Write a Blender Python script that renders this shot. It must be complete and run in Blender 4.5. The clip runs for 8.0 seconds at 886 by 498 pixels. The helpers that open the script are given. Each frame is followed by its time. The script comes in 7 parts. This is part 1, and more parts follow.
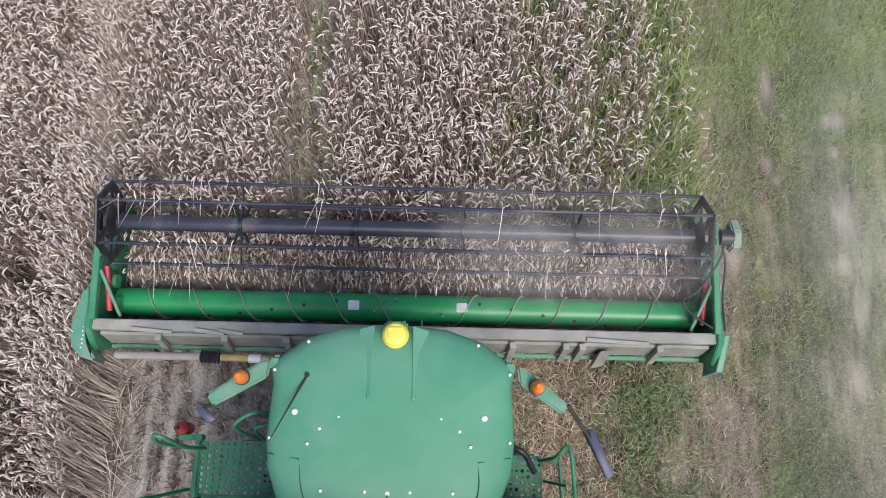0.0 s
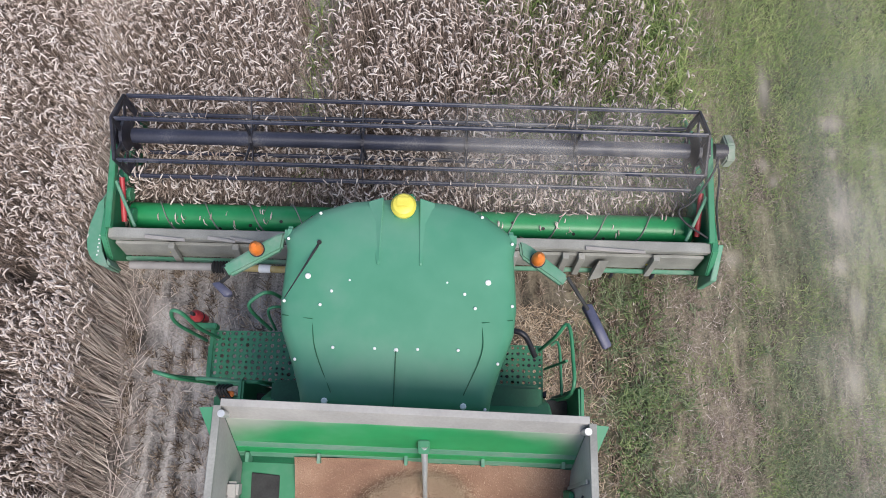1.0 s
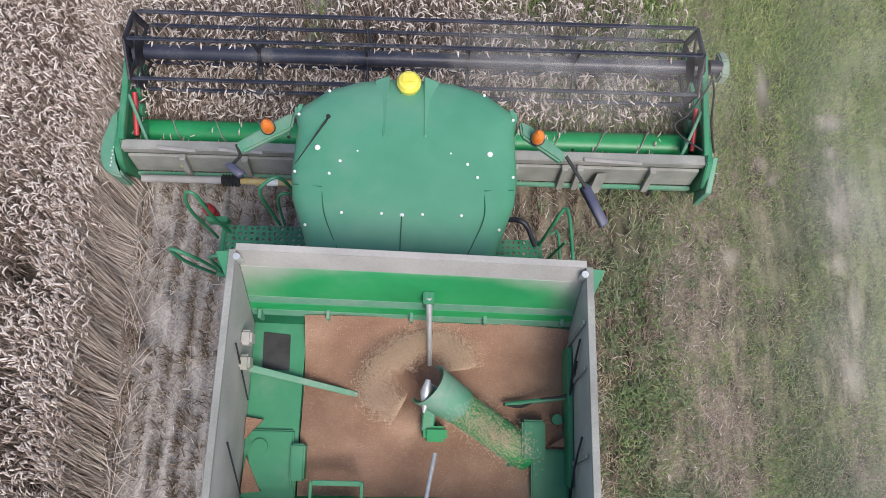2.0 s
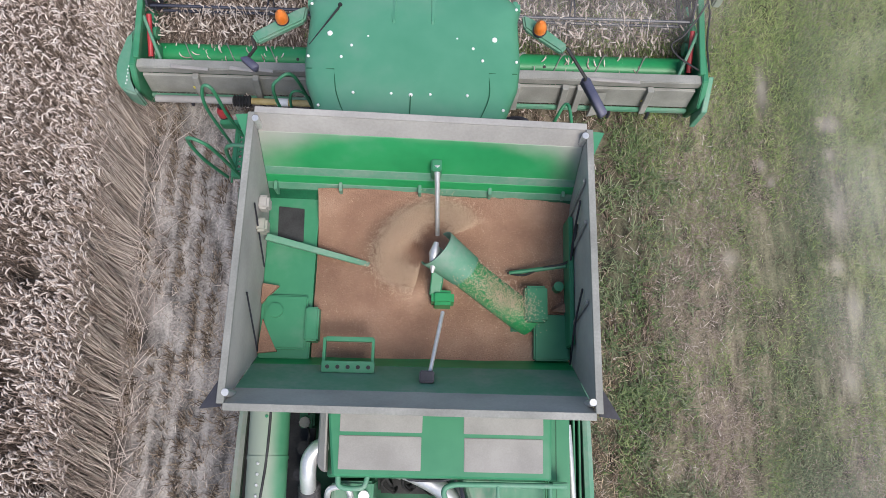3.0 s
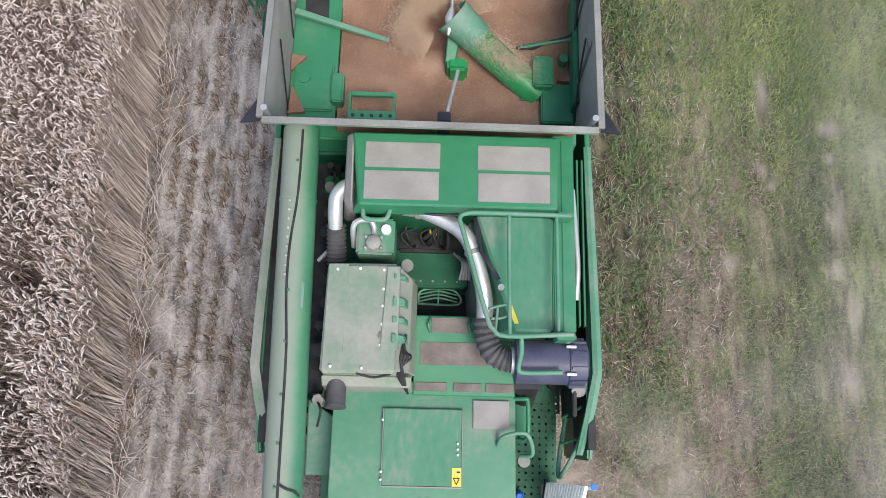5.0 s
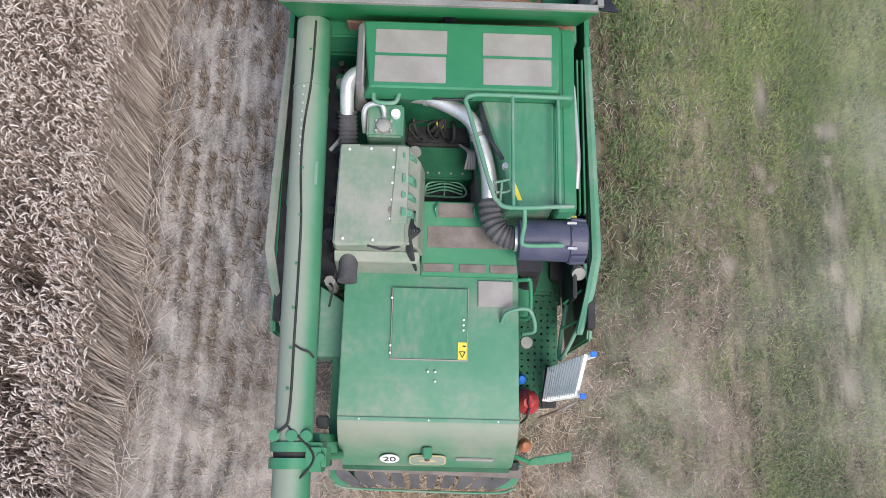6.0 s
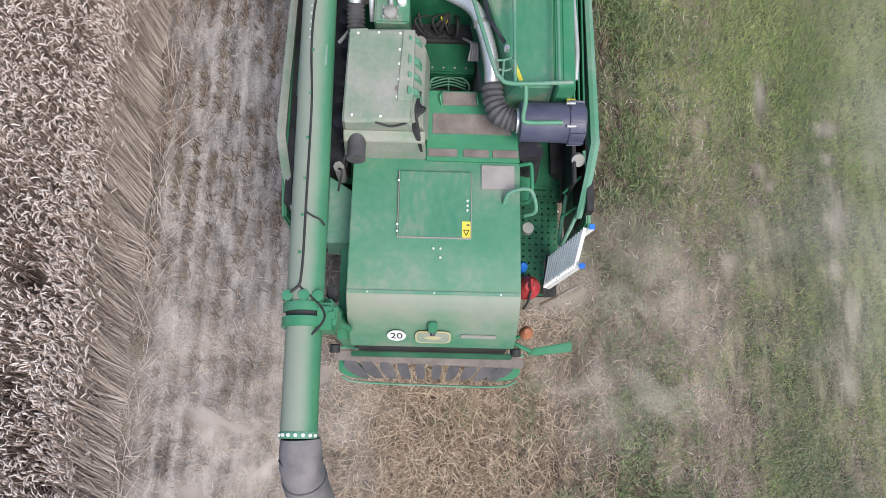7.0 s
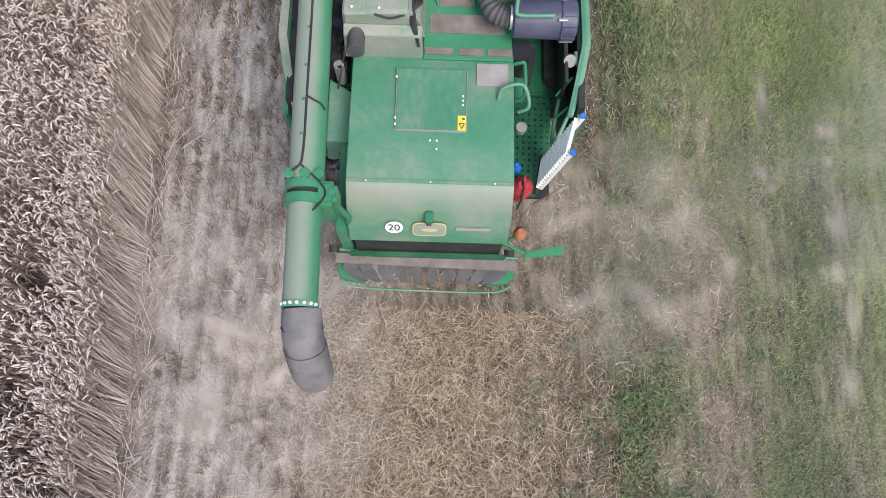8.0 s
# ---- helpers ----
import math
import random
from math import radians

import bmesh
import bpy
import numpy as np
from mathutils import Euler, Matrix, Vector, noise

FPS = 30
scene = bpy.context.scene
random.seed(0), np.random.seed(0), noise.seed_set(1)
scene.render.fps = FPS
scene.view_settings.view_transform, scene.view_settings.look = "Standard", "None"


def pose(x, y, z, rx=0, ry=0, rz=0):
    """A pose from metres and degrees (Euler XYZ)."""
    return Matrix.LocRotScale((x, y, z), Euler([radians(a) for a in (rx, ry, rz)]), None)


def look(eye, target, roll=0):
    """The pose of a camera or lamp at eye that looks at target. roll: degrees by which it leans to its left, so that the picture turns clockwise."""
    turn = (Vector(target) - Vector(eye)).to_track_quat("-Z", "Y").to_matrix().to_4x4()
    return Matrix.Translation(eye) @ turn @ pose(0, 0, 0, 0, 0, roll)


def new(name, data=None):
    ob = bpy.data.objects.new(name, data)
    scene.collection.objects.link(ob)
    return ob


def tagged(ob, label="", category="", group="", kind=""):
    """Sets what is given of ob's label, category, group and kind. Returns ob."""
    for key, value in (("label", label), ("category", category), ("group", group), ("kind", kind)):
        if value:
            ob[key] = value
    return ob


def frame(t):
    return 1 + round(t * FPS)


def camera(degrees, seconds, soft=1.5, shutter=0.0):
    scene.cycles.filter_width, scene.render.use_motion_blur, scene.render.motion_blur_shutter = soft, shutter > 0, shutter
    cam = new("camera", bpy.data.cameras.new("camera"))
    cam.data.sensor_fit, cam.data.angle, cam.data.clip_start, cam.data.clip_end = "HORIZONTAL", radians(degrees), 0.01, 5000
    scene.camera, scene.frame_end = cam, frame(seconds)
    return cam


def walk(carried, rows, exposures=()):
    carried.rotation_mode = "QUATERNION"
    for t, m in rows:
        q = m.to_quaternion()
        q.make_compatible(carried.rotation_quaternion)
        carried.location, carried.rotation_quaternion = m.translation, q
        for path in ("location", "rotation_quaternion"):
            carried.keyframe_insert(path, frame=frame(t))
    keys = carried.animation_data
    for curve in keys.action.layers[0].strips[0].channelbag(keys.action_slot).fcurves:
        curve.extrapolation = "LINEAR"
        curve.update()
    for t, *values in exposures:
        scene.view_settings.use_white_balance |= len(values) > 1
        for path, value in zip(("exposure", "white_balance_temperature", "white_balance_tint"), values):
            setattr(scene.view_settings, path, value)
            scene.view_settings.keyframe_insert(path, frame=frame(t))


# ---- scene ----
# ---------- camera ----------
cam = camera(60, 8.0, soft=0.65)
PATH = [
    (0, 0.170, -0.049, 10.167, 14.14, -1.14, 1.25),
    (0.5, 0.178, -0.015, 10.205, 14.02, -1.08, 1.29),
    (1, 0.175, -0.018, 10.225, 13.98, -1.20, 1.26),
    (1.5, 0.211, -0.055, 10.224, 14.03, -1.13, 1.30),
    (3, 0.184, -0.060, 10.279, 14.10, -1.20, 1.30),
    (3.5, 0.179, -0.029, 10.308, 14.07, -1.13, 1.31),
    (4, 0.155, 0.000, 10.320, 13.92, -1.24, 1.30),
    (4.5, 0.162, -0.015, 10.317, 14.03, -1.22, 1.31),
    (6, 0.154, 0.027, 10.406, 13.94, -1.20, 1.33),
    (6.5, 0.173, 0.007, 10.419, 13.83, -1.16, 1.27),
    (7, 0.174, -0.036, 10.416, 14.12, -1.07, 1.25),
    (7.5, 0.127, 0.003, 10.422, 14.03, -1.22, 1.29),
    (8, 0.100, 0.010, 10.415, 14.00, -1.32, 1.34),
]
DRIVE = [
    (0, -0.117, -4.661),
    (0.5, -0.087, -4.076),
    (1, -0.079, -3.503),
    (1.5, -0.060, -2.929),
    (3, -0.027, -1.183),
    (3.5, 0.001, -0.591),
    (4, 0.007, 0.000),
    (4.5, 0.022, 0.576),
    (6, 0.070, 2.320),
    (6.5, 0.086, 2.928),
    (7, 0.095, 3.486),
    (7.5, 0.034, 4.061),
    (8, -0.015, 4.651),
]
walk(cam, [(t, pose(x, y, z, rx, ry, rz)) for t, x, y, z, rx, ry, rz in PATH])

# ---------- light ----------
world = bpy.data.worlds.new("sky")
scene.world = world
world.use_nodes = True
sky = world.node_tree.nodes.new("ShaderNodeTexSky")
sky.sky_type, sky.sun_disc = "NISHITA", False
sky.sun_elevation, sky.sun_rotation = radians(55), radians(150)
sky.air_density, sky.dust_density = 1.0, 2.8
sky_bg = world.node_tree.nodes["Background"]
world.node_tree.links.new(sky.outputs[0], sky_bg.inputs[0])
sky_bg.inputs[1].default_value = 0.14
sun = new("sun", bpy.data.lights.new("sun", "SUN"))
sun.data.energy, sun.data.angle, sun.data.color = 1.9, radians(25), (1.0, 0.96, 0.90)
sun.matrix_world = look((6, -10, 20), (0, 0, 0))
scene.view_settings.exposure = 0.52


# ---------- materials ----------
def material(name, ramp, rough=0.6, metal=0.0, scale=6.0, fine=60.0, bump=0.15, island=0.0, objrand=0.0, spec=0.5, stretch=(1, 1, 1)):
    """Colours from a list of (position, rgb), chosen by coarse and fine noise, with relief from the fine noise."""
    mat = bpy.data.materials.new(name)
    mat.use_nodes = True
    nt = mat.node_tree
    n, l = nt.nodes, nt.links
    bsdf = n["Principled BSDF"]
    co = n.new("ShaderNodeTexCoord")
    mp = n.new("ShaderNodeMapping")
    mp.inputs["Scale"].default_value = stretch
    l.new(co.outputs["Object"], mp.inputs["Vector"])
    a = n.new("ShaderNodeTexNoise")
    a.inputs["Scale"].default_value, a.inputs["Detail"].default_value = scale, 5
    b = n.new("ShaderNodeTexNoise")
    b.inputs["Scale"].default_value, b.inputs["Detail"].default_value = fine, 4
    l.new(mp.outputs[0], a.inputs["Vector"])
    l.new(mp.outputs[0], b.inputs["Vector"])
    mix = n.new("ShaderNodeMath")
    mix.operation = "MULTIPLY_ADD"
    l.new(b.outputs[0], mix.inputs[0])
    mix.inputs[1].default_value = 0.35
    l.new(a.outputs[0], mix.inputs[2])
    sub = n.new("ShaderNodeMath")
    sub.operation = "SUBTRACT"
    l.new(mix.outputs[0], sub.inputs[0])
    sub.inputs[1].default_value = 0.175
    fac = sub.outputs[0]
    if island or objrand:
        rnd = n.new("ShaderNodeNewGeometry").outputs["Random Per Island"] if island else n.new("ShaderNodeObjectInfo").outputs["Random"]
        mm = n.new("ShaderNodeMix")
        mm.inputs[0].default_value = island or objrand
        l.new(fac, mm.inputs[2])
        l.new(rnd, mm.inputs[3])
        fac = mm.outputs[0]
    cr = n.new("ShaderNodeValToRGB")
    el = cr.color_ramp.elements
    while len(el) < len(ramp):
        el.new(0.5)
    for e, (p, rgb) in zip(el, ramp):
        e.position, e.color = p, (*rgb, 1)
    l.new(fac, cr.inputs[0])
    l.new(cr.outputs[0], bsdf.inputs["Base Color"])
    bsdf.inputs["Roughness"].default_value, bsdf.inputs["Metallic"].default_value = rough, metal
    bsdf.inputs["Specular IOR Level"].default_value = spec
    if bump:
        bp = n.new("ShaderNodeBump")
        bp.inputs["Strength"].default_value, bp.inputs["Distance"].default_value = bump, 0.01
        l.new(b.outputs[0], bp.inputs["Height"])
        l.new(bp.outputs[0], bsdf.inputs["Normal"])
    return mat


M = {
    "green": material("green_paint", [(0.3, (0.028, 0.185, 0.092)), (0.55, (0.040, 0.215, 0.108)), (0.78, (0.10, 0.245, 0.16))], 0.45, scale=1.5, fine=9, bump=0.02),
    "dusty": material("dusty_green_paint", [(0.3, (0.075, 0.245, 0.15)), (0.5, (0.11, 0.265, 0.18)), (0.7, (0.19, 0.285, 0.225))], 0.6, scale=2.6, fine=22, bump=0.03),
    "roof": material("cab_roof_green", [(0.3, (0.058, 0.235, 0.14)), (0.5, (0.075, 0.26, 0.162)), (0.75, (0.125, 0.285, 0.20))], 0.5, scale=0.8, fine=5, bump=0.015),
    # darker green for the inner body, engine bay, seams and lower parts
    "deep": material("darker_green", [(0.3, (0.005, 0.07, 0.032)), (0.6, (0.012, 0.12, 0.055)), (0.8, (0.07, 0.13, 0.085))], 0.5, scale=3, fine=50, bump=0.05),
    "grey": material("dusty_grey_steel", [(0.3, (0.19, 0.19, 0.175)), (0.55, (0.26, 0.26, 0.24)), (0.75, (0.34, 0.335, 0.31))], 0.6, scale=2.5, fine=60, bump=0.06),
    "rubber": material("grey_rubber", [(0.3, (0.29, 0.28, 0.265)), (0.7, (0.39, 0.375, 0.355))], 0.7, scale=2.2, fine=40, bump=0.06),
    "tan": material("dust_coated_panel", [(0.3, (0.26, 0.245, 0.235)), (0.7, (0.345, 0.325, 0.315))], 0.8, scale=4, fine=90, bump=0.15),
    "dark": material("dark_steel", [(0.3, (0.010, 0.010, 0.015)), (0.6, (0.028, 0.028, 0.04)), (0.8, (0.09, 0.085, 0.085))], 0.45, scale=5, fine=60, bump=0.08),
    "navy": material("reel_blue_black_paint", [(0.3, (0.016, 0.017, 0.03)), (0.55, (0.035, 0.038, 0.06)), (0.78, (0.14, 0.135, 0.14))], 0.4, scale=1.2, fine=40, bump=0.05),
    # rubber and black parts, also blocks that paint shade into gaps and openings
    "black": material("black_rubber_and_shade", [(0.3, (0.012, 0.012, 0.013)), (0.7, (0.04, 0.04, 0.042))], 0.7, scale=6, fine=70, bump=0.1),
    "chute": material("black_rubber_chute", [(0.3, (0.05, 0.05, 0.055)), (0.7, (0.12, 0.115, 0.12))], 0.75, scale=4, fine=70, bump=0.1),
    "filter": material("blue_grey_plastic", [(0.3, (0.05, 0.055, 0.10)), (0.7, (0.10, 0.10, 0.155))], 0.5, scale=4, fine=60, bump=0.05),
    "steel": material("bright_steel", [(0.3, (0.55, 0.55, 0.55)), (0.7, (0.74, 0.74, 0.73))], 0.38, 0.65, scale=5, fine=40, bump=0.05),
    "yellow": material("yellow_plastic", [(0.3, (0.66, 0.56, 0.06)), (0.7, (0.74, 0.66, 0.12))], 0.4, scale=6, fine=50, bump=0.02),
    "amber": material("amber_lens", [(0.3, (0.62, 0.15, 0.02)), (0.7, (0.75, 0.24, 0.06))], 0.3, scale=9, fine=60, bump=0.02),
    "red": material("red_paint", [(0.3, (0.35, 0.02, 0.03)), (0.7, (0.48, 0.06, 0.07))], 0.45, scale=9, fine=60, bump=0.03),
    "blue": material("blue_plastic", [(0.3, (0.01, 0.12, 0.55)), (0.7, (0.03, 0.22, 0.7))], 0.45, scale=9, fine=60, bump=0.03),
    "white": material("white_paint", [(0.3, (0.72, 0.72, 0.72)), (0.7, (0.82, 0.82, 0.81))], 0.5, scale=7, fine=60, bump=0.03),
    "rust": material("rusty_steel", [(0.3, (0.10, 0.06, 0.04)), (0.5, (0.16, 0.14, 0.12)), (0.7, (0.28, 0.25, 0.22))], 0.7, scale=9, fine=80, bump=0.15),
    "ochre": material("ochre_paint", [(0.3, (0.38, 0.27, 0.08)), (0.7, (0.5, 0.4, 0.2))], 0.6, scale=9, fine=80, bump=0.1),
    "grain": material("wheat_grain", [(0.2, (0.185, 0.10, 0.066)), (0.5, (0.265, 0.155, 0.105)), (0.8, (0.39, 0.255, 0.18))], 0.85, scale=2.4, fine=75, bump=1.0),
    "chaff": material("flying_grain", [(0.2, (0.52, 0.36, 0.25)), (0.8, (0.72, 0.56, 0.42))], 0.85, scale=9, fine=90, bump=0.0, island=0.6),
    "hood": material("rear_hood_green", [(0.3, (0.045, 0.205, 0.115)), (0.5, (0.08, 0.23, 0.142)), (0.68, (0.205, 0.255, 0.20))], 0.5, scale=2.0, fine=16, bump=0.02, stretch=(1, 0.45, 1)),
    "caked": material("dust_caked_green_paint", [(0.3, (0.17, 0.25, 0.18)), (0.5, (0.255, 0.285, 0.232)), (0.7, (0.33, 0.32, 0.285))], 0.75, scale=2.2, fine=20, bump=0.04),
    "soot": material("brown_dusty_tread", [(0.3, (0.13, 0.11, 0.10)), (0.7, (0.23, 0.20, 0.185))], 0.85, scale=5, fine=80, bump=0.25),
    "spout": material("dusty_spout_rubber", [(0.3, (0.10, 0.095, 0.105)), (0.7, (0.21, 0.195, 0.20))], 0.8, scale=4, fine=70, bump=0.1),
    "faded": material("faded_orange_lens", [(0.3, (0.34, 0.12, 0.06)), (0.7, (0.46, 0.20, 0.11))], 0.5, scale=9, fine=60, bump=0.03),
    "clean": material("clean_green_paint", [(0.3, (0.012, 0.22, 0.07)), (0.55, (0.02, 0.27, 0.09)), (0.8, (0.06, 0.30, 0.14))], 0.4, scale=1.5, fine=8, bump=0.02),
    "emblem": material("faded_gold_paint", [(0.3, (0.42, 0.37, 0.19)), (0.7, (0.50, 0.45, 0.28))], 0.6, scale=8, fine=60, bump=0.03),
    "ear": material("wheat_ear", [(0.1, (0.30, 0.23, 0.19)), (0.35, (0.51, 0.425, 0.38)), (0.8, (0.74, 0.66, 0.61))], 0.85, scale=1.1, fine=120, bump=0.2, island=0.65, spec=0.2),
    "stem": material("wheat_straw", [(0.1, (0.11, 0.08, 0.066)), (0.5, (0.29, 0.228, 0.195)), (0.9, (0.54, 0.455, 0.395))], 0.85, scale=0.9, fine=80, bump=0.1, island=0.65, spec=0.2),
    "straw": material("cut_straw", [(0.1, (0.12, 0.078, 0.05)), (0.45, (0.37, 0.275, 0.19)), (0.85, (0.72, 0.60, 0.46))], 0.85, scale=1.2, fine=50, bump=0.1, island=0.7, spec=0.2),
    "stub": material("stubble_straw", [(0.1, (0.14, 0.11, 0.098)), (0.5, (0.37, 0.31, 0.28)), (0.85, (0.63, 0.56, 0.51))], 0.85, scale=1.2, fine=50, bump=0.1, island=0.75, spec=0.2),
    "grass": material("grass_blade", [(0.1, (0.085, 0.135, 0.045)), (0.45, (0.20, 0.285, 0.095)), (0.65, (0.33, 0.395, 0.145)), (0.9, (0.50, 0.47, 0.29))], 0.7, scale=1.1, fine=20, bump=0.0, island=0.5, spec=0.3),
    "turf": material("cool_green_turf", [(0.1, (0.07, 0.098, 0.055)), (0.5, (0.16, 0.205, 0.11)), (0.9, (0.34, 0.355, 0.215))], 0.7, scale=1.3, fine=20, bump=0.0, island=0.55, spec=0.3),
    "tuft": material("weathered_stubble", [(0.1, (0.055, 0.038, 0.03)), (0.5, (0.19, 0.145, 0.112)), (0.9, (0.45, 0.37, 0.295))], 0.85, scale=1.1, fine=60, bump=0.1, island=0.7, spec=0.2),
    "weed": material("weed_leaf", [(0.1, (0.045, 0.075, 0.032)), (0.5, (0.105, 0.16, 0.062)), (0.9, (0.27, 0.32, 0.14))], 0.7, scale=1.0, fine=20, bump=0.0, island=0.6, spec=0.3),
}


def facing_dust(name, paint, dust, towards, low, high, rough=0.55, wander=0.35):
    """Paint under a dust colour that thickens on faces turned towards one direction."""
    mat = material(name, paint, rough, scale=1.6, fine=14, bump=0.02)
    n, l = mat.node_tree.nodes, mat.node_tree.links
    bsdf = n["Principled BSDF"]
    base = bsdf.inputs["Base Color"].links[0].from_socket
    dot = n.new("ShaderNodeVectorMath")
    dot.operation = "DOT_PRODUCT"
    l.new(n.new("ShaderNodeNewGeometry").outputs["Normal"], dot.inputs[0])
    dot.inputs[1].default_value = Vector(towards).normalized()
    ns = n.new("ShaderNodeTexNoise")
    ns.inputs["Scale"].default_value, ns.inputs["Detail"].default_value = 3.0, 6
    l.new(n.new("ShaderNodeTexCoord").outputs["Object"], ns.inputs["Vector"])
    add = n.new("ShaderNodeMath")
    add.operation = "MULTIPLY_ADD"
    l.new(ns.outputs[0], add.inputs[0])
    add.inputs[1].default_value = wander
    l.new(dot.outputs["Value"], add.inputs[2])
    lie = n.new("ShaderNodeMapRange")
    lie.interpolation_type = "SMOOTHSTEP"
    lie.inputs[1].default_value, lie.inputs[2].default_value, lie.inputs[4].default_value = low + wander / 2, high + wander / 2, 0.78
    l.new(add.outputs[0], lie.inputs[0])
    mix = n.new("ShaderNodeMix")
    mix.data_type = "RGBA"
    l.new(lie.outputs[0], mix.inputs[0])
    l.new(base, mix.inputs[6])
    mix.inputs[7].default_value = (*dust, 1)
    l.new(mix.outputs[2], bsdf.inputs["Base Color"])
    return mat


M["auger"] = facing_dust("dusted_auger_paint", [(0.3, (0.045, 0.20, 0.105)), (0.6, (0.07, 0.235, 0.13)), (0.8, (0.11, 0.25, 0.16))], (0.30, 0.305, 0.262), (-0.5, 0, 0.87), 0.15, 0.95)
M["tail"] = facing_dust("dusted_hood_paint", [(0.3, (0.045, 0.205, 0.115)), (0.5, (0.075, 0.225, 0.138)), (0.7, (0.18, 0.25, 0.19))], (0.29, 0.29, 0.245), (0, -0.62, 0.78), 0.84, 1.02, 0.5, 0.16)

def stained():
    """Clean paint with pale dust along the top and in both upper corners of the panel."""
    mat = material("dust_streaked_paint", [(0.3, (0.014, 0.22, 0.072)), (0.55, (0.022, 0.265, 0.09)), (0.8, (0.06, 0.29, 0.135))], 0.45, scale=1.5, fine=8, bump=0.02)
    n, l = mat.node_tree.nodes, mat.node_tree.links
    bsdf = n["Principled BSDF"]
    base = bsdf.inputs["Base Color"].links[0].from_socket
    co = n.new("ShaderNodeTexCoord")
    place = n.new("ShaderNodeMapping")
    place.inputs["Location"].default_value, place.inputs["Scale"].default_value = (-1.0, 0, 0), (2.0, 0, 0.95)
    l.new(co.outputs["Generated"], place.inputs["Vector"])
    far = n.new("ShaderNodeVectorMath")
    far.operation = "LENGTH"
    l.new(place.outputs[0], far.inputs[0])
    ns = n.new("ShaderNodeTexNoise")
    ns.inputs["Scale"].default_value, ns.inputs["Detail"].default_value = 2.2, 5
    l.new(co.outputs["Object"], ns.inputs["Vector"])
    add = n.new("ShaderNodeMath")
    add.operation = "MULTIPLY_ADD"
    l.new(ns.outputs[0], add.inputs[0])
    add.inputs[1].default_value = 0.5
    l.new(far.outputs["Value"], add.inputs[2])
    lie = n.new("ShaderNodeMapRange")
    lie.interpolation_type = "SMOOTHSTEP"
    lie.inputs[1].default_value, lie.inputs[2].default_value, lie.inputs[4].default_value = 1.05, 1.6, 0.9
    l.new(add.outputs[0], lie.inputs[0])
    mix = n.new("ShaderNodeMix")
    mix.data_type = "RGBA"
    l.new(lie.outputs[0], mix.inputs[0])
    l.new(base, mix.inputs[6])
    mix.inputs[7].default_value = (0.36, 0.355, 0.33, 1)
    l.new(mix.outputs[2], bsdf.inputs["Base Color"])
    return mat


M["stained"] = stained()

# bare spots in the verge: centre and half-sizes
BARE_SOIL = [(5.9, 4.55, 0.22, 0.17), (5.88, 4.09, 0.09, 0.1), (5.9, 3.3, 0.14, 0.42), (6.01, 1.85, 0.12, 0.3), (5.87, 0.9, 0.14, 0.3), (4.97, 5.1, 0.11, 0.4), (4.87, 3.9, 0.09, 0.12), (4.32, 2.5, 0.16, 0.15), (6.5, 4.15, 0.14, 0.2), (5.0, 3.64, 0.08, 0.1), (5.84, 2.43, 0.1, 0.12)]


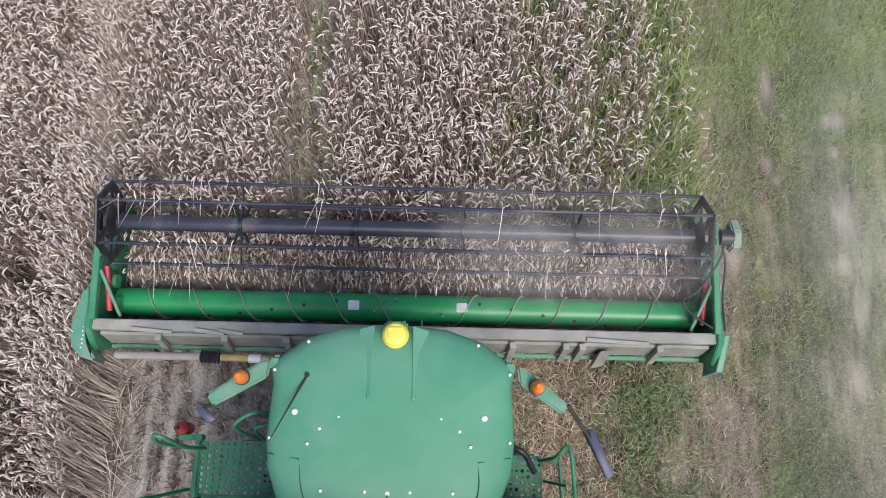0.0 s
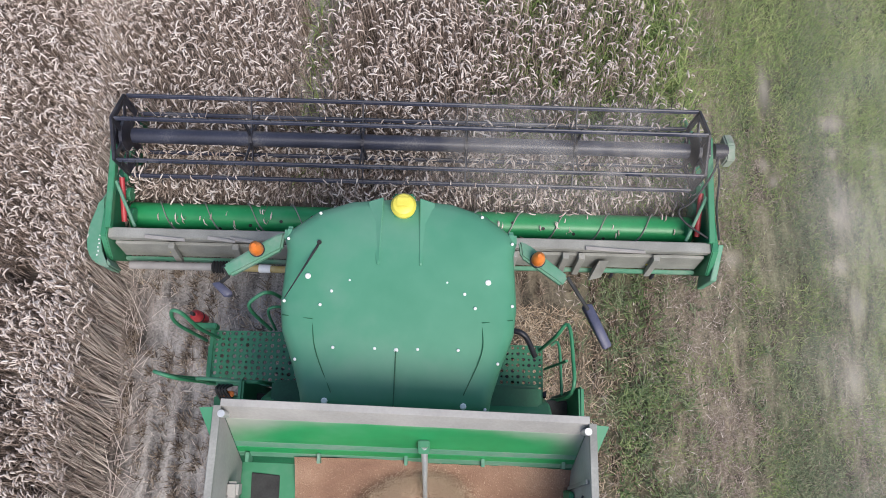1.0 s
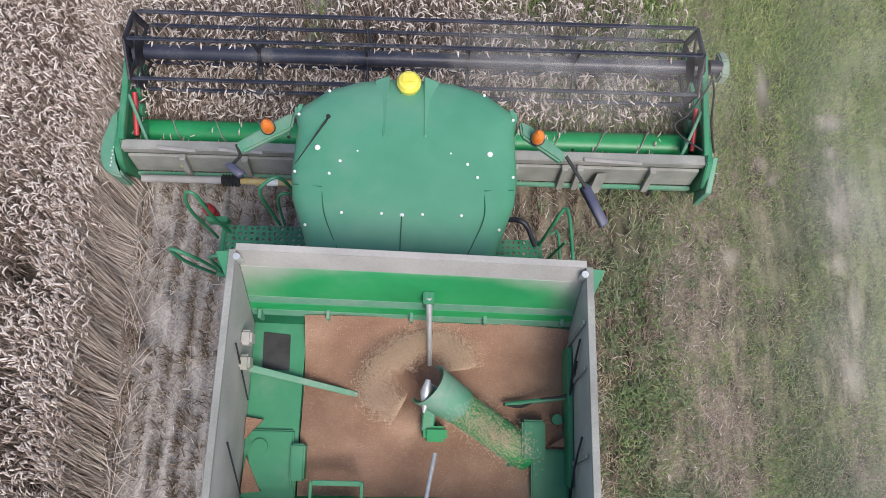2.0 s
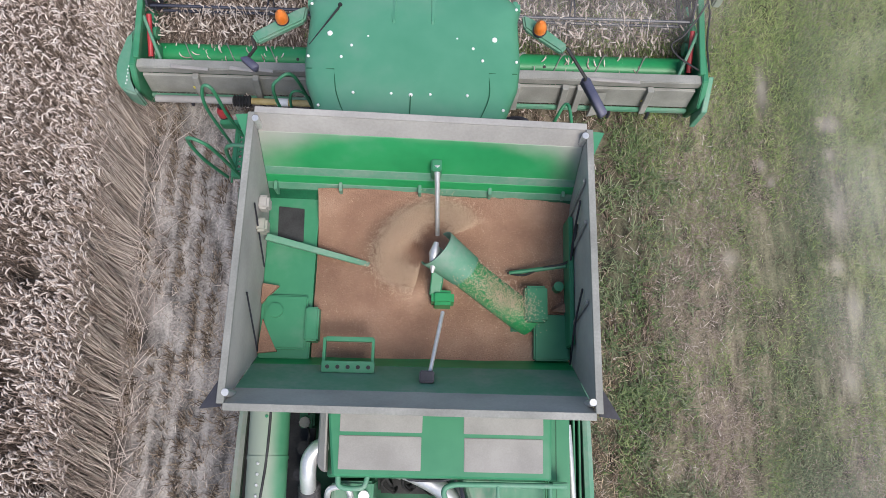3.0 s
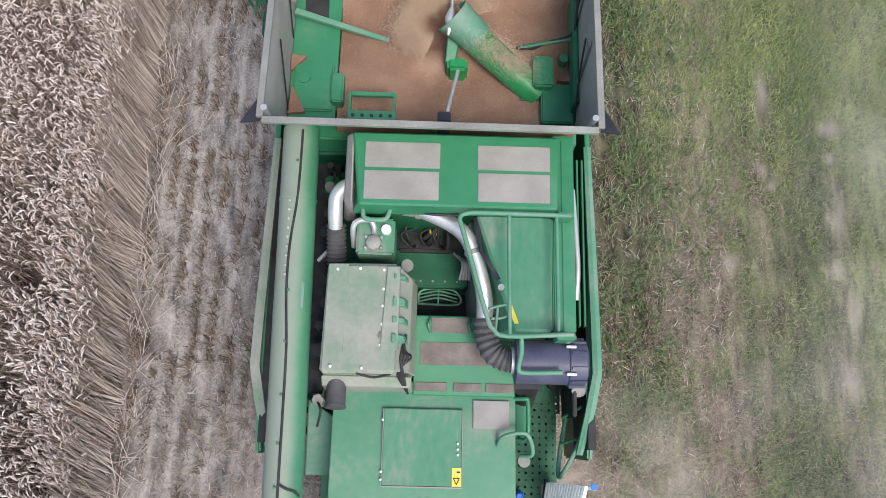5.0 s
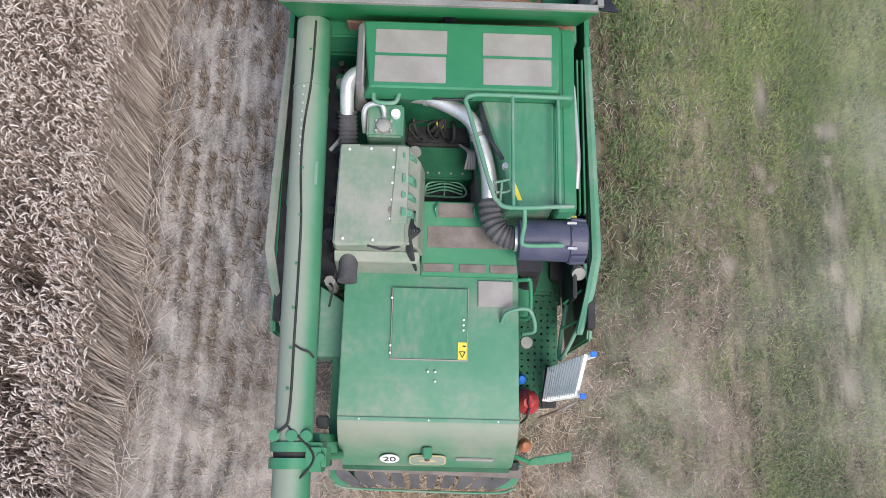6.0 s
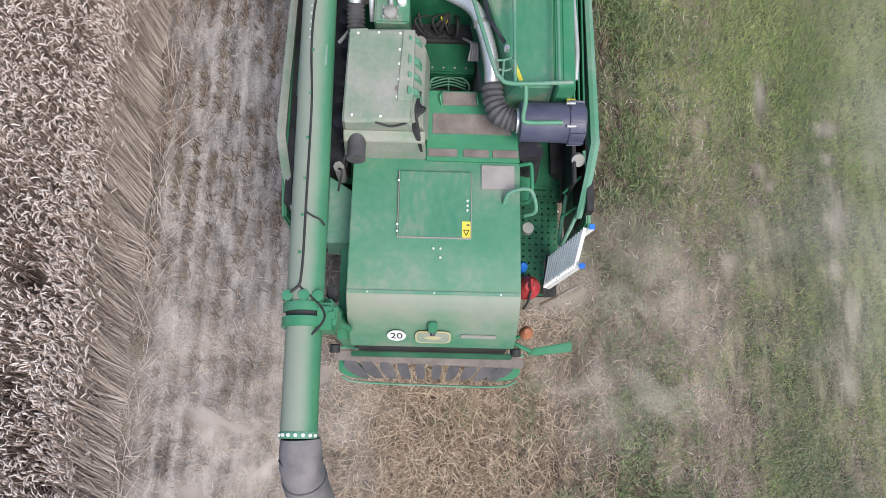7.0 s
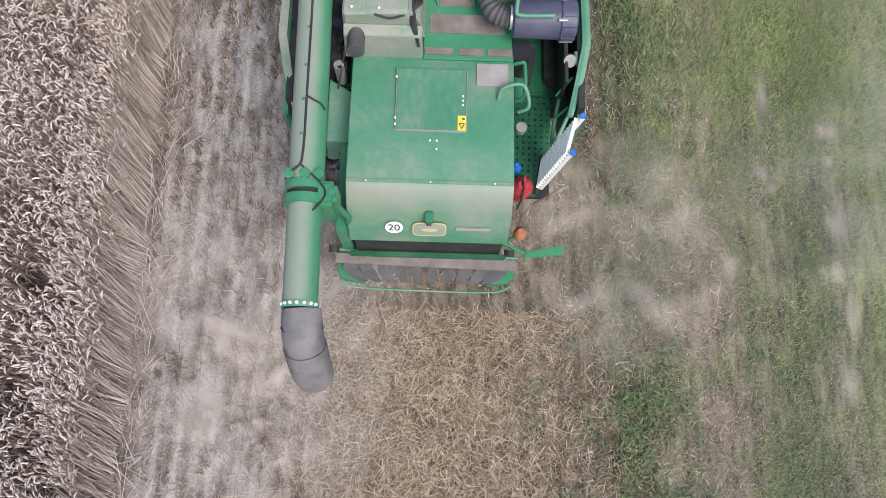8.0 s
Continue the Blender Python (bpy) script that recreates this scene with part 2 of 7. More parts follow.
def ground_material():
    """Bare soil, stubble and turf, each at its stretch across the field, with ragged borders."""
    mat = bpy.data.materials.new("field_soil")
    mat.use_nodes = True
    n, l = mat.node_tree.nodes, mat.node_tree.links
    bsdf = n["Principled BSDF"]
    co = n.new("ShaderNodeTexCoord")
    sep = n.new("ShaderNodeSeparateXYZ")
    l.new(co.outputs["Object"], sep.inputs[0])
    wob = n.new("ShaderNodeTexNoise")
    wob.inputs["Scale"].default_value, wob.inputs["Detail"].default_value = 1.1, 6
    l.new(co.outputs["Object"], wob.inputs["Vector"])
    add = n.new("ShaderNodeMath")
    add.operation = "MULTIPLY_ADD"
    l.new(wob.outputs[0], add.inputs[0])
    add.inputs[1].default_value = 1.1
    l.new(sep.outputs[0], add.inputs[2])
    rng = n.new("ShaderNodeMapRange")
    rng.inputs[1].default_value, rng.inputs[2].default_value = -6.0, 10.0
    l.new(add.outputs[0], rng.inputs[0])
    cr = n.new("ShaderNodeValToRGB")
    # soil under the swath is darkened: shade between straws put into colour
    stops = [(-6, (0.12, 0.10, 0.085)), (-3.9, (0.13, 0.105, 0.09)), (-3.5, (0.32, 0.295, 0.278)), (-1.7, (0.31, 0.285, 0.268)), (-1.2, (0.17, 0.14, 0.11)), (1.7, (0.16, 0.135, 0.10)), (2.9, (0.10, 0.095, 0.06)), (4.0, (0.24, 0.205, 0.15)), (4.5, (0.18, 0.165, 0.11)), (5.3, (0.13, 0.13, 0.08)), (5.8, (0.22, 0.20, 0.145)), (6.3, (0.19, 0.20, 0.10)), (10, (0.20, 0.24, 0.10))]
    el = cr.color_ramp.elements
    while len(el) < len(stops):
        el.new(0.5)
    for e, (x, rgb) in zip(el, stops):
        e.position, e.color = (x + 0.55 + 6) / 16, (*rgb, 1)
    l.new(rng.outputs[0], cr.inputs[0])
    fine = n.new("ShaderNodeTexNoise")
    fine.inputs["Scale"].default_value, fine.inputs["Detail"].default_value, fine.inputs["Roughness"].default_value = 38, 8, 0.75
    l.new(co.outputs["Object"], fine.inputs["Vector"])
    rows = n.new("ShaderNodeTexNoise")
    rows.inputs["Scale"].default_value, rows.inputs["Detail"].default_value = 1.0, 4
    along = n.new("ShaderNodeMapping")
    along.inputs["Scale"].default_value = (6.5, 1.5, 1)
    l.new(co.outputs["Object"], along.inputs["Vector"])
    l.new(along.outputs[0], rows.inputs["Vector"])
    both = n.new("ShaderNodeMix")
    both.inputs[0].default_value = 0.5
    l.new(fine.outputs[0], both.inputs[2])
    l.new(rows.outputs[0], both.inputs[3])
    spread = n.new("ShaderNodeMapRange")
    spread.inputs[1].default_value, spread.inputs[2].default_value, spread.inputs[3].default_value, spread.inputs[4].default_value = 0.38, 0.62, 0.22, 1.75
    l.new(both.outputs[0], spread.inputs[0])
    mul = n.new("ShaderNodeVectorMath")
    mul.operation = "SCALE"
    l.new(cr.outputs[0], mul.inputs[0])
    l.new(spread.outputs[0], mul.inputs["Scale"])
    colour = mul.outputs[0]
    # bare pale soil worn through the turf
    for x, y, rx, ry in BARE_SOIL:
        place = n.new("ShaderNodeMapping")
        place.inputs["Location"].default_value, place.inputs["Scale"].default_value = (-x / rx, -y / ry, 0), (1 / rx, 1 / ry, 0)
        l.new(co.outputs["Object"], place.inputs["Vector"])
        size = n.new("ShaderNodeVectorMath")
        size.operation = "LENGTH"
        l.new(place.outputs[0], size.inputs[0])
        ragged = n.new("ShaderNodeMath")
        ragged.operation = "MULTIPLY_ADD"
        ragged.inputs[1].default_value = 1.6
        l.new(fine.outputs[0], ragged.inputs[0])
        l.new(size.outputs["Value"], ragged.inputs[2])
        worn = n.new("ShaderNodeMapRange")
        worn.interpolation_type = "SMOOTHSTEP"
        worn.inputs[1].default_value, worn.inputs[2].default_value, worn.inputs[3].default_value, worn.inputs[4].default_value = 0.75, 2.2, 0.62, 0.0
        l.new(ragged.outputs[0], worn.inputs[0])
        pale = n.new("ShaderNodeMix")
        pale.data_type = "RGBA"
        l.new(worn.outputs[0], pale.inputs[0])
        l.new(colour, pale.inputs[6])
        pale.inputs[7].default_value = (0.36, 0.325, 0.28, 1)
        colour = pale.outputs[2]
    l.new(colour, bsdf.inputs["Base Color"])
    bsdf.inputs["Roughness"].default_value = 0.95
    bp = n.new("ShaderNodeBump")
    bp.inputs["Strength"].default_value, bp.inputs["Distance"].default_value = 0.7, 0.03
    l.new(fine.outputs[0], bp.inputs["Height"])
    l.new(bp.outputs[0], bsdf.inputs["Normal"])
    return mat


M["ground"] = ground_material()


# ---------- mesh helpers ----------
def part(name, bm, mat, parent, label="", smooth=0):
    """Links a bmesh as one mesh object under a thing or a part."""
    me = bpy.data.meshes.new(name)
    bmesh.ops.recalc_face_normals(bm, faces=bm.faces)
    bm.to_mesh(me)
    bm.free()
    me.materials.append(M[mat])
    if smooth:
        me.polygons.foreach_set("use_smooth", [True] * len(me.polygons))
        me.set_sharp_from_angle(angle=radians(smooth))
    ob = new(name, me)
    ob.parent = parent
    if parent is not None and parent.type == "MESH":
        ob.matrix_parent_inverse = Matrix.Translation(parent.location).inverted()
    if label:
        ob["label"] = label
    return ob


def bevelled(bm, faces, width, seg=2):
    if width:
        edges = list({e for f in faces for e in f.edges})
        bmesh.ops.bevel(bm, geom=edges, offset=width, segments=seg, affect="EDGES", clamp_overlap=True)
    return bm


def block(x0, x1, y0, y1, z0, z1, bev=0.01, bm=None):
    return solid([(x0, y0), (x1, y0), (x1, y1), (x0, y1)], z0, z1, bev, bm)


def solid(outline, z0, z1, bev=0.01, bm=None, axis="z", inset=0.0):
    """An outline swept along an axis. axis z: (x, y); axis x: (y, z); axis y: (x, z). inset shrinks the far end."""
    out = bmesh.new()
    n = len(outline)
    cx, cy = sum(p[0] for p in outline) / n, sum(p[1] for p in outline) / n
    put = {"z": lambda p, h: (p[0], p[1], h), "x": lambda p, h: (h, p[0], p[1]), "y": lambda p, h: (p[0], h, p[1])}[axis]
    far = [(p[0] + (cx - p[0]) * inset, p[1] + (cy - p[1]) * inset) for p in outline]
    low = [out.verts.new(put(p, z0)) for p in outline]
    top = [out.verts.new(put(p, z1)) for p in far]
    out.faces.new(low)
    out.faces.new(top[::-1])
    for i in range(n):
        out.faces.new((low[i], top[i], top[(i + 1) % n], low[(i + 1) % n]))
    bevelled(out, list(out.faces), bev)
    return join(bm, out)


def join(bm, other):
    if bm is None:
        return other
    me = bpy.data.meshes.new("join")
    other.to_mesh(me)
    other.free()
    bm.from_mesh(me)
    bpy.data.meshes.remove(me)
    return bm


def hexa(corners, bev=0.005, bm=None):
    """A block from eight corners: four below, four above, in the same order."""
    out = bmesh.new()
    v = [out.verts.new(c) for c in corners]
    for f in ((0, 1, 2, 3), (7, 6, 5, 4), (0, 4, 5, 1), (1, 5, 6, 2), (2, 6, 7, 3), (3, 7, 4, 0)):
        out.faces.new([v[i] for i in f])
    bevelled(out, list(out.faces), bev, 1)
    return join(bm, out)


def tube(points, radius, seg=12, bm=None, cap=True, hollow=0.0):
    """A round tube along points; radius may be a list."""
    out = bmesh.new()
    pts = [Vector(p) for p in points]
    rad = radius if isinstance(radius, (list, tuple)) else [radius] * len(pts)
    rings = []
    side = None
    for i, p in enumerate(pts):
        d = (pts[min(i + 1, len(pts) - 1)] - pts[max(i - 1, 0)]).normalized()
        if side is None or abs(side.dot(d)) > 0.98:
            side = d.orthogonal()
        side = (side - d * side.dot(d)).normalized()
        up = d.cross(side)
        rings.append([out.verts.new(p + (side * math.cos(a) + up * math.sin(a)) * rad[i]) for a in (2 * math.pi * k / seg for k in range(seg))])
    for a, b in zip(rings, rings[1:]):
        for k in range(seg):
            out.faces.new((a[k], a[(k + 1) % seg], b[(k + 1) % seg], b[k]))
    if cap:
        out.faces.new(rings[0][::-1])
        out.faces.new(rings[-1])
    return join(bm, out)


def smoothed(points, steps=6):
    """Rounds a path of points with Catmull-Rom pieces."""
    p = [Vector(q) for q in points]
    p = [p[0] * 2 - p[1], *p, p[-1] * 2 - p[-2]]
    out = []
    for a, b, c, d in zip(p, p[1:], p[2:], p[3:]):
        for k in range(steps):
            t = k / steps
            out.append(0.5 * (2 * b + (c - a) * t + (2 * a - 5 * b + 4 * c - d) * t * t + (3 * b - a - 3 * c + d) * t ** 3))
    return out + [p[-2]]


def dots(places, r, h=0.006, bm=None):
    """Round bolt heads at places, flat side down."""
    for x, y, z in places:
        bm = tube([(x, y, z - 0.004), (x, y, z + h * 0.6), (x, y, z + h)], [r, r, r * 0.6], 8, bm)
    return bm


def perforated(x0, x1, y0, y1, z, nx, ny, r, thick=0.02, bm=None):
    """A plate with round holes in a grid."""
    out = bmesh.new()
    dx, dy = (x1 - x0) / nx, (y1 - y0) / ny
    for i in range(nx):
        for j in range(ny):
            cx, cy = x0 + (i + 0.5) * dx, y0 + (j + 0.5) * dy
            rr = r * (1.0 if (i + j) % 2 else 0.62)
            sq, hole, low = [], [], []
            for k in range(8):
                a = k * math.pi / 4
                m = max(abs(math.cos(a)), abs(math.sin(a)))
                sq.append(out.verts.new((cx + math.cos(a) / m * dx / 2, cy + math.sin(a) / m * dy / 2, z)))
                hole.append(out.verts.new((cx + math.cos(a) * rr, cy + math.sin(a) * rr, z)))
                low.append(out.verts.new((cx + math.cos(a) * rr, cy + math.sin(a) * rr, z - thick)))
            for k in range(8):
                q = (k + 1) % 8
                out.faces.new((sq[k], sq[q], hole[q], hole[k]))
                out.faces.new((hole[k], hole[q], low[q], low[k]))
    bmesh.ops.remove_doubles(out, verts=out.verts, dist=0.0005)
    return join(bm, out)


def thing(name, label, category, kind="", group=""):
    return tagged(new(name), label, category, group, kind)


# ---------- field ----------
def stuff(name, verts, faces, mats, index=None, label="", category="", kind="stuff", parent=None):
    me = bpy.data.meshes.new(name)
    me.from_pydata(verts.tolist(), [], faces.tolist())
    for m in mats:
        me.materials.append(M[m])
    if index is not None:
        me.polygons.foreach_set("material_index", index.astype(np.int32))
    me.update()
    ob = new(name, me)
    ob.parent = parent
    return tagged(ob, label, category, "", kind) if label else ob


def blades(rng, base, length, width, lean, azimuth, droop=0.5):
    """Tapered bent strips, two quads each, that stand or lie at base. All given as arrays."""
    n = len(base)
    d = np.stack([np.cos(azimuth), np.sin(azimuth), np.zeros(n)], 1)
    side = np.stack([-np.sin(azimuth), np.cos(azimuth), np.zeros(n)], 1) * (width / 2)[:, None]
    up = np.array([0, 0, 1.0])
    mid = base + (d * np.sin(lean)[:, None] + up * np.cos(lean)[:, None]) * (length * 0.55)[:, None]
    far = np.minimum(lean + droop, 1.62)
    tip = mid + (d * np.sin(far)[:, None] + up * np.cos(far)[:, None]) * (length * 0.45)[:, None]
    v = np.stack([base - side, base + side, mid + side * 0.9, mid - side * 0.9, tip + side * 0.25, tip - side * 0.25], 1).reshape(-1, 3)
    o = (np.arange(n) * 6)[:, None, None]
    f = (o + np.array([[0, 1, 2, 3], [3, 2, 4, 5]])[None]).reshape(-1, 4)
    return v, f


def wheat(rng, xy, height, lean, azimuth):
    """Stalks with a nodding bumpy ear and two dry leaves each. Returns vertices, quads and material slots (0 stem, 1 ear)."""
    n = len(xy)
    d = np.stack([np.cos(azimuth), np.sin(azimuth), np.zeros(n)], 1)
    s = np.stack([-np.sin(azimuth), np.cos(azimuth), np.zeros(n)], 1)
    up = np.array([0, 0, 1.0])
    base = np.concatenate([xy, np.zeros((n, 1))], 1)

    def go(p, ang, length):
        return p + (d * np.sin(ang)[:, None] + up * np.cos(ang)[:, None]) * np.reshape(length, (-1, 1))

    p1 = go(base, lean * 0.5, height * 0.5)
    p2 = go(p1, lean, height * 0.45)
    a0 = lean + rng.uniform(0.1, 0.8, n)
    bend = rng.uniform(0.2, 0.62, n)
    size = rng.uniform(0.8, 1.3, n)
    w = 0.0042
    vs, fs, mi = [], [], []
    stem = np.stack([base - s * w, base + s * w, p1 + s * w, p1 - s * w, p2 + s * w, p2 - s * w], 1)
    vs.append(stem)
    fs += [(0, 1, 2, 3), (3, 2, 4, 5)]
    mi += [0, 0]
    q, ang, rings = p2, a0, []
    for k, (step, r) in enumerate(((0.0, 0.0035), (0.016, 0.008), (0.017, 0.0066), (0.018, 0.0098), (0.018, 0.0074), (0.018, 0.009), (0.02, 0.003))):
        q = go(q, ang, step * size)
        nrm = d * np.cos(ang)[:, None] - up * np.sin(ang)[:, None]
        rr = (r * size)[:, None]
        rings.append(np.stack([q + s * rr, q + nrm * rr * 0.8, q - s * rr, q - nrm * rr * 0.8], 1))
        ang = ang + bend
    vs += rings
    for k in range(6):
        b = 6 + 4 * k
        for j in range(4):
            fs.append((b + j, b + (j + 1) % 4, b + 4 + (j + 1) % 4, b + 4 + j))
            mi.append(1)
    # awns: two thin blades from the ear's end
    tip = rings[5].mean(1)
    for turn in (-0.35, 0.3):
        e = d * np.cos(turn) + s * np.sin(turn)
        far = tip + e * (np.sin(ang) * 0.05)[:, None] + up * (np.cos(ang) * 0.05)[:, None]
        b = 6 + 28 + (0 if turn < 0 else 4)
        vs.append(np.stack([tip - s * 0.002, tip + s * 0.002, far + s * 0.0006, far - s * 0.0006], 1))
        fs.append((b, b + 1, b + 2, b + 3))
        mi.append(1)
    # two dry leaves
    for k in range(2):
        az = rng.uniform(0, 2 * np.pi, n)
        e = np.stack([np.cos(az), np.sin(az), np.zeros(n)], 1)
        es = np.stack([-np.sin(az), np.cos(az), np.zeros(n)], 1) * 0.005
        h = rng.uniform(0.3, 0.75, n)[:, None]
        r0 = base + (p2 - base) * h
        r1 = r0 + e * 0.07 + up * 0.035
        r2 = r1 + e * 0.07 - up * rng.uniform(0.02, 0.09, n)[:, None]
        b = 42 + 6 * k
        vs.append(np.stack([r0 - es * 0.5, r0 + es * 0.5, r1 + es, r1 - es, r2 + es * 0.2, r2 - es * 0.2], 1))
        fs += [(b, b + 1, b + 2, b + 3), (b + 3, b + 2, b + 4, b + 5)]
        mi += [0, 0]
    v = np.concatenate(vs, 1)
    per = v.shape[1]
    f = (np.arange(n) * per)[:, None, None] + np.array(fs)[None]
    return v.reshape(-1, 3), f.reshape(-1, 4), np.tile(np.array(mi), n)


def clumped(rng, n, x0, x1, y0, y1, keep=0.35, scale=2.5):
    """Random places, thinned in patches."""
    out = []
    while len(out) < n:
        x, y = rng.uniform(x0, x1), rng.uniform(y0, y1)
        if noise.noise((x * scale, y * scale, 3.0)) * 0.9 + 0.5 + rng.uniform(-0.3, 0.3) > keep:
            out.append((x, y))
    return np.array(out)


def ground():
    bm = bmesh.new()
    bmesh.ops.create_grid(bm, x_segments=80, y_segments=80, size=20)
    for v in bm.verts:
        v.co.z = -0.015 + 0.02 * noise.noise((v.co.x * 1.3, v.co.y * 1.3, 0))
    rim = [v for v in bm.verts if abs(v.co.x) > 19.9 or abs(v.co.y) > 19.9]
    for v in rim:
        v.co.x, v.co.y = v.co.x * 60, v.co.y * 60
    tagged(part("ground", bm, "ground", None), "dry field soil with stubble, trampled grass and bare tracks", "ground", "", "structure")


def standing_crop():
    rng = np.random.default_rng(5)
    # the uncut field beside the swath, dense near the shot and thinner far off
    for n, x0, x1, y0, y1 in ((7800, -6.3, -4.08, -3.2, 7.4), (2100, -4.45, -4.0, -3.2, 7.4), (2000, -14, -3.85, 7.4, 18), (1700, -14, -6.3, -7, 7.4), (600, -14, -3.85, -12, -3.2), (1400, -3.78, 3.3, 13.1, 18)):
        xy = clumped(rng, n, x0, x1, y0, y1, 0.3, 1.9)
        m = len(xy)
        edge = (xy[:, 0] > -4.5) & (y1 < 13)
        lean = np.abs(rng.normal(0.2, 0.11, m)) + edge * rng.uniform(0.05, 0.3, m)
        az = np.where(edge, rng.normal(2.4, 0.5, m), rng.normal(2.5, 0.9, m))
        v, f, mi = wheat(rng, xy, rng.uniform(0.70, 0.97, m), lean, az)
        # earless tillers between the stalks
        k = m * 3 // 4 if x1 < -3.9 and y1 == 7.4 else m // 3
        b = np.concatenate([clumped(rng, k, x0, x1, y0, y1, 0.3, 1.9), np.full((k, 1), -0.02)], 1)
        tv, tf = blades(rng, b, rng.uniform(0.4, 0.8, k), rng.uniform(0.006, 0.011, k), np.abs(rng.normal(0.25, 0.15, k)), rng.normal(2.4, 0.8, k), 0.2)
        f = np.concatenate([f, tf + len(v)])
        v = np.concatenate([v, tv])
        mi = np.concatenate([mi, np.zeros(len(tf), int)])
        stuff("standing_wheat", v, f, ["stem", "ear"], mi, "ripe bleached wheat with nodding ears, uncut", "wheat")


def crop_wall():
    """Bare straw along the cut edge of the field, combed back in locks."""
    rng = np.random.default_rng(6)
    n = 5200
    y = rng.uniform(-3.4, 7.4, n)
    lock = np.floor(y / 0.21 + 0.6 * np.array([noise.noise((0.0, b * 1.1, 24.0)) for b in y]))
    comb = np.array([noise.noise((float(k) * 7.31, 0.5, 24.0)) for k in lock])
    x = -3.93 + 0.10 * np.array([noise.noise((0.0, b * 1.4, 4.0)) for b in y]) + 0.05 * comb + np.abs(rng.normal(0, 0.10, n)) * np.where(rng.uniform(0, 1, n) < 0.72, -1, 0.5)
    b = np.stack([x, y, np.full(n, -0.02)], 1)
    v, f = blades(rng, b, rng.uniform(0.6, 0.95, n), rng.uniform(0.006, 0.011, n), np.abs(rng.normal(0.50, 0.10, n) + 0.4 * comb), rng.normal(2.4, 0.12, n) + 0.9 * comb, 0.1)
    stuff("edge_straw", v, f, ["stub"], None, "pale bare stalks along the cut edge of the wheat", "wheat")
    # knocked-down stalks at the foot of the edge
    n = 700
    b = np.stack([rng.normal(-3.72, 0.14, n), rng.uniform(-3.4, 7.4, n), rng.uniform(0.0, 0.05, n)], 1)
    v, f = blades(rng, b, rng.uniform(0.2, 0.6, n), rng.uniform(0.006, 0.010, n), rng.uniform(1.2, 1.55, n), rng.normal(1.4, 0.7, n), 0.1)
    stuff("fallen_straw", v, f, ["stub"], None, "fallen stalks at the foot of the crop edge", "straw")


def machine_y(t):
    return float(np.interp(t, [r[0] for r in DRIVE], [r[2] for r in DRIVE]))


CUT = 7.45  # the cutter bar, ahead of the machine's origin
SHEAVES = []


def crop_ahead():
    """The wheat that is cut in the clip: sheaf by sheaf, each falls into the header when the cutter bar comes to it."""
    rng = np.random.default_rng(8)
    wide, deep = 0.76, 0.4
    y = machine_y(0) + CUT + 0.05
    while y < 13.0:
        for i in range(10):
            x0 = -3.78 + wide * i
            xc, yc = x0 + wide / 2, y + deep / 2
            full = 86 if xc < 1.0 else 66 if xc < 2.3 else 42 if xc < 3.0 else 16
            if y > 6.3:
                full //= 4
            # the first of each row reaches over the edge that the divider parts
            out = 0.36 if i == 0 else 0.0
            xy = clumped(rng, int(full * (1 + out * 1.5)), x0 - out, x0 + wide, y, y + deep, 0.3, 1.9)
            lane = np.abs(xy[:, 0] + 1.47 - 0.10 * np.sin(xy[:, 1] * 1.3) - 0.05 * np.sin(xy[:, 1] * 4.1)) < 0.27 + 0.08 * np.sin(xy[:, 1] * 2.3)
            xy = xy[~lane | (rng.uniform(0, 1, len(xy)) < 0.12)]
            m = len(xy)
            v, f, mi = wheat(rng, xy - [xc, yc], rng.uniform(0.66, 0.9, m), np.abs(rng.normal(0.18, 0.11, m)), rng.normal(2.2, 1.1, m))
            k = full * 2 // 3
            tb = np.stack([rng.uniform(-wide / 2, wide / 2, k), rng.uniform(-deep / 2, deep / 2, k), np.full(k, -0.02)], 1)
            tv, tf = blades(rng, tb[np.abs(tb[:, 0] + xc + 1.47) > 0.2], *(a[np.abs(tb[:, 0] + xc + 1.47) > 0.2] for a in (rng.uniform(0.35, 0.75, k), rng.uniform(0.006, 0.011, k), np.abs(rng.normal(0.22, 0.12, k)), rng.normal(2.3, 0.8, k))), 0.2)
            f = np.concatenate([f, tf + len(v)])
            v = np.concatenate([v, tv])
            mi = np.concatenate([mi, np.zeros(len(tf), int)])
            weedy = abs(xc + 1.47) < 0.45
            if xc > 0.6 or weedy:
                k = int((0.06 if weedy else min(1.0, (xc - 0.4) / 1.6)) * (230 if y < 6.5 else 50))
                gx = rng.normal(-1.47 - xc, 0.16, k) if weedy else rng.uniform(-wide / 2, wide / 2, k)
                gb = np.stack([gx, rng.uniform(-deep / 2, deep / 2, k), np.zeros(k)], 1)
                gv, gf = blades(rng, gb, rng.uniform(0.25, 0.6, k), rng.uniform(0.008, 0.016, k), np.abs(rng.normal(0.35, 0.2, k)), rng.uniform(0, 6.3, k), 0.7)
                f = np.concatenate([f, gf + len(v)])
                v = np.concatenate([v, gv])
                mi = np.concatenate([mi, np.full(len(gf), 2)])
            ob = stuff("wheat_sheaf", v, f, ["stem", "ear", "grass"], mi, "ripe wheat stalks that the header cuts and takes in", "wheat")
            ob.location = (xc, yc, 0)
            SHEAVES.append((ob, xc, yc))
        y += deep


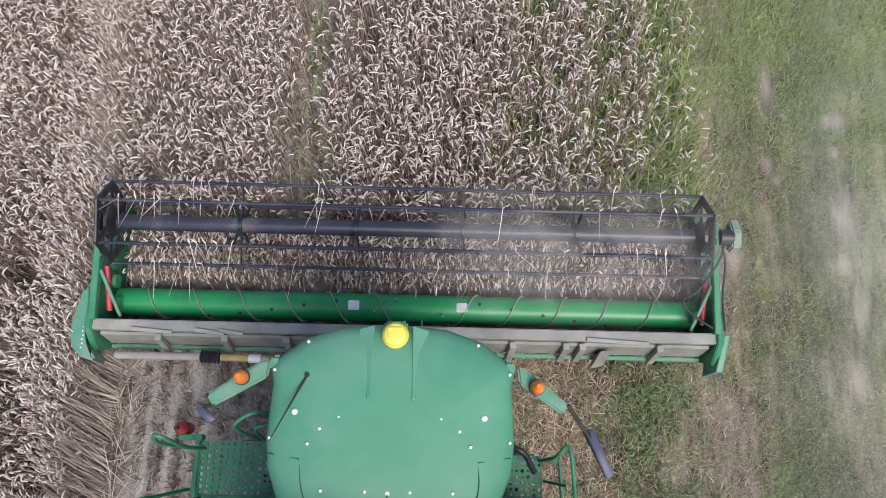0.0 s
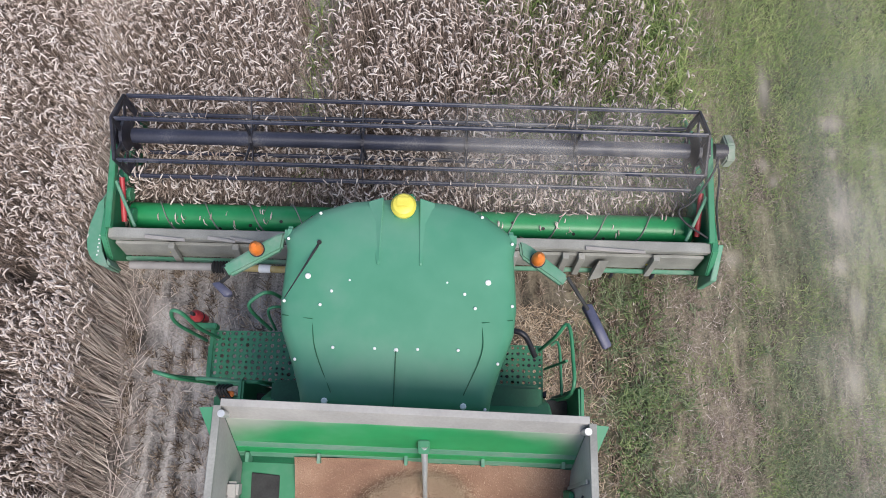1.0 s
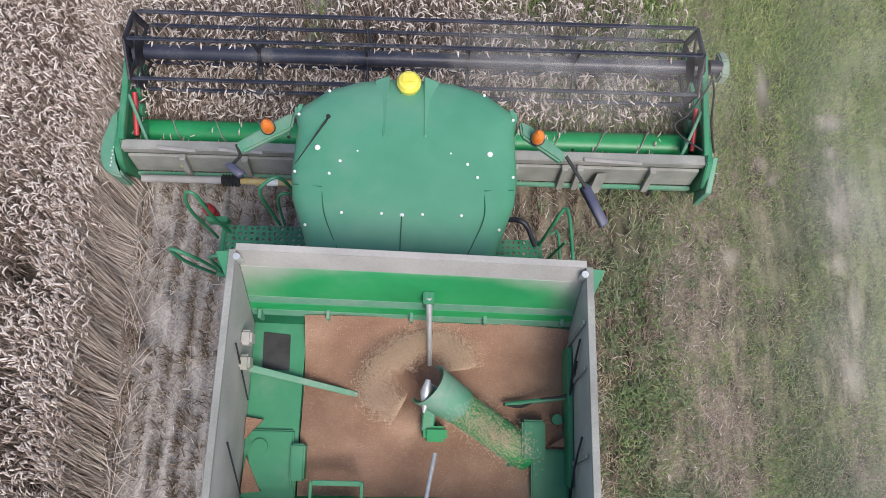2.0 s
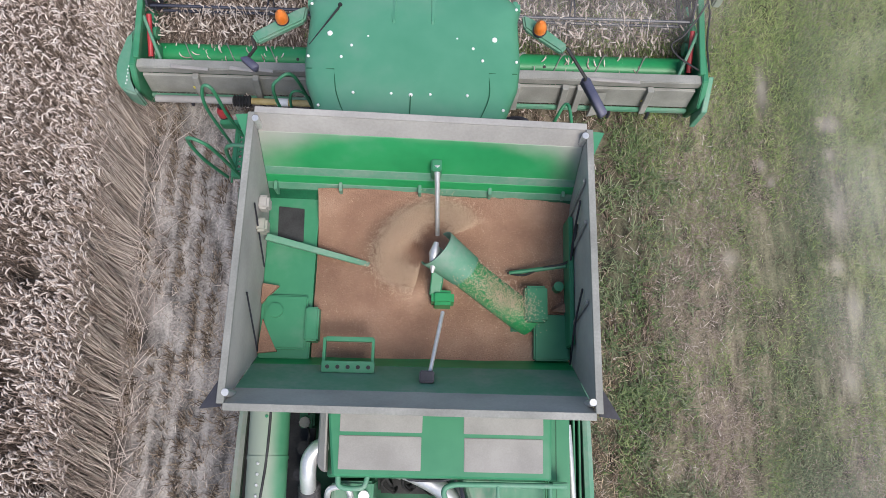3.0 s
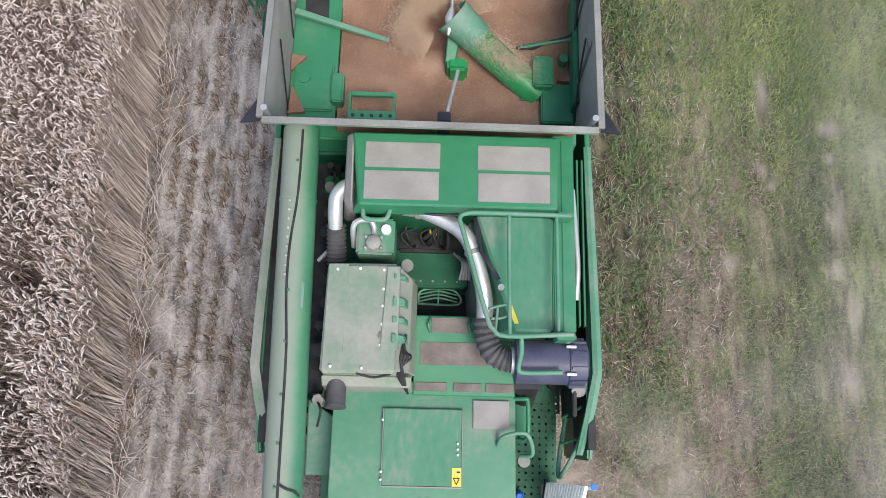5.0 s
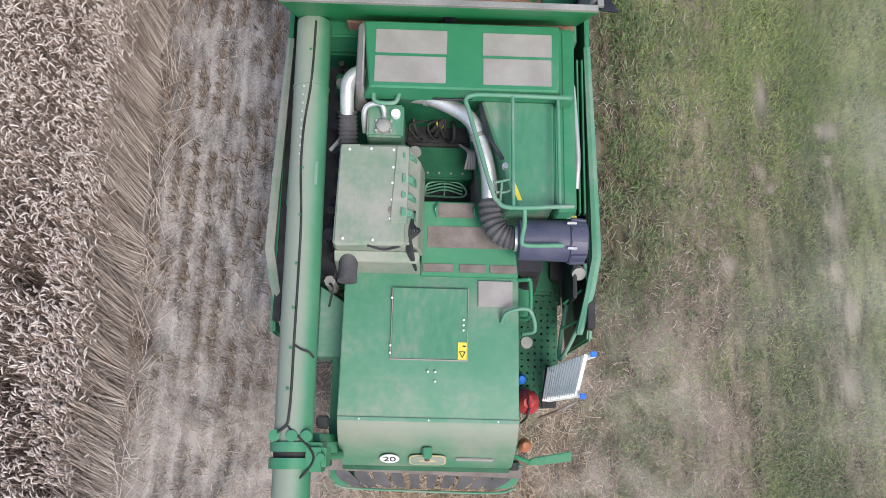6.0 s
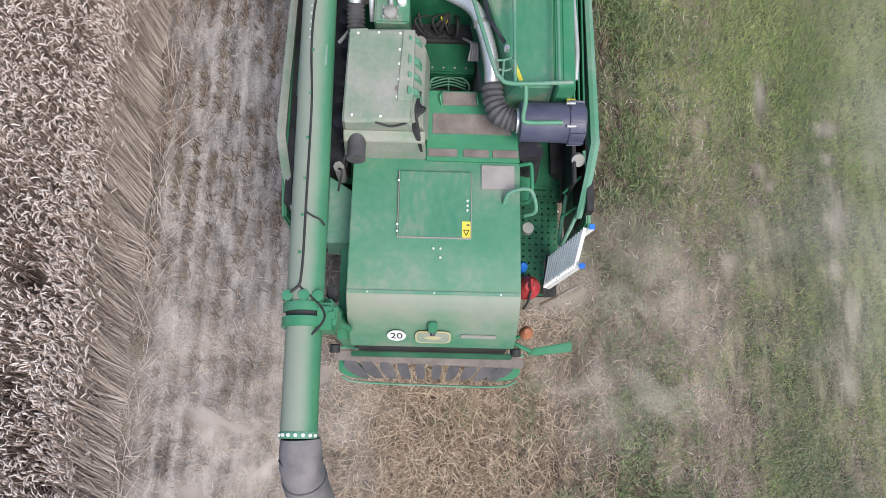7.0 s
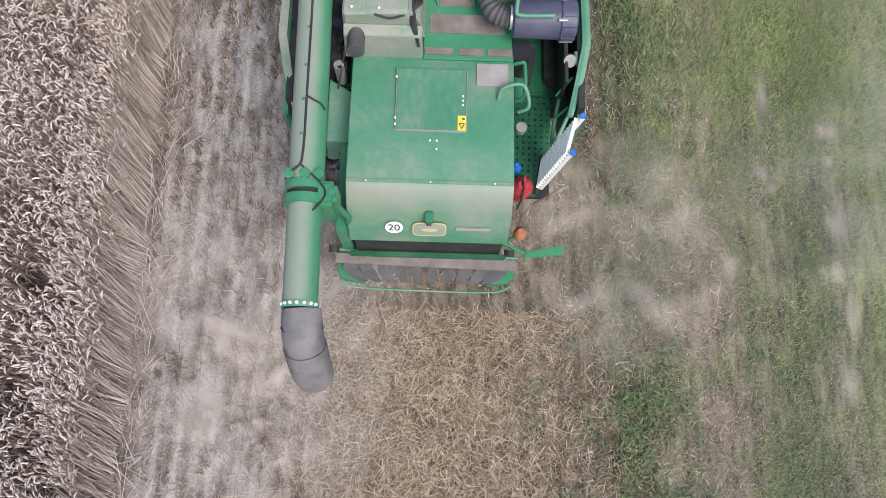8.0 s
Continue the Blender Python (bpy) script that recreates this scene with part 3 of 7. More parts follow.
def stubble():
    """Cut stems in tufts along the drilled rows, and short broken bits between them."""
    rng = np.random.default_rng(11)
    for tufts, y0, y1 in ((9000, -4.0, 7.5), (1300, 7.5, 13), (1300, -10, -4.0)):
        row = rng.integers(0, 30, tufts)
        c = np.stack([-3.72 + row * 0.245 + rng.normal(0, 0.026, tufts), rng.uniform(y0, y1, tufts)], 1)
        lush = np.array([noise.noise((p * 1.6, q * 1.5, 31.0)) for p, q in c]) + rng.uniform(-0.2, 0.2, tufts)
        c = c[(c[:, 0] < 3.3) & (lush > -0.08)]
        k = 8
        xy = np.repeat(c, k, 0) + rng.normal(0, 0.024, (len(c) * k, 2))
        m = len(xy)
        base = np.concatenate([xy, np.full((m, 1), -0.02)], 1)
        v, f = blades(rng, base, rng.uniform(0.08, 0.19, m), rng.uniform(0.006, 0.011, m), np.abs(rng.normal(0.5, 0.3, m)), np.repeat(rng.normal(2.0, 0.8, len(c)), k) + rng.normal(0, 0.8, m), 0.15)
        stuff("stubble", v, f, ["tuft"], None, "short cut wheat stubble in drilled rows", "stubble")
    n = 26000
    x, y = np.where(rng.uniform(0, 1, n) < 0.55, rng.uniform(-3.9, -1.0, n), rng.uniform(-1.0, 4.3, n)), rng.uniform(-4, 7.5, n)
    patch = np.array([noise.noise((a * 3.5, b * 1.3, 71.0)) for a, b in zip(x, y)])
    keep = patch + rng.uniform(-0.35, 0.35, n) > -0.02
    x, y = x[keep], y[keep]
    n = len(x)
    base = np.stack([x, y, rng.uniform(0.0, 0.03, n)], 1)
    v, f = blades(rng, base, rng.uniform(0.03, 0.13, n), rng.uniform(0.005, 0.010, n), rng.uniform(1.25, 1.6, n), rng.normal(1.7, 1.1, n), 0.05)
    stuff("straw_litter", v, f, ["stub"], None, "broken straw scattered on the soil", "straw")


def threshed_straw():
    rng = np.random.default_rng(12)
    n = 90000
    x = rng.normal(0.35, 1.25, n)
    x = np.where((x < -2.9) | (x > 2.9), rng.uniform(-3.3, 2.3, n), x)
    xy = np.stack([x, rng.uniform(-12, 1.75, n)], 1)
    h = 0.13 * np.exp(-(x / 1.5) ** 2)
    b = np.concatenate([xy, (rng.uniform(0, 1, n) * h)[:, None]], 1)
    v, f = blades(rng, b, rng.uniform(0.06, 0.32, n) * rng.uniform(0.5, 1.0, n), rng.uniform(0.003, 0.0075, n), rng.normal(1.34, 0.3, n), rng.uniform(0, 6.3, n), rng.normal(0.1, 0.45, n))
    stuff("straw_swath", v, f, ["straw"], None, "golden brown chopped straw thrown out behind the harvester", "straw")
    # green regrowth that shows through the straw
    n = 16000
    x, y = rng.uniform(0.2, 2.7, n), rng.uniform(-6, 1.2, n)
    patch = np.array([noise.noise((a * 1.7, b * 1.7, 53.0)) + 0.5 * noise.noise((a * 5, b * 5, 9.0)) for a, b in zip(x, y)])
    keep = patch + rng.uniform(-0.15, 0.15, n) > 0.3
    x, y = x[keep], y[keep]
    m = len(x)
    b = np.stack([x, y, np.full(m, 0.03)], 1)
    v, f = blades(rng, b, rng.uniform(0.06, 0.17, m), rng.uniform(0.005, 0.012, m), np.abs(rng.normal(0.8, 0.35, m)), rng.uniform(0, 6.3, m), 0.5)
    stuff("green_regrowth", v, f, ["turf"], None, "green grass showing through the straw swath", "grass")


def verge():
    """Turf and weeds beside the crop, in bands along the track, with bare worn spots."""
    rng = np.random.default_rng(13)

    def worn(x, y):
        out = np.zeros(len(x))
        for cx, cy, rx, ry in BARE_SOIL:
            out = np.maximum(out, np.exp(-(((x - cx) / rx) ** 2 + ((y - cy) / ry) ** 2) * 0.8))
        return out

    def patches(x, y, a, b, seed):
        return np.array([noise.noise((p * a, q * b, seed)) + 0.6 * noise.noise((p * a * 3.3, q * b * 4.5, seed + 2)) for p, q in zip(x, y)])

    # cool green turf between and beside the tracks
    n = 120000
    x, y = np.where(rng.uniform(0, 1, n) < 0.6, rng.normal(5.25, 0.5, n), rng.uniform(3.0, 7.4, n)), rng.uniform(-3.6, 7.2, n)
    keep = rng.uniform(0, 1, n) < np.clip(0.42 + patches(x, y, 1.3, 0.55, 7.0) * 1.0 - 0.4 * np.exp(-((x - 4.05) / 0.4) ** 2) - 0.7 * worn(x, y), 0.0, 1)
    x, y = x[keep], y[keep]
    m = len(x)
    b = np.stack([x, y, np.full(m, -0.02)], 1)
    v, f = blades(rng, b, rng.uniform(0.03, 0.11, m), rng.uniform(0.004, 0.009, m), np.abs(rng.normal(0.75, 0.4, m)), rng.uniform(0, 6.3, m), 0.5)
    stuff("verge_turf", v, f, ["turf"], None, "low cool green turf between the wheel tracks", "grass")
    # livelier yellow-green grass towards the far side and ahead
    n = 140000
    x, y = rng.uniform(3.1, 7.4, n), rng.uniform(-3.6, 7.2, n)
    lively = np.clip((x - 5.9) * 0.9, 0, 1) + np.clip((y - 2.2) * 0.24, 0, 0.9) + 0.1
    keep = rng.uniform(0, 1, n) < np.clip(lively + patches(x, y, 1.5, 0.8, 27.0) * 0.7 - 1.0 * worn(x, y), 0.0, 1)
    x, y = x[keep], y[keep]
    m = len(x)
    b = np.stack([x, y, np.full(m, -0.02)], 1)
    v, f = blades(rng, b, rng.uniform(0.04, 0.13, m), rng.uniform(0.004, 0.008, m), np.abs(rng.normal(0.7, 0.35, m)), rng.uniform(0, 6.3, m), 0.5)
    stuff("verge_grass", v, f, ["grass"], None, "short trampled green and yellowing verge grass", "grass")
    # dead stems and trampled straw among the grass, most along the brown track
    n = 120000
    x, y = np.where(rng.uniform(0, 1, n) < 0.45, rng.normal(4.0, 0.45, n), rng.uniform(3.1, 7.3, n)), rng.uniform(-3.6, 7.0, n)
    keep = rng.uniform(0, 1, n) < np.clip(0.42 + patches(x, y, 1.1, 0.7, 61.0) * 0.9 - 0.05 * y - 0.4 * worn(x, y), 0.05, 1)
    x, y = x[keep], y[keep]
    m = len(x)
    b = np.stack([x, y, np.full(m, 0.0)], 1)
    v, f = blades(rng, b, rng.uniform(0.02, 0.10, m), rng.uniform(0.003, 0.006, m), np.abs(rng.normal(1.0, 0.4, m)), rng.uniform(0, 6.3, m), 0.4)
    stuff("dead_grass", v, f, ["stem"], None, "dry brown stems among the verge grass", "grass")
    n = 15000
    x, y = rng.uniform(3.2, 18, n), rng.uniform(-12, 18, n)
    out = (x > 7.2) | (y < -3.4) | (y > 7.0)
    x, y = x[out], y[out]
    n = len(x)
    b = np.stack([x, y, np.full(n, -0.02)], 1)
    v, f = blades(rng, b, rng.uniform(0.1, 0.3, n), rng.uniform(0.012, 0.025, n), np.abs(rng.normal(0.6, 0.35, n)), rng.uniform(0, 6.3, n), 0.5)
    stuff("verge_grass", v, f, ["grass"], None, "short green verge grass", "grass")
    # leafy weeds in the edge of the stubble, in clumps
    n = 30000
    x = rng.normal(2.95, 0.33, n)
    y = rng.uniform(-6, 13, n)
    keep = (rng.uniform(0, 1, n) < np.clip(0.22 + patches(x, y, 1.6, 0.9, 17.0) * 1.4, 0, 1)) & (x > 1.75)
    x, y = x[keep], y[keep]
    m = len(x)
    b = np.stack([x, y, rng.uniform(-0.02, 0.12, m)], 1)
    v, f = blades(rng, b, rng.uniform(0.04, 0.13, m), rng.uniform(0.007, 0.017, m), np.abs(rng.normal(0.8, 0.35, m)), rng.uniform(0, 6.3, m), 0.6)
    stuff("green_weeds", v, f, ["weed"], None, "low dark green weeds among the stubble", "weeds")
    # fresh green tufts that catch the light
    tufts = 260
    c = np.stack([rng.normal(3.0, 0.5, tufts), rng.uniform(-5, 8, tufts)], 1)
    k = 22
    xy = np.repeat(c, k, 0) + rng.normal(0, 0.05, (tufts * k, 2))
    m = len(xy)
    b = np.concatenate([xy, np.full((m, 1), 0.0)], 1)
    v, f = blades(rng, b, rng.uniform(0.1, 0.26, m), rng.uniform(0.006, 0.013, m), np.abs(rng.normal(0.6, 0.3, m)), rng.uniform(0, 6.3, m), 0.7)
    stuff("grass_tufts", v, f, ["turf"], None, "fresh green grass tufts along the field edge", "grass")


ground()
standing_crop()
crop_wall()
crop_ahead()
stubble()
threshed_straw()
verge()


# ---------- header with its reel ----------
header = thing("grain_header", "wide green grain header with dark reel and dusty grey back beam", "harvester header")


def build_header():
    # back beam, back sheet and floor
    part("back_beam", block(-3.82, 3.82, 5.84, 5.97, 0.80, 0.95, 0.012), "grey", header, "dusty grey box beam")
    part("back_sheet", hexa([(-3.72, 5.74, 0.42), (3.72, 5.74, 0.42), (3.72, 5.77, 0.42), (-3.72, 5.77, 0.42), (-3.72, 5.80, 0.8), (3.72, 5.80, 0.8), (3.72, 5.84, 0.8), (-3.72, 5.84, 0.8)]), "grey", header, "dusty sloping back sheet")
    part("inner_sheet", hexa([(-3.7, 5.98, 0.25), (3.7, 5.98, 0.25), (3.7, 6.0, 0.25), (-3.7, 6.0, 0.25), (-3.7, 5.96, 0.8), (3.7, 5.96, 0.8), (3.7, 5.98, 0.8), (-3.7, 5.98, 0.8)]), "green", header)
    part("floor_pan", hexa([(-3.7, 5.95, 0.17), (3.7, 5.95, 0.17), (3.7, 7.4, 0.08), (-3.7, 7.4, 0.08), (-3.7, 5.95, 0.2), (3.7, 5.95, 0.2), (3.7, 7.4, 0.11), (-3.7, 7.4, 0.11)]), "rust", header, "worn steel pan")
    part("cutter_bar", block(-3.75, 3.75, 7.38, 7.48, 0.07, 0.12, 0.01), "rust", header)
    # lower rear frame: tube, drive shaft, brackets
    part("lower_beam", block(-3.72, 3.72, 5.68, 5.73, 0.34, 0.42, 0.01), "dusty", header)
    part("drive_shaft", tube([(-3.6, 5.58, 0.55), (-2.55, 5.58, 0.55)], 0.05, 12), "tan", header, "dusty drive shaft guard", 40)
    rings = []
    for k in range(13):
        x = -2.55 + 0.02 * k
        rings.append(((x, 5.58, 0.55), 0.085 if k % 2 else 0.06))
    part("shaft_bellows", tube([r[0] for r in rings], [r[1] for r in rings], 14), "black", header, "black ribbed rubber bellows")
    part("shaft_joint", tube([(-2.3, 5.58, 0.55), (-1.25, 5.56, 0.56)], 0.045, 12), "ochre", header, "ochre steel shaft", 40)
    part("shaft_collar", tube([(-1.95, 5.575, 0.555), (-1.8, 5.572, 0.556)], 0.055, 12), "white", header, "white collar", 40)
    for x in (-3.0, -2.2, -1.45, 1.3, 1.95, 2.15, 3.1):
        part("frame_strut", hexa([(x - 0.05, 5.64, 0.38), (x + 0.03, 5.64, 0.38), (x + 0.03, 5.7, 0.38), (x - 0.05, 5.7, 0.38), (x - 0.04, 5.74, 0.86), (x + 0.04, 5.74, 0.86), (x + 0.04, 5.82, 0.86), (x - 0.04, 5.82, 0.86)]), "grey", header)
    for x, w in ((-3.05, 0.5), (-2.35, 0.35), (-2.1, 0.3), (2.55, 0.75)):
        part("reel_drive_link", hexa([(x - w / 2, 5.83, 0.955), (x + w / 2, 5.80, 0.955), (x + w / 2, 5.84, 0.955), (x - w / 2, 5.88, 0.955), (x - w / 2, 5.83, 0.98), (x + w / 2, 5.80, 0.98), (x + w / 2, 5.84, 0.98), (x - w / 2, 5.88, 0.98)]), "tan", header)
    part("gear_bracket", hexa([(2.30, 5.56, 0.4), (2.46, 5.60, 0.4), (2.50, 5.72, 0.45), (2.36, 5.72, 0.45), (2.33, 5.56, 0.43), (2.48, 5.60, 0.43), (2.52, 5.74, 0.8), (2.38, 5.74, 0.8)], 0.008), "grey", header, "sloping grey bracket plate")
    for x in (2.65, 3.2, -3.2):
        part("lamp_foot", tube([(x, 5.70, 0.36), (x, 5.67, 0.28), (x, 5.66, 0.2)], 0.025, 8), "dark", header)
    for x in (-3.05, 3.1):
        part("warning_plate", block(x - 0.06, x + 0.06, 5.755, 5.772, 0.52, 0.57, 0.003), "yellow", header, "small yellow warning plate")
    # end plates with crop dividers
    for s in (-1, 1):
        side = [(5.72, 0.12), (7.45, 0.10), (7.85, 0.22), (7.7, 0.40), (6.9, 0.62), (6.2, 0.98), (5.85, 1.0), (5.6, 0.7)]
        part("end_plate", solid(side, s * 3.76, s * 3.84, 0.012, axis="x"), "green", header)
        if s < 0:
            bow = [(-3.85, 6.50), (-3.95, 6.30), (-4.03, 6.05), (-4.05, 5.85), (-4.02, 5.66), (-3.93, 5.54), (-3.80, 5.48), (-3.70, 5.47), (-3.74, 5.56), (-3.86, 5.66), (-3.90, 5.85), (-3.87, 6.2)]
            part("end_shield", solid(bow, 0.5, 0.9, 0.03), "dusty", header, "curved pale green end shield", 40)
            for k in range(6):
                part("shield_bolt", dots([(-3.885 + 0.01 * (k % 2), 5.62 + 0.05 * k, 0.9)], 0.01, 0.008), "white", header)
        else:
            part("end_leg", hexa([(3.78, 5.50, 0.3), (3.86, 5.50, 0.3), (3.93, 5.95, 0.3), (3.86, 5.95, 0.3), (3.80, 5.52, 0.75), (3.88, 5.52, 0.75), (3.93, 5.95, 0.95), (3.86, 5.95, 0.95)], 0.01), "dusty", header, "green end leg of the header")
        part("divider", hexa([(s * 3.70, 7.3, 0.15), (s * 3.88, 7.3, 0.15), (s * 3.80, 8.05, 0.12), (s * 3.76, 8.05, 0.12), (s * 3.74, 7.3, 0.55), (s * 3.84, 7.3, 0.55), (s * 3.80, 8.0, 0.22), (s * 3.77, 8.0, 0.22)], 0.01), "green", header)
        part("reel_arm", hexa([(s * 3.72, 5.95, 0.92), (s * 3.80, 5.95, 0.92), (s * 3.80, 7.3, 1.05), (s * 3.72, 7.3, 1.05), (s * 3.72, 5.95, 1.02), (s * 3.80, 5.95, 1.02), (s * 3.80, 7.3, 1.16), (s * 3.72, 7.3, 1.16)], 0.01), "green", header)
        part("reel_cylinder", tube([(s * 3.66, 6.1, 0.75), (s * 3.68, 6.62, 0.95)], 0.035, 10), "red", header, "red hydraulic cylinder", 40)
        part("brace", tube([(s * 3.5, 6.02, 0.8), (s * 3.72, 6.55, 1.02)], 0.022, 8), "dusty", header)
        part("bearing_plate", solid([(6.95, 0.95), (7.32, 0.92), (7.4, 1.1), (7.25, 1.3), (7.0, 1.28)], s * 3.69, s * 3.72, 0.01, axis="x"), "dark", header)
    part("arm_guard", solid([(6.98, 0.95), (7.3, 0.95), (7.38, 1.1), (7.2, 1.2), (7.0, 1.16)], 3.95, 4.07, 0.02, axis="x"), "caked", header, "dusty green drive guard")
    part("drive_motor", tube([(3.82, 7.14, 1.1), (3.98, 7.14, 1.1)], 0.1, 14), "dark", header, "", 40)
    part("drive_hose", tube(smoothed([(3.9, 7.1, 1.1), (3.75, 6.8, 1.2), (3.5, 6.45, 1.15), (3.35, 6.35, 1.05), (3.45, 6.2, 1.0), (3.75, 6.0, 0.98)]), 0.014, 8), "black", header, "black hydraulic hose", 60)
    part("side_hose", tube(smoothed([(3.86, 6.0, 0.98), (3.84, 6.4, 1.02), (3.87, 6.8, 1.1), (3.84, 7.05, 1.12)]), 0.014, 8), "black", header, "", 60)
    for s in (-1, 1):
        for x in (3.62, 3.55, 3.68):
            part("end_gear", tube([(s * x, 6.2 + (x - 3.55) * 4, 0.7), (s * (x + 0.05), 6.2 + (x - 3.55) * 4, 0.7)], 0.09, 12), "green", header, "", 40)
    # feeder house behind the header
    part("feeder_house", hexa([(-0.75, 4.3, 0.9), (0.75, 4.3, 0.9), (0.75, 5.6, 0.3), (-0.75, 5.6, 0.3), (-0.75, 4.3, 1.5), (0.75, 4.3, 1.5), (0.75, 5.75, 0.9), (-0.75, 5.75, 0.9)], 0.03), "deep", header)


header_auger = None


def build_auger():
    """The cross auger turns about its own axis; its mesh lies round the origin."""
    global header_auger
    header_auger = part("auger", tube([(-3.66, 0, 0), (3.66, 0, 0)], 0.178, 32), "clean", header, "bright green cross auger drum", 40)
    for s in (-1, 1):
        for turn in range(6 if s < 0 else 5):
            bm = bmesh.new()
            last = None
            for k in range(25):
                a = 2 * math.pi * k / 24
                x = s * ((3.344 if s < 0 else 3.19) - 0.575 * (turn + k / 24))
                ca, sa = math.cos(a), math.sin(a)
                ring = [bm.verts.new((x + o, ca * r, sa * r)) for r, o in ((0.17, -0.006), (0.205, -0.006), (0.205, 0.006), (0.17, 0.006))]
                if last:
                    for j in range(4):
                        bm.faces.new((last[j], last[(j + 1) % 4], ring[(j + 1) % 4], ring[j]))
                last = ring
            part("flight", bm, "grey", header_auger, "thin worn steel flight")
    for k in range(13):
        x = -0.5 + k * 0.085
        a = k * 1.9
        part("finger", tube([(x, 0.12 * math.cos(a), 0.12 * math.sin(a)), (x, 0.29 * math.cos(a), 0.29 * math.sin(a))], 0.008, 6), "steel", header_auger)
    for s in (-1, 1):
        for k in range(7):
            x, a = s * (0.9 + 0.4 * k), 1.3 + k * 0.35
            part("drum_plug", tube([(x, 0.15 * math.cos(a), 0.15 * math.sin(a)), (x, 0.187 * math.cos(a), 0.187 * math.sin(a))], 0.022, 8), "black", header_auger)
        part("feed_plate", block(s * 0.68 - 0.07, s * 0.68 + 0.07, -0.06, 0.06, 0.14, 0.188, 0.01), "steel", header_auger, "bright worn steel plate")
    header_auger.location = (0, 6.26, 0.47)


reel = None
REEL_R = 0.50


def build_reel():
    global reel
    reel = part("reel", tube([(-3.55, 0, 0), (3.5, 0, 0)], 0.096, 24), "navy", header, "blue-black painted reel with six tine bars", 40)
    for i, x in enumerate((-3.64, -2.05, -0.65, 0.66, 2.04, 3.6)):
        end = i in (0, 5)
        hub = part("spider", tube([(x - 0.02, 0, 0), (x + 0.02, 0, 0)], 0.14 if not end else 0.2, 18), "dark", reel, "dark steel star hub")
        for k in range(6):
            a, b = math.pi / 3 * k, math.pi / 3 * (k + 1)
            p, q = Vector((x, math.cos(a) * REEL_R, math.sin(a) * REEL_R)), Vector((x, math.cos(b) * REEL_R, math.sin(b) * REEL_R))
            c = Vector((x, 0, 0))
            side = Vector((0, -math.sin(a), math.cos(a)))
            w = 0.022 if not end else 0.03
            four = ((-1, -0.008), (1, -0.008), (1, 0.008), (-1, 0.008))
            part("spider_arm", hexa([tuple(c + side * w * e * 1.6 + Vector((o, 0, 0))) for e, o in four] + [tuple(p + side * w * e + Vector((o, 0, 0))) for e, o in four], 0.002), "dark", reel)
            if end:
                inner = [c + (p - c) * 0.80, c + (q - c) * 0.80]
                o = Vector((0.006, 0, 0))
                part("end_segment", hexa([tuple(g - o) for g in (p, q, inner[1], inner[0])] + [tuple(g + o) for g in (p, q, inner[1], inner[0])], 0.003), "dark", reel)
                part("end_bar", tube([p, q], 0.02, 6), "dark", reel)
    for x in (-3.66, 3.62):
        for k in range(12):
            a, rr = math.pi / 6 * k, 0.46 if k % 2 else 0.36
            part("reel_bolt", tube([(x - 0.012, math.cos(a) * rr, math.sin(a) * rr), (x + 0.008, math.cos(a) * rr, math.sin(a) * rr)], 0.010, 6), "grey", reel)
    tine = None
    for k in range(6):
        a = math.pi / 3 * k
        y, z = math.cos(a) * REEL_R, math.sin(a) * REEL_R
        bm = tube([(-3.6, y, z), (3.58, y, z)], 0.02, 8)
        bm = block(-3.58, 3.56, y - 0.008, y + 0.008, z - 0.035, z + 0.01, 0, bm)
        part("tine_bar", bm, "navy", reel, "dark tine bar")
        x = -3.52
        while x < 3.55:
            if tine is None:
                tine = part("tine", tube([(0, 0, 0), (0, 0.06, 0), (0, 0.13, 0.03)], [0.006, 0.005, 0.003], 4, cap=False), "black", reel)
                ob = tine
            else:
                ob = new("tine", tine.data)
                ob.parent = reel
            ob.matrix_basis = pose(x, y, z, math.degrees(a))
            x += 0.15


def caught_straw():
    """Long straws that hang over the tine bars and turn with the reel."""
    rng = np.random.default_rng(21)
    for k in range(6):
        a = math.pi / 3 * k
        n = 16
        x = np.concatenate([rng.uniform(-3.4, -2.2, n // 2), rng.uniform(-2.2, 3.3, n - n // 2)])
        y, z = math.cos(a) * REEL_R, math.sin(a) * REEL_R
        base = np.stack([x, np.full(n, y + 0.02), np.full(n, z + 0.03)], 1)
        v, f = blades(rng, base, rng.uniform(0.2, 0.5, n), rng.uniform(0.006, 0.010, n), rng.uniform(1.4, 1.75, n), rng.normal(math.pi * 1.5, 0.38, n), 0.25)
        v2, f2 = blades(rng, base, rng.uniform(0.06, 0.1, n), rng.uniform(0.014, 0.02, n), rng.uniform(0.9, 1.3, n), rng.normal(math.pi * 0.5, 0.5, n), 1.0)
        m = Matrix.Rotation(-a + 1.2, 4, "X")
        ob = stuff("caught_straw", np.concatenate([v, v2]), np.concatenate([f, f2 + len(v)]), ["stub", "ear"], np.repeat([0, 1], [len(f), len(f2)]), parent=reel)
        ob["label"], ob["kind"] = "pale straws hanging over a tine bar", "stuff"


pan_wheat = None


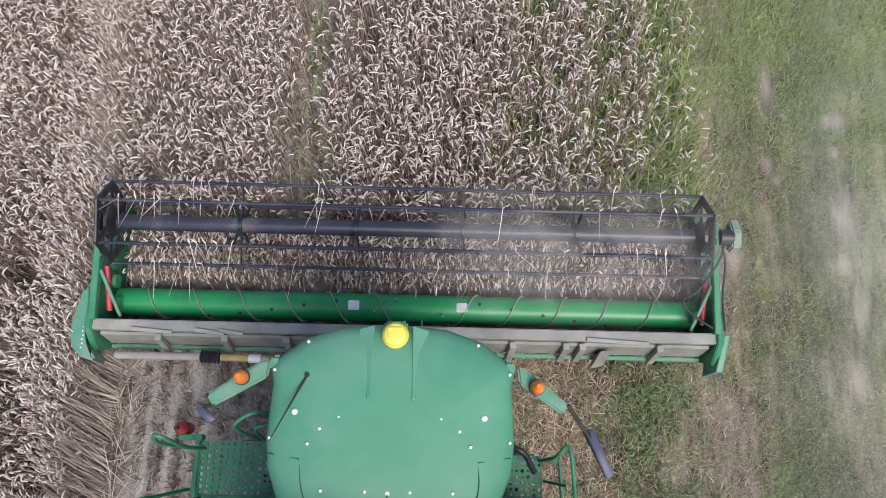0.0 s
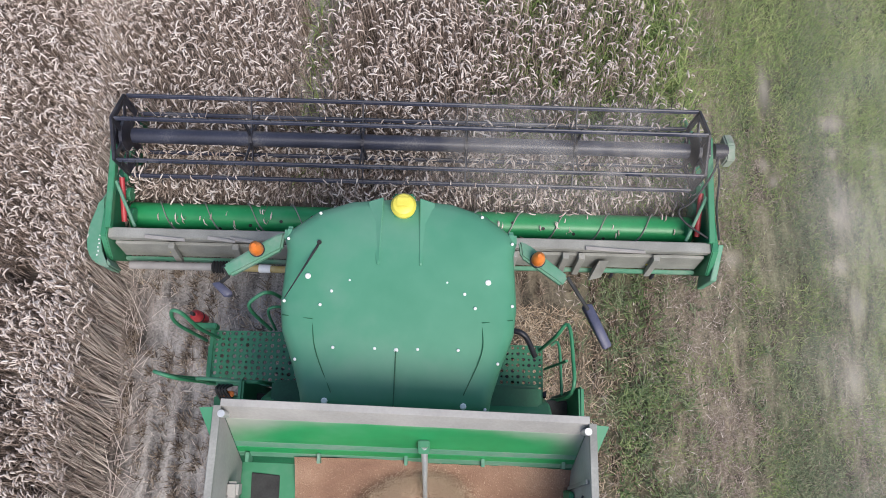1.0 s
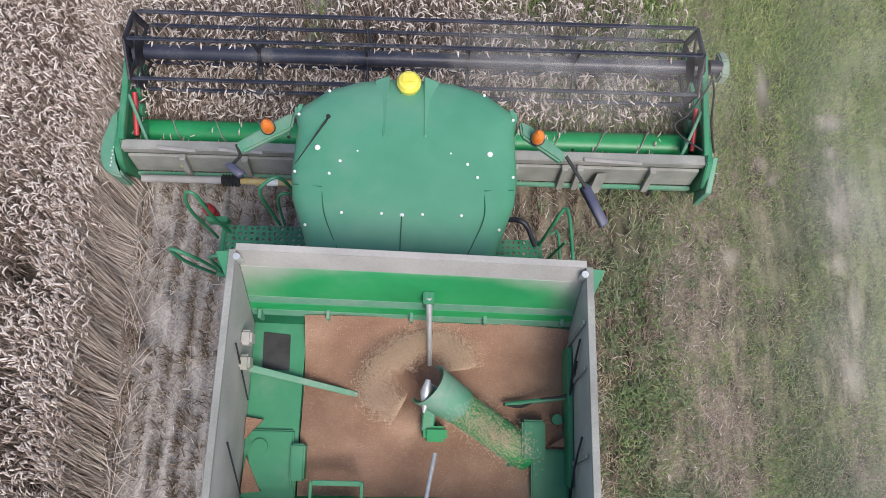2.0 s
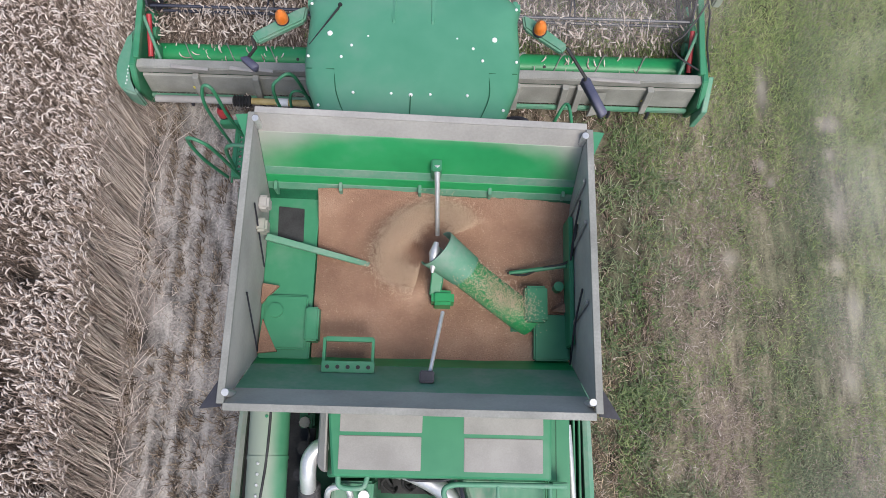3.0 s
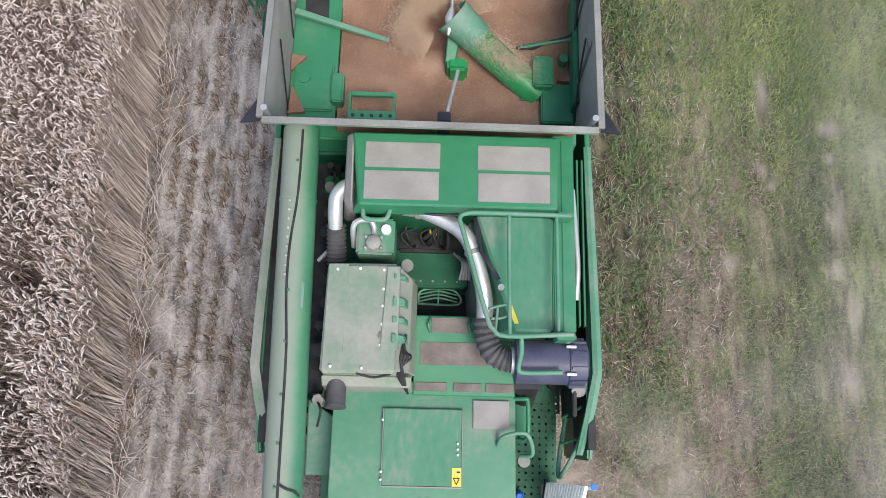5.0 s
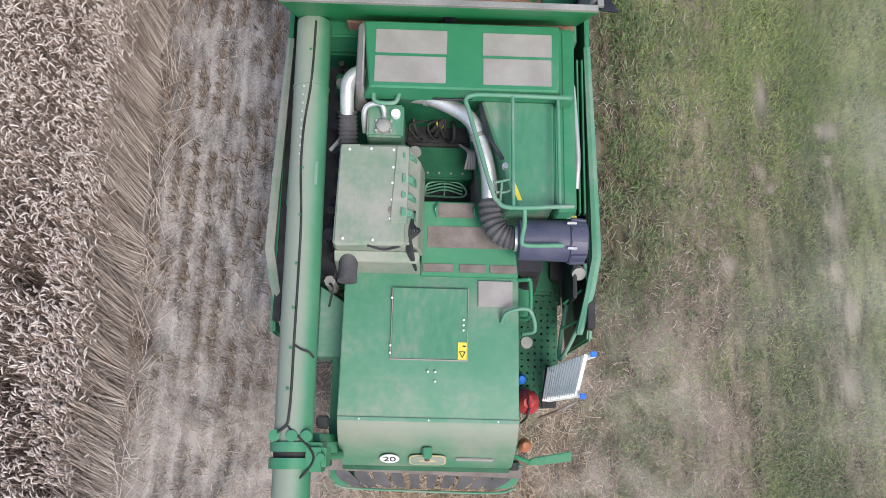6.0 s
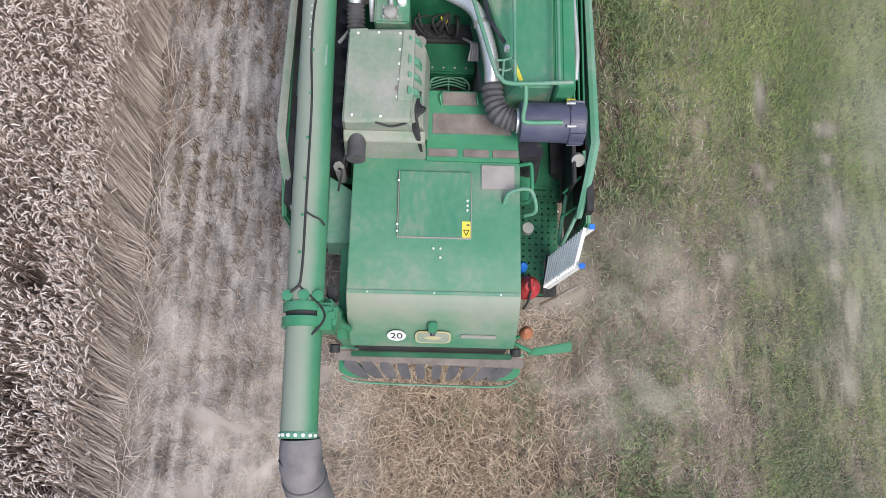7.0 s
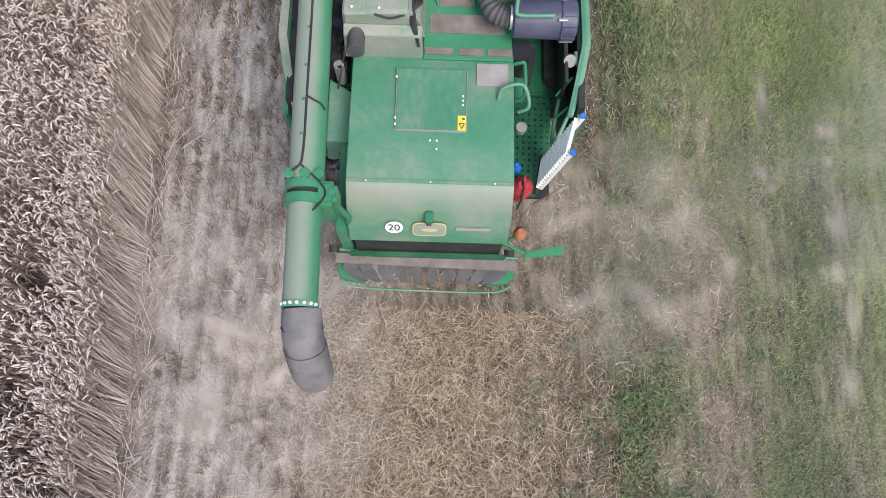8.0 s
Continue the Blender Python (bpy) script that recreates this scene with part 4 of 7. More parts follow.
def cut_wheat():
    """Wheat that already lies in the header's pan, heads towards the auger and under the reel."""
    global pan_wheat
    rng = np.random.default_rng(22)
    n = 2400
    xy = np.stack([rng.uniform(-3.6, 3.55, n), rng.uniform(6.75, 7.42, n)], 1)
    v, f, mi = wheat(rng, xy, rng.uniform(0.15, 0.5, n), rng.normal(0.85, 0.35, n), rng.normal(-1.55, 0.6, n))
    v[:, 2] += 0.12
    v2, f2, mi2 = wheat(rng, np.stack([rng.uniform(-3.6, 3.55, 900), rng.uniform(7.1, 7.5, 900)], 1), rng.uniform(0.3, 0.62, 900), np.abs(rng.normal(0.3, 0.2, 900)), rng.normal(-1.5, 0.9, 900))
    v2[:, 2] += 0.1
    pan_wheat = stuff("cut_wheat", np.concatenate([v, v2]), np.concatenate([f, f2 + len(v)]), ["stem", "ear"], np.concatenate([mi, mi2]), "freshly cut wheat lying in the header pan", "wheat")


build_header()
build_auger()
build_reel()
caught_straw()
cut_wheat()

# ---------- combine harvester ----------
LOOSE = []
combine = thing("combine_harvester", "dusty green combine harvester with open grain tank, driving", "combine harvester")
WHEELS = []


def mirrored(points):
    return points + [(-x, y) for x, y in reversed(points)]


def build_body():
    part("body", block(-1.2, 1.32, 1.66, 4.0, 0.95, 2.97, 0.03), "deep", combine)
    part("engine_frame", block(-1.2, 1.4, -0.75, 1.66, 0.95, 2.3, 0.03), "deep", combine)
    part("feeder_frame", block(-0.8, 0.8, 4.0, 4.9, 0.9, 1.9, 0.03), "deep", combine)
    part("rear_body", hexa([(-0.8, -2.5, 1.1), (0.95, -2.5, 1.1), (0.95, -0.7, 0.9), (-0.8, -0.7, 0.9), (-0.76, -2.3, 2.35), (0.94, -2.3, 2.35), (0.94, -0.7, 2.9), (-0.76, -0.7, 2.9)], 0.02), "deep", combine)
    part("axle", tube([(-1.3, 3.62, 0.9), (1.35, 3.62, 0.9)], 0.16, 14), "deep", combine, "", 40)
    part("rear_axle", tube([(-1.2, -0.5, 0.62), (1.25, -0.5, 0.62)], 0.1, 12), "deep", combine, "", 40)
    for x, y, r, w in ((-1.22, 3.62, 0.92, 0.56), (1.28, 3.62, 0.92, 0.56), (-1.2, -0.5, 0.62, 0.42), (1.26, -0.5, 0.62, 0.42)):
        prof = [(-w / 2, r * 0.55), (-w / 2, r * 0.86), (-w * 0.42, r * 0.95), (-w * 0.2, r * 0.97), (w * 0.2, r * 0.97), (w * 0.42, r * 0.95), (w / 2, r * 0.86), (w / 2, r * 0.55)]
        wheel = part("wheel", tube([(a, 0, 0) for a, b in prof], [b for a, b in prof], 36), "black", combine, "large black lugged tyre", 30)
        part("rim", tube([(-w * 0.45, 0, 0), (-w * 0.3, 0, 0), (w * 0.3, 0, 0), (w * 0.45, 0, 0)], [r * 0.56, r * 0.4, r * 0.4, r * 0.56], 24), "tan", wheel, "dusty wheel rim", 30)
        for k in range(20):
            a = 2 * math.pi * k / 20
            s = 1 if k % 2 else -1
            bm = hexa([(s * 0.02, -0.03, r * 0.93), (s * w * 0.48, -0.03 + 0.12, r * 0.90), (s * w * 0.48, 0.03 + 0.12, r * 0.90), (s * 0.02, 0.03, r * 0.93), (s * 0.02, -0.03, r), (s * w * 0.48, -0.03 + 0.12, r * 0.96), (s * w * 0.48, 0.03 + 0.12, r * 0.96), (s * 0.02, 0.03, r)], 0)
            bm.transform(Matrix.Rotation(a, 4, "X"))
            part("lug", bm, "black", wheel)
        wheel.location = (x, y, r)
        WHEELS.append((wheel, x, y, r))
    # side shields
    for s, x0, x1 in ((-1, -1.50, -1.45), (1, 1.66, 1.71)):
        low = [(4.0, 1.25), (4.0, 3.0), (1.3, 3.0), (-0.6, 2.98), (-1.3, 2.78), (-1.3, 1.5), (0.2, 1.1)]
        part("side_shield", solid(low, x0, x1, 0.02, axis="x"), "green", combine, "green side shield with dusty top edge")
        # folded top edge, wide and dusty, that tapers in towards the rear
        xm = (x0 + x1) / 2 + s * 0.005
        run = [(xm - s * 0.02, 1.78, 3.05), (xm, 0.9, 3.06), (xm + s * 0.02, 0.0, 3.06), (xm + s * 0.03, -0.5, 3.05), (xm - s * 0.03, -0.85, 2.98), (xm - s * 0.12, -1.25, 2.86)]
        bm = bmesh.new()
        last = None
        for (px, py, pz), half in zip(run, (0.034, 0.04, 0.043, 0.045, 0.045, 0.03)):
            ring = [bm.verts.new((px - half, py, pz - 0.05)), bm.verts.new((px + half, py, pz - 0.05)), bm.verts.new((px + half, py, pz)), bm.verts.new((px, py, pz + 0.015)), bm.verts.new((px - half, py, pz))]
            if last:
                for j in range(5):
                    bm.faces.new((last[j], last[(j + 1) % 5], ring[(j + 1) % 5], ring[j]))
            else:
                bm.faces.new(ring[::-1])
            last = ring
        bm.faces.new(last)
        bmesh.ops.recalc_face_normals(bm, faces=bm.faces[:])
        part("shield_edge", bm, "caked" if s < 0 else "dusty", combine, "dusty folded edge of the side shield")
        for k in range(1 if s < 0 else 4):
            x = -1.385 if s < 0 else x0 - 0.20 + 0.05 * k
            part("vent_slat", block(x, x + 0.018, -0.05, 1.65, 2.95, 3.03, 0.004), "dusty" if s < 0 else "green", combine)
        # black block fills the side gap; its shade is put into the colour
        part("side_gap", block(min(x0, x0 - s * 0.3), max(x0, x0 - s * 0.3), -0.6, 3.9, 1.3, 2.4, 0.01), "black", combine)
        # added black sheet inside the shield darkens the gap like shade
        part("shield_liner", block(min(x1, x1 - s * 0.012) - 0.06 * (s > 0), max(x1, x1 - s * 0.012) + 0.06 * (s < 0), -1.2, 1.7, 2.2, 2.96, 0.004), "black", combine, "black sheet inside the side shield, shade of the gap put into its colour")


def build_cab():
    right = [(0.16, 5.58), (0.22, 5.57), (0.43, 5.55), (0.73, 5.45), (0.97, 5.27), (1.01, 5.20), (0.985, 5.08), (1.01, 4.62), (0.985, 4.38), (0.88, 4.1), (0.80, 3.85), (0.77, 3.7)]
    outline = right + [(-x - 0.035, y) for x, y in reversed(right)]
    part("cab", solid([(x * 0.86, (y - 4.6) * 0.86 + 4.6) for x, y in outline], 1.9, 3.55, 0.02), "dark", combine, "dark glazed operator cab")
    # domed roof in rings
    bm = bmesh.new()
    rings = []
    for f, z in ((0.93, 3.46), (1.0, 3.52), (1.0, 3.60), (0.97, 3.67), (0.9, 3.715), (0.75, 3.75), (0.5, 3.78), (0.2, 3.79)):
        rings.append([bm.verts.new(((x + 0.02) * f - 0.02, (y - 4.6) * f + 4.6, z)) for x, y in outline])
    for a, b in zip(rings, rings[1:]):
        for k in range(len(outline)):
            q = (k + 1) % len(outline)
            bm.faces.new((a[k], a[q], b[q], b[k]))
    bm.faces.new(rings[-1])
    bm.faces.new(rings[0][::-1])
    roof = part("cab_roof", bm, "roof", combine, "smooth domed dusty green cab roof with a row of rivets", 50)
    # raised ribs either side of the front recess
    for s in (-1, 1):
        part("roof_rib", hexa([(s * 0.16 - 0.02, 5.57, 3.55), (s * 0.26 - 0.02, 5.55, 3.55), (s * 0.19 - 0.02, 4.9, 3.76), (s * 0.17 - 0.02, 4.9, 3.76), (s * 0.16 - 0.02, 5.56, 3.75), (s * 0.30 - 0.02, 5.53, 3.70), (s * 0.2 - 0.02, 4.95, 3.795), (s * 0.17 - 0.02, 4.95, 3.80)], 0.008), "roof", roof)
    for s in (-1, 1):
        part("roof_ear", block(s * 0.98 - 0.02 - 0.05, s * 0.98 - 0.02 + 0.05, 5.16, 5.30, 3.5, 3.66, 0.03), "roof", roof)
    part("receiver_bracket", block(-0.1, 0.1, 5.33, 5.6, 3.66, 3.74, 0.02), "green", roof)
    dome = part("satellite_receiver", tube([(0, 5.47, 3.74), (0, 5.47, 3.80), (0, 5.47, 3.84), (0, 5.47, 3.855)], [0.105, 0.112, 0.09, 0.05], 24), "yellow", None, "", 35)
    LOOSE.append(tagged(dome, "yellow satellite receiver dome fixed on the cab roof front", "satellite receiver"))
    part("dome_cap", block(-0.06, 0.06, 5.44, 5.53, 3.85, 3.866, 0.008), "yellow", dome)
    # rivets: an arc across the roof, the rim and a few singles
    spots = []
    for k in range(9):
        a = math.pi * (0.08 + 0.84 * k / 8)
        spots.append((-0.02 + 0.68 * math.cos(a), 4.48 + 0.40 * math.sin(a), 3.772))
    for x, y in right[1::2]:
        spots += [(x * 0.955, (y - 4.6) * 0.955 + 4.6, 3.69), (-x * 0.955 - 0.035, (y - 4.6) * 0.955 + 4.6, 3.69)]
    spots += [(x, 4.22, 3.775) for x in (-0.55, -0.2, 0.16, 0.5)]
    for p in spots:
        part("rivet", dots([p], 0.014, 0.012), "white", roof)
    for x, y, r in ((-0.80, 4.83, 0.026), (0.75, 4.81, 0.026), (-0.02, 4.21, 0.02), (-0.6, 3.78, 0.028), (0.55, 3.76, 0.028)):
        part("roof_bolt", dots([(x, y, 3.77 if abs(x) < 0.3 else 3.745)], r, 0.02), "white", roof, "pale bolt cap")
    # seams
    seam = smoothed([(-0.02 + 0.72 * math.cos(math.pi * (0.06 + 0.88 * k / 10)), 4.47 + 0.40 * math.sin(math.pi * (0.06 + 0.88 * k / 10)), 3.782 - 0.03 * abs(math.cos(math.pi * k / 10))) for k in range(11)], 3)
    part("roof_seam", tube(seam, 0.005, 6), "caked", roof, "dirty seam line")
    for s in (-1, 1):
        part("roof_seam", tube([(s * 0.72 - 0.02, 4.46, 3.758), (s * 0.99 - 0.02, 4.50, 3.68)], 0.005, 6), "deep", roof)
        part("roof_seam", tube(smoothed([(s * 0.72 - 0.02, 4.46, 3.748), (s * 0.7, 4.2, 3.752), (s * 0.55, 3.85, 3.745)]), 0.005, 6), "deep", roof)
    part("roof_seam", tube([(-0.02, 4.2, 3.792), (-0.03, 3.72, 3.752)], 0.005, 6), "deep", roof)
    part("antenna", tube([(-0.72, 5.13, 3.74), (-0.95, 4.6, 3.95)], [0.012, 0.004], 6), "black", combine, "thin black whip antenna")
    part("antenna_foot", tube([(-0.72, 5.13, 3.70), (-0.72, 5.13, 3.77)], [0.03, 0.018], 10), "black", combine)
    # mirror arms with amber lamps
    for s, pts, elbow, mir in ((-1, ((-1.08, 5.30), (-1.18, 5.26), (-1.62, 4.97), (-1.55, 4.87), (-1.10, 5.13)), (-1.60, 4.9, 3.3), ((-1.74, 4.86), (-1.62, 4.74))), (1, ((1.05, 5.27), (1.14, 5.24), (1.50, 4.95), (1.44, 4.86), (1.07, 5.12)), (1.70, 4.68, 3.3), ((1.73, 4.74), (1.90, 4.34)))):
        part("mirror_arm", solid(list(pts), 3.38, 3.46, 0.02), "dusty", combine, "green mirror arm")
        cx, cy = (-1.32, 5.12) if s < 0 else (1.22, 5.09)
        lamp = part("beacon_lamp", tube([(cx, cy, 3.46), (cx, cy, 3.52), (cx, cy, 3.58), (cx, cy, 3.62)], [0.062, 0.062, 0.05, 0.02], 18), "amber", combine, "amber turn lamp", 35)
        part("lamp_base", tube([(cx, cy, 3.445), (cx, cy, 3.475)], 0.07, 18), "dark", lamp)
        a, b = mir
        part("mirror_rod", tube([(pts[2][0], pts[2][1], 3.4), elbow, (a[0], a[1], 3.1)], 0.018, 8), "black", combine)
        part("mirror", hexa([(a[0] - 0.05, a[1], 3.06), (a[0] + 0.01, a[1] + 0.02, 3.06), (b[0] + 0.02, b[1] + 0.02, 3.06), (b[0] - 0.02, b[1], 3.06), (a[0] - 0.05, a[1], 3.18), (a[0] + 0.04, a[1] + 0.02, 3.18), (b[0] + 0.05, b[1] + 0.03, 3.18), (b[0] - 0.03, b[1] - 0.02, 3.18)], 0.015), "filter", combine, "dark plastic mirror housing", 50)
    # platforms, steps and rails
    part("left_platform", perforated(-2.05, -1.0, 4.04, 4.58, 1.95, 16, 9, 0.022), "green", combine, "perforated green platform")
    part("platform_frame", block(-2.06, -1.0, 4.0, 4.04, 1.86, 1.97, 0.006), "green", combine)
    part("platform_frame", block(-2.09, -2.05, 4.0, 4.6, 1.86, 1.97, 0.006), "green", combine)
    part("right_platform", perforated(0.95, 1.48, 3.95, 4.5, 1.95, 9, 9, 0.02), "green", combine, "perforated green platform")
    for k in range(5):
        part("ladder_rung", tube([(-2.12 - 0.025 * k, 4.1, 1.85 - 0.1 * k), (-2.12 - 0.025 * k, 4.42, 1.85 - 0.1 * k)], 0.013, 6), "green", combine)
    def rail(pts, r=0.019):
        part("handrail", tube(smoothed(pts, 5), r, 8), "green", combine, "green tube handrail", 60)
    rail([(-2.0, 4.5, 1.95), (-2.05, 4.52, 2.5), (-2.1, 4.6, 2.95), (-2.2, 4.62, 2.95), (-2.25, 4.55, 2.6), (-2.2, 4.5, 1.7)])
    rail([(-2.0, 4.02, 1.95), (-2.05, 4.0, 2.6), (-2.12, 4.0, 2.95), (-2.3, 4.05, 2.95), (-2.3, 4.05, 2.4), (-2.2, 4.08, 1.7)])
    rail([(-1.28, 4.0, 1.95), (-1.3, 3.98, 2.85), (-1.5, 3.98, 2.9), (-1.9, 4.0, 2.9), (-2.0, 4.02, 2.2)])
    rail([(-1.2, 4.85, 1.9), (-1.3, 4.85, 2.8), (-1.45, 4.78, 2.85), (-1.52, 4.7, 2.7), (-1.45, 4.6, 1.95)])
    rail([(-1.12, 4.75, 1.95), (-1.2, 4.74, 2.6), (-1.35, 4.70, 2.65), (-1.4, 4.6, 1.95)], 0.015)
    rail([(1.45, 4.45, 1.95), (1.5, 4.5, 2.7), (1.6, 4.6, 2.85), (1.64, 4.3, 2.85), (1.62, 3.95, 2.85), (1.5, 3.9, 1.95)])
    rail([(1.5, 4.45, 2.4), (1.58, 4.45, 2.42), (1.6, 3.95, 2.42)], 0.015)
    rail([(1.5, 4.25, 1.95), (1.58, 4.25, 2.85)], 0.015)
    bottle = tagged(part("fire_extinguisher", tube([(-2.2, 4.7, 1.9), (-2.2, 4.7, 2.2), (-2.2, 4.7, 2.26)], [0.062, 0.062, 0.03], 14), "red", None, "", 40), "small red fire extinguisher hung beside the platform ladder", "fire extinguisher")
    LOOSE.append(bottle)
    part("strap", tube([(-2.2, 4.7, 2.08), (-2.2, 4.7, 2.11)], 0.066, 14), "black", bottle, "black strap", 40)
    part("bracket", block(-2.24, -2.0, 4.58, 4.64, 1.95, 2.1, 0.01), "green", bottle)
    part("valve", tube([(-2.2, 4.7, 2.25), (-2.2, 4.7, 2.34)], 0.02, 8), "black", bottle)
    part("cab_hose", tube(smoothed([(0.95, 4.6, 2.4), (1.2, 4.55, 2.5), (1.35, 4.35, 2.3)]), 0.03, 8), "dark", combine, "", 60)
    for x0, x1 in ((-1.3, -0.6), (0.6, 1.4)):
        part("front_shroud", hexa([(x0, 3.75, 2.0), (x1, 3.75, 2.0), (x1, 4.05, 2.0), (x0, 4.05, 2.0), (x0, 3.6, 3.3), (x1, 3.6, 3.3), (x1, 3.85, 2.9), (x0, 3.85, 2.9)], 0.02), "green", combine)
    part("battery_box", block(-2.0, -1.72, 3.56, 3.9, 1.6, 1.95, 0.02), "deep", combine)
    part("battery_cover", block(-1.97, -1.75, 3.36, 3.55, 1.6, 1.9, 0.02), "dark", combine)
    for k in range(4):
        part("battery_hose", tube(smoothed([(-1.8 - 0.05 * k, 4.02, 1.9), (-1.85 - 0.03 * k, 3.95, 2.1), (-1.8 - 0.04 * k, 3.85, 1.95)]), 0.014, 6), "black", combine, "", 60)
    part("battery_plate", block(-1.9, -1.83, 3.66, 3.73, 1.952, 1.96, 0.002), "yellow", combine, "yellow label")
    part("side_lamp", block(-1.92, -1.78, 3.88, 3.94, 1.96, 2.02, 0.01), "amber", combine, "orange side lamp")


def build_tank():
    # inner base rectangle at z 3.45 and outer rim at z 4.45, the rear rim a little higher
    b = [(-1.30, 1.82), (1.47, 1.83), (1.47, 3.21), (-1.29, 3.25)]
    t = [(-1.28, 1.36), (1.455, 1.35), (1.455, 3.63), (-1.265, 3.70)]
    def at(i, z):
        f = (z - 3.45) / 1.0
        return (b[i][0] + (t[i][0] - b[i][0]) * f, b[i][1] + (t[i][1] - b[i][1]) * f, 3.45 + (z - 3.45) * (1.10 if i < 2 else 1.0))
    part("tank_box", solid([(-1.36, 1.7), (1.52, 1.7), (1.52, 3.5), (-1.36, 3.5)], 2.95, 3.28, 0.02), "green", combine)
    def wall(name, i, j, z0, z1, mat, out, label="", thick=0.03):
        p, q, r, s = at(i, z0), at(j, z0), at(j, z1), at(i, z1)
        o = Vector(out) * thick
        part(name, hexa([p, q, tuple(Vector(q) + o), tuple(Vector(p) + o), s, r, tuple(Vector(r) + o), tuple(Vector(s) + o)], 0.004), mat, combine, label)
    # front wall in four folds
    for z0, z1, mat in ((3.2, 3.62, "deep"), (3.62, 3.70, "dusty"), (3.70, 3.79, "clean"), (3.88, 4.26, "stained")):
        wall("front_wall", 3, 2, z0, z1, mat, (0, 1, 0), "")
    wall("front_ledge", 3, 2, 3.79, 3.88, "dusty", (0, 1, 0), "pale dusty ledge", 0.05)
    wall("front_flap", 3, 2, 4.26, 4.45, "rubber", (0, 1, 0), "grey rubber flap of the tank extension")
    wall("rear_wall", 0, 1, 3.2, 3.62, "clean", (0, -1, 0))
    wall("rear_fold", 0, 1, 3.62, 4.15, "dusty", (0, -1, 0), "pale dusty fold")
    wall("rear_flap", 0, 1, 4.15, 4.45, "rubber", (0, -1, 0), "grey rubber flap of the tank extension")
    wall("left_wall", 0, 3, 3.2, 3.45, "green", (-1, 0, 0))
    wall("left_flap", 0, 3, 3.45, 4.45, "rubber", (-1, 0, 0), "grey rubber flap of the tank extension")
    wall("right_wall", 1, 2, 3.2, 3.45, "green", (1, 0, 0))
    wall("right_flap", 1, 2, 3.45, 4.45, "rubber", (1, 0, 0), "grey rubber flap of the tank extension")
    # outer skins so the flaps read green from outside
    for i in range(4):
        j = (i + 1) % 4
        p, q = Vector(at(i, 4.45)), Vector(at(j, 4.45))
        mid = (p + q) / 2
        o = Vector((mid.x - 0.09, mid.y - 2.55, 0)).normalized() * 0.05
        part("rim_bar", hexa([tuple(p - o * 0.1 - Vector((0, 0, 0.03))), tuple(q - o * 0.1 - Vector((0, 0, 0.03))), tuple(q + o - Vector((0, 0, 0.03))), tuple(p + o - Vector((0, 0, 0.03))), tuple(p - o * 0.1 + Vector((0, 0, 0.008))), tuple(q - o * 0.1 + Vector((0, 0, 0.008))), tuple(q + o + Vector((0, 0, 0.008))), tuple(p + o + Vector((0, 0, 0.008)))], 0.003), "grey" if i != 2 else "rubber", combine)
        pl, ql = Vector(at(i, 3.5)), Vector(at(j, 3.5))
        o2 = o * 0.72
        part("outer_panel", hexa([tuple(pl + o2), tuple(ql + o2), tuple(ql + o2 * 1.3), tuple(pl + o2 * 1.3), tuple(p + o2 - Vector((0, 0, 0.04))), tuple(q + o2 - Vector((0, 0, 0.04))), tuple(q + o2 * 1.3 - Vector((0, 0, 0.04))), tuple(p + o2 * 1.3 - Vector((0, 0, 0.04)))], 0), "clean", combine)
    for x, y, s in ((-1.30, 3.68, -1), (1.48, 3.61, 1)):
        part("front_gusset", hexa([(x, y - 0.34, 3.9), (x + s * 0.01, y - 0.30, 3.9), (x + s * 0.02, y - 0.02, 3.9), (x, y - 0.02, 3.9), (x, y - 0.28, 4.42), (x + s * 0.01, y - 0.24, 4.42), (x + s * 0.12, y, 4.44), (x, y + 0.01, 4.44)], 0), "green", combine, "green corner gusset")
    for x, y, s in ((-1.30, 1.34, -1), (1.48, 1.33, 1)):
        part("corner_gusset", hexa([(x, y, 4.50), (x + s * 0.16, y - 0.02, 4.50), (x, y + 0.25, 4.50), (x, y + 0.1, 4.50), (x, y, 4.52), (x + s * 0.16, y - 0.02, 4.52), (x, y + 0.25, 4.52), (x, y + 0.1, 4.52)], 0), "dark", combine, "dark green corner gusset")
    for x, y in ((-1.25, 3.64), (1.44, 3.57), (-1.27, 1.44), (1.43, 1.43)):
        part("corner_latch", tube([(x, y, 4.3), (x, y, 4.47 if y > 2 else 4.56)], 0.028, 10), "steel", combine, "steel corner latch", 40)
    for x in (-0.62, 0.09, 0.72, -1.2, 1.38):
        part("wall_hinge", block(x - 0.014, x + 0.014, 3.28, 3.36, 3.58, 3.74, 0.004), "dusty", combine)
    part("front_bracket", block(0.19, 0.28, 3.38, 3.49, 3.82, 4.06, 0.01), "green", combine)
    part("rear_bracket", block(0.14, 0.26, 1.58, 1.68, 3.75, 4.05, 0.01), "dark", combine, "dark actuator")
    part("front_stay", tube([(0.24, 3.44, 4.05), (0.25, 3.18, 3.82), (0.26, 2.93, 3.6)], [0.03, 0.02, 0.02], 10), "steel", combine, "bright steel stay rod", 40)
    part("rear_stay", tube([(0.22, 1.65, 4.0), (0.32, 2.2, 3.8)], 0.018, 10), "steel", combine, "bright steel stay rod", 40)
    part("left_stay", hexa([(-1.27, 2.83, 3.62), (-1.25, 2.89, 3.62), (-0.20, 2.66, 3.42), (-0.22, 2.62, 3.42), (-1.27, 2.83, 3.67), (-1.25, 2.89, 3.67), (-0.20, 2.66, 3.46), (-0.22, 2.62, 3.46)], 0.004), "dusty", combine, "dusty green stay bar")
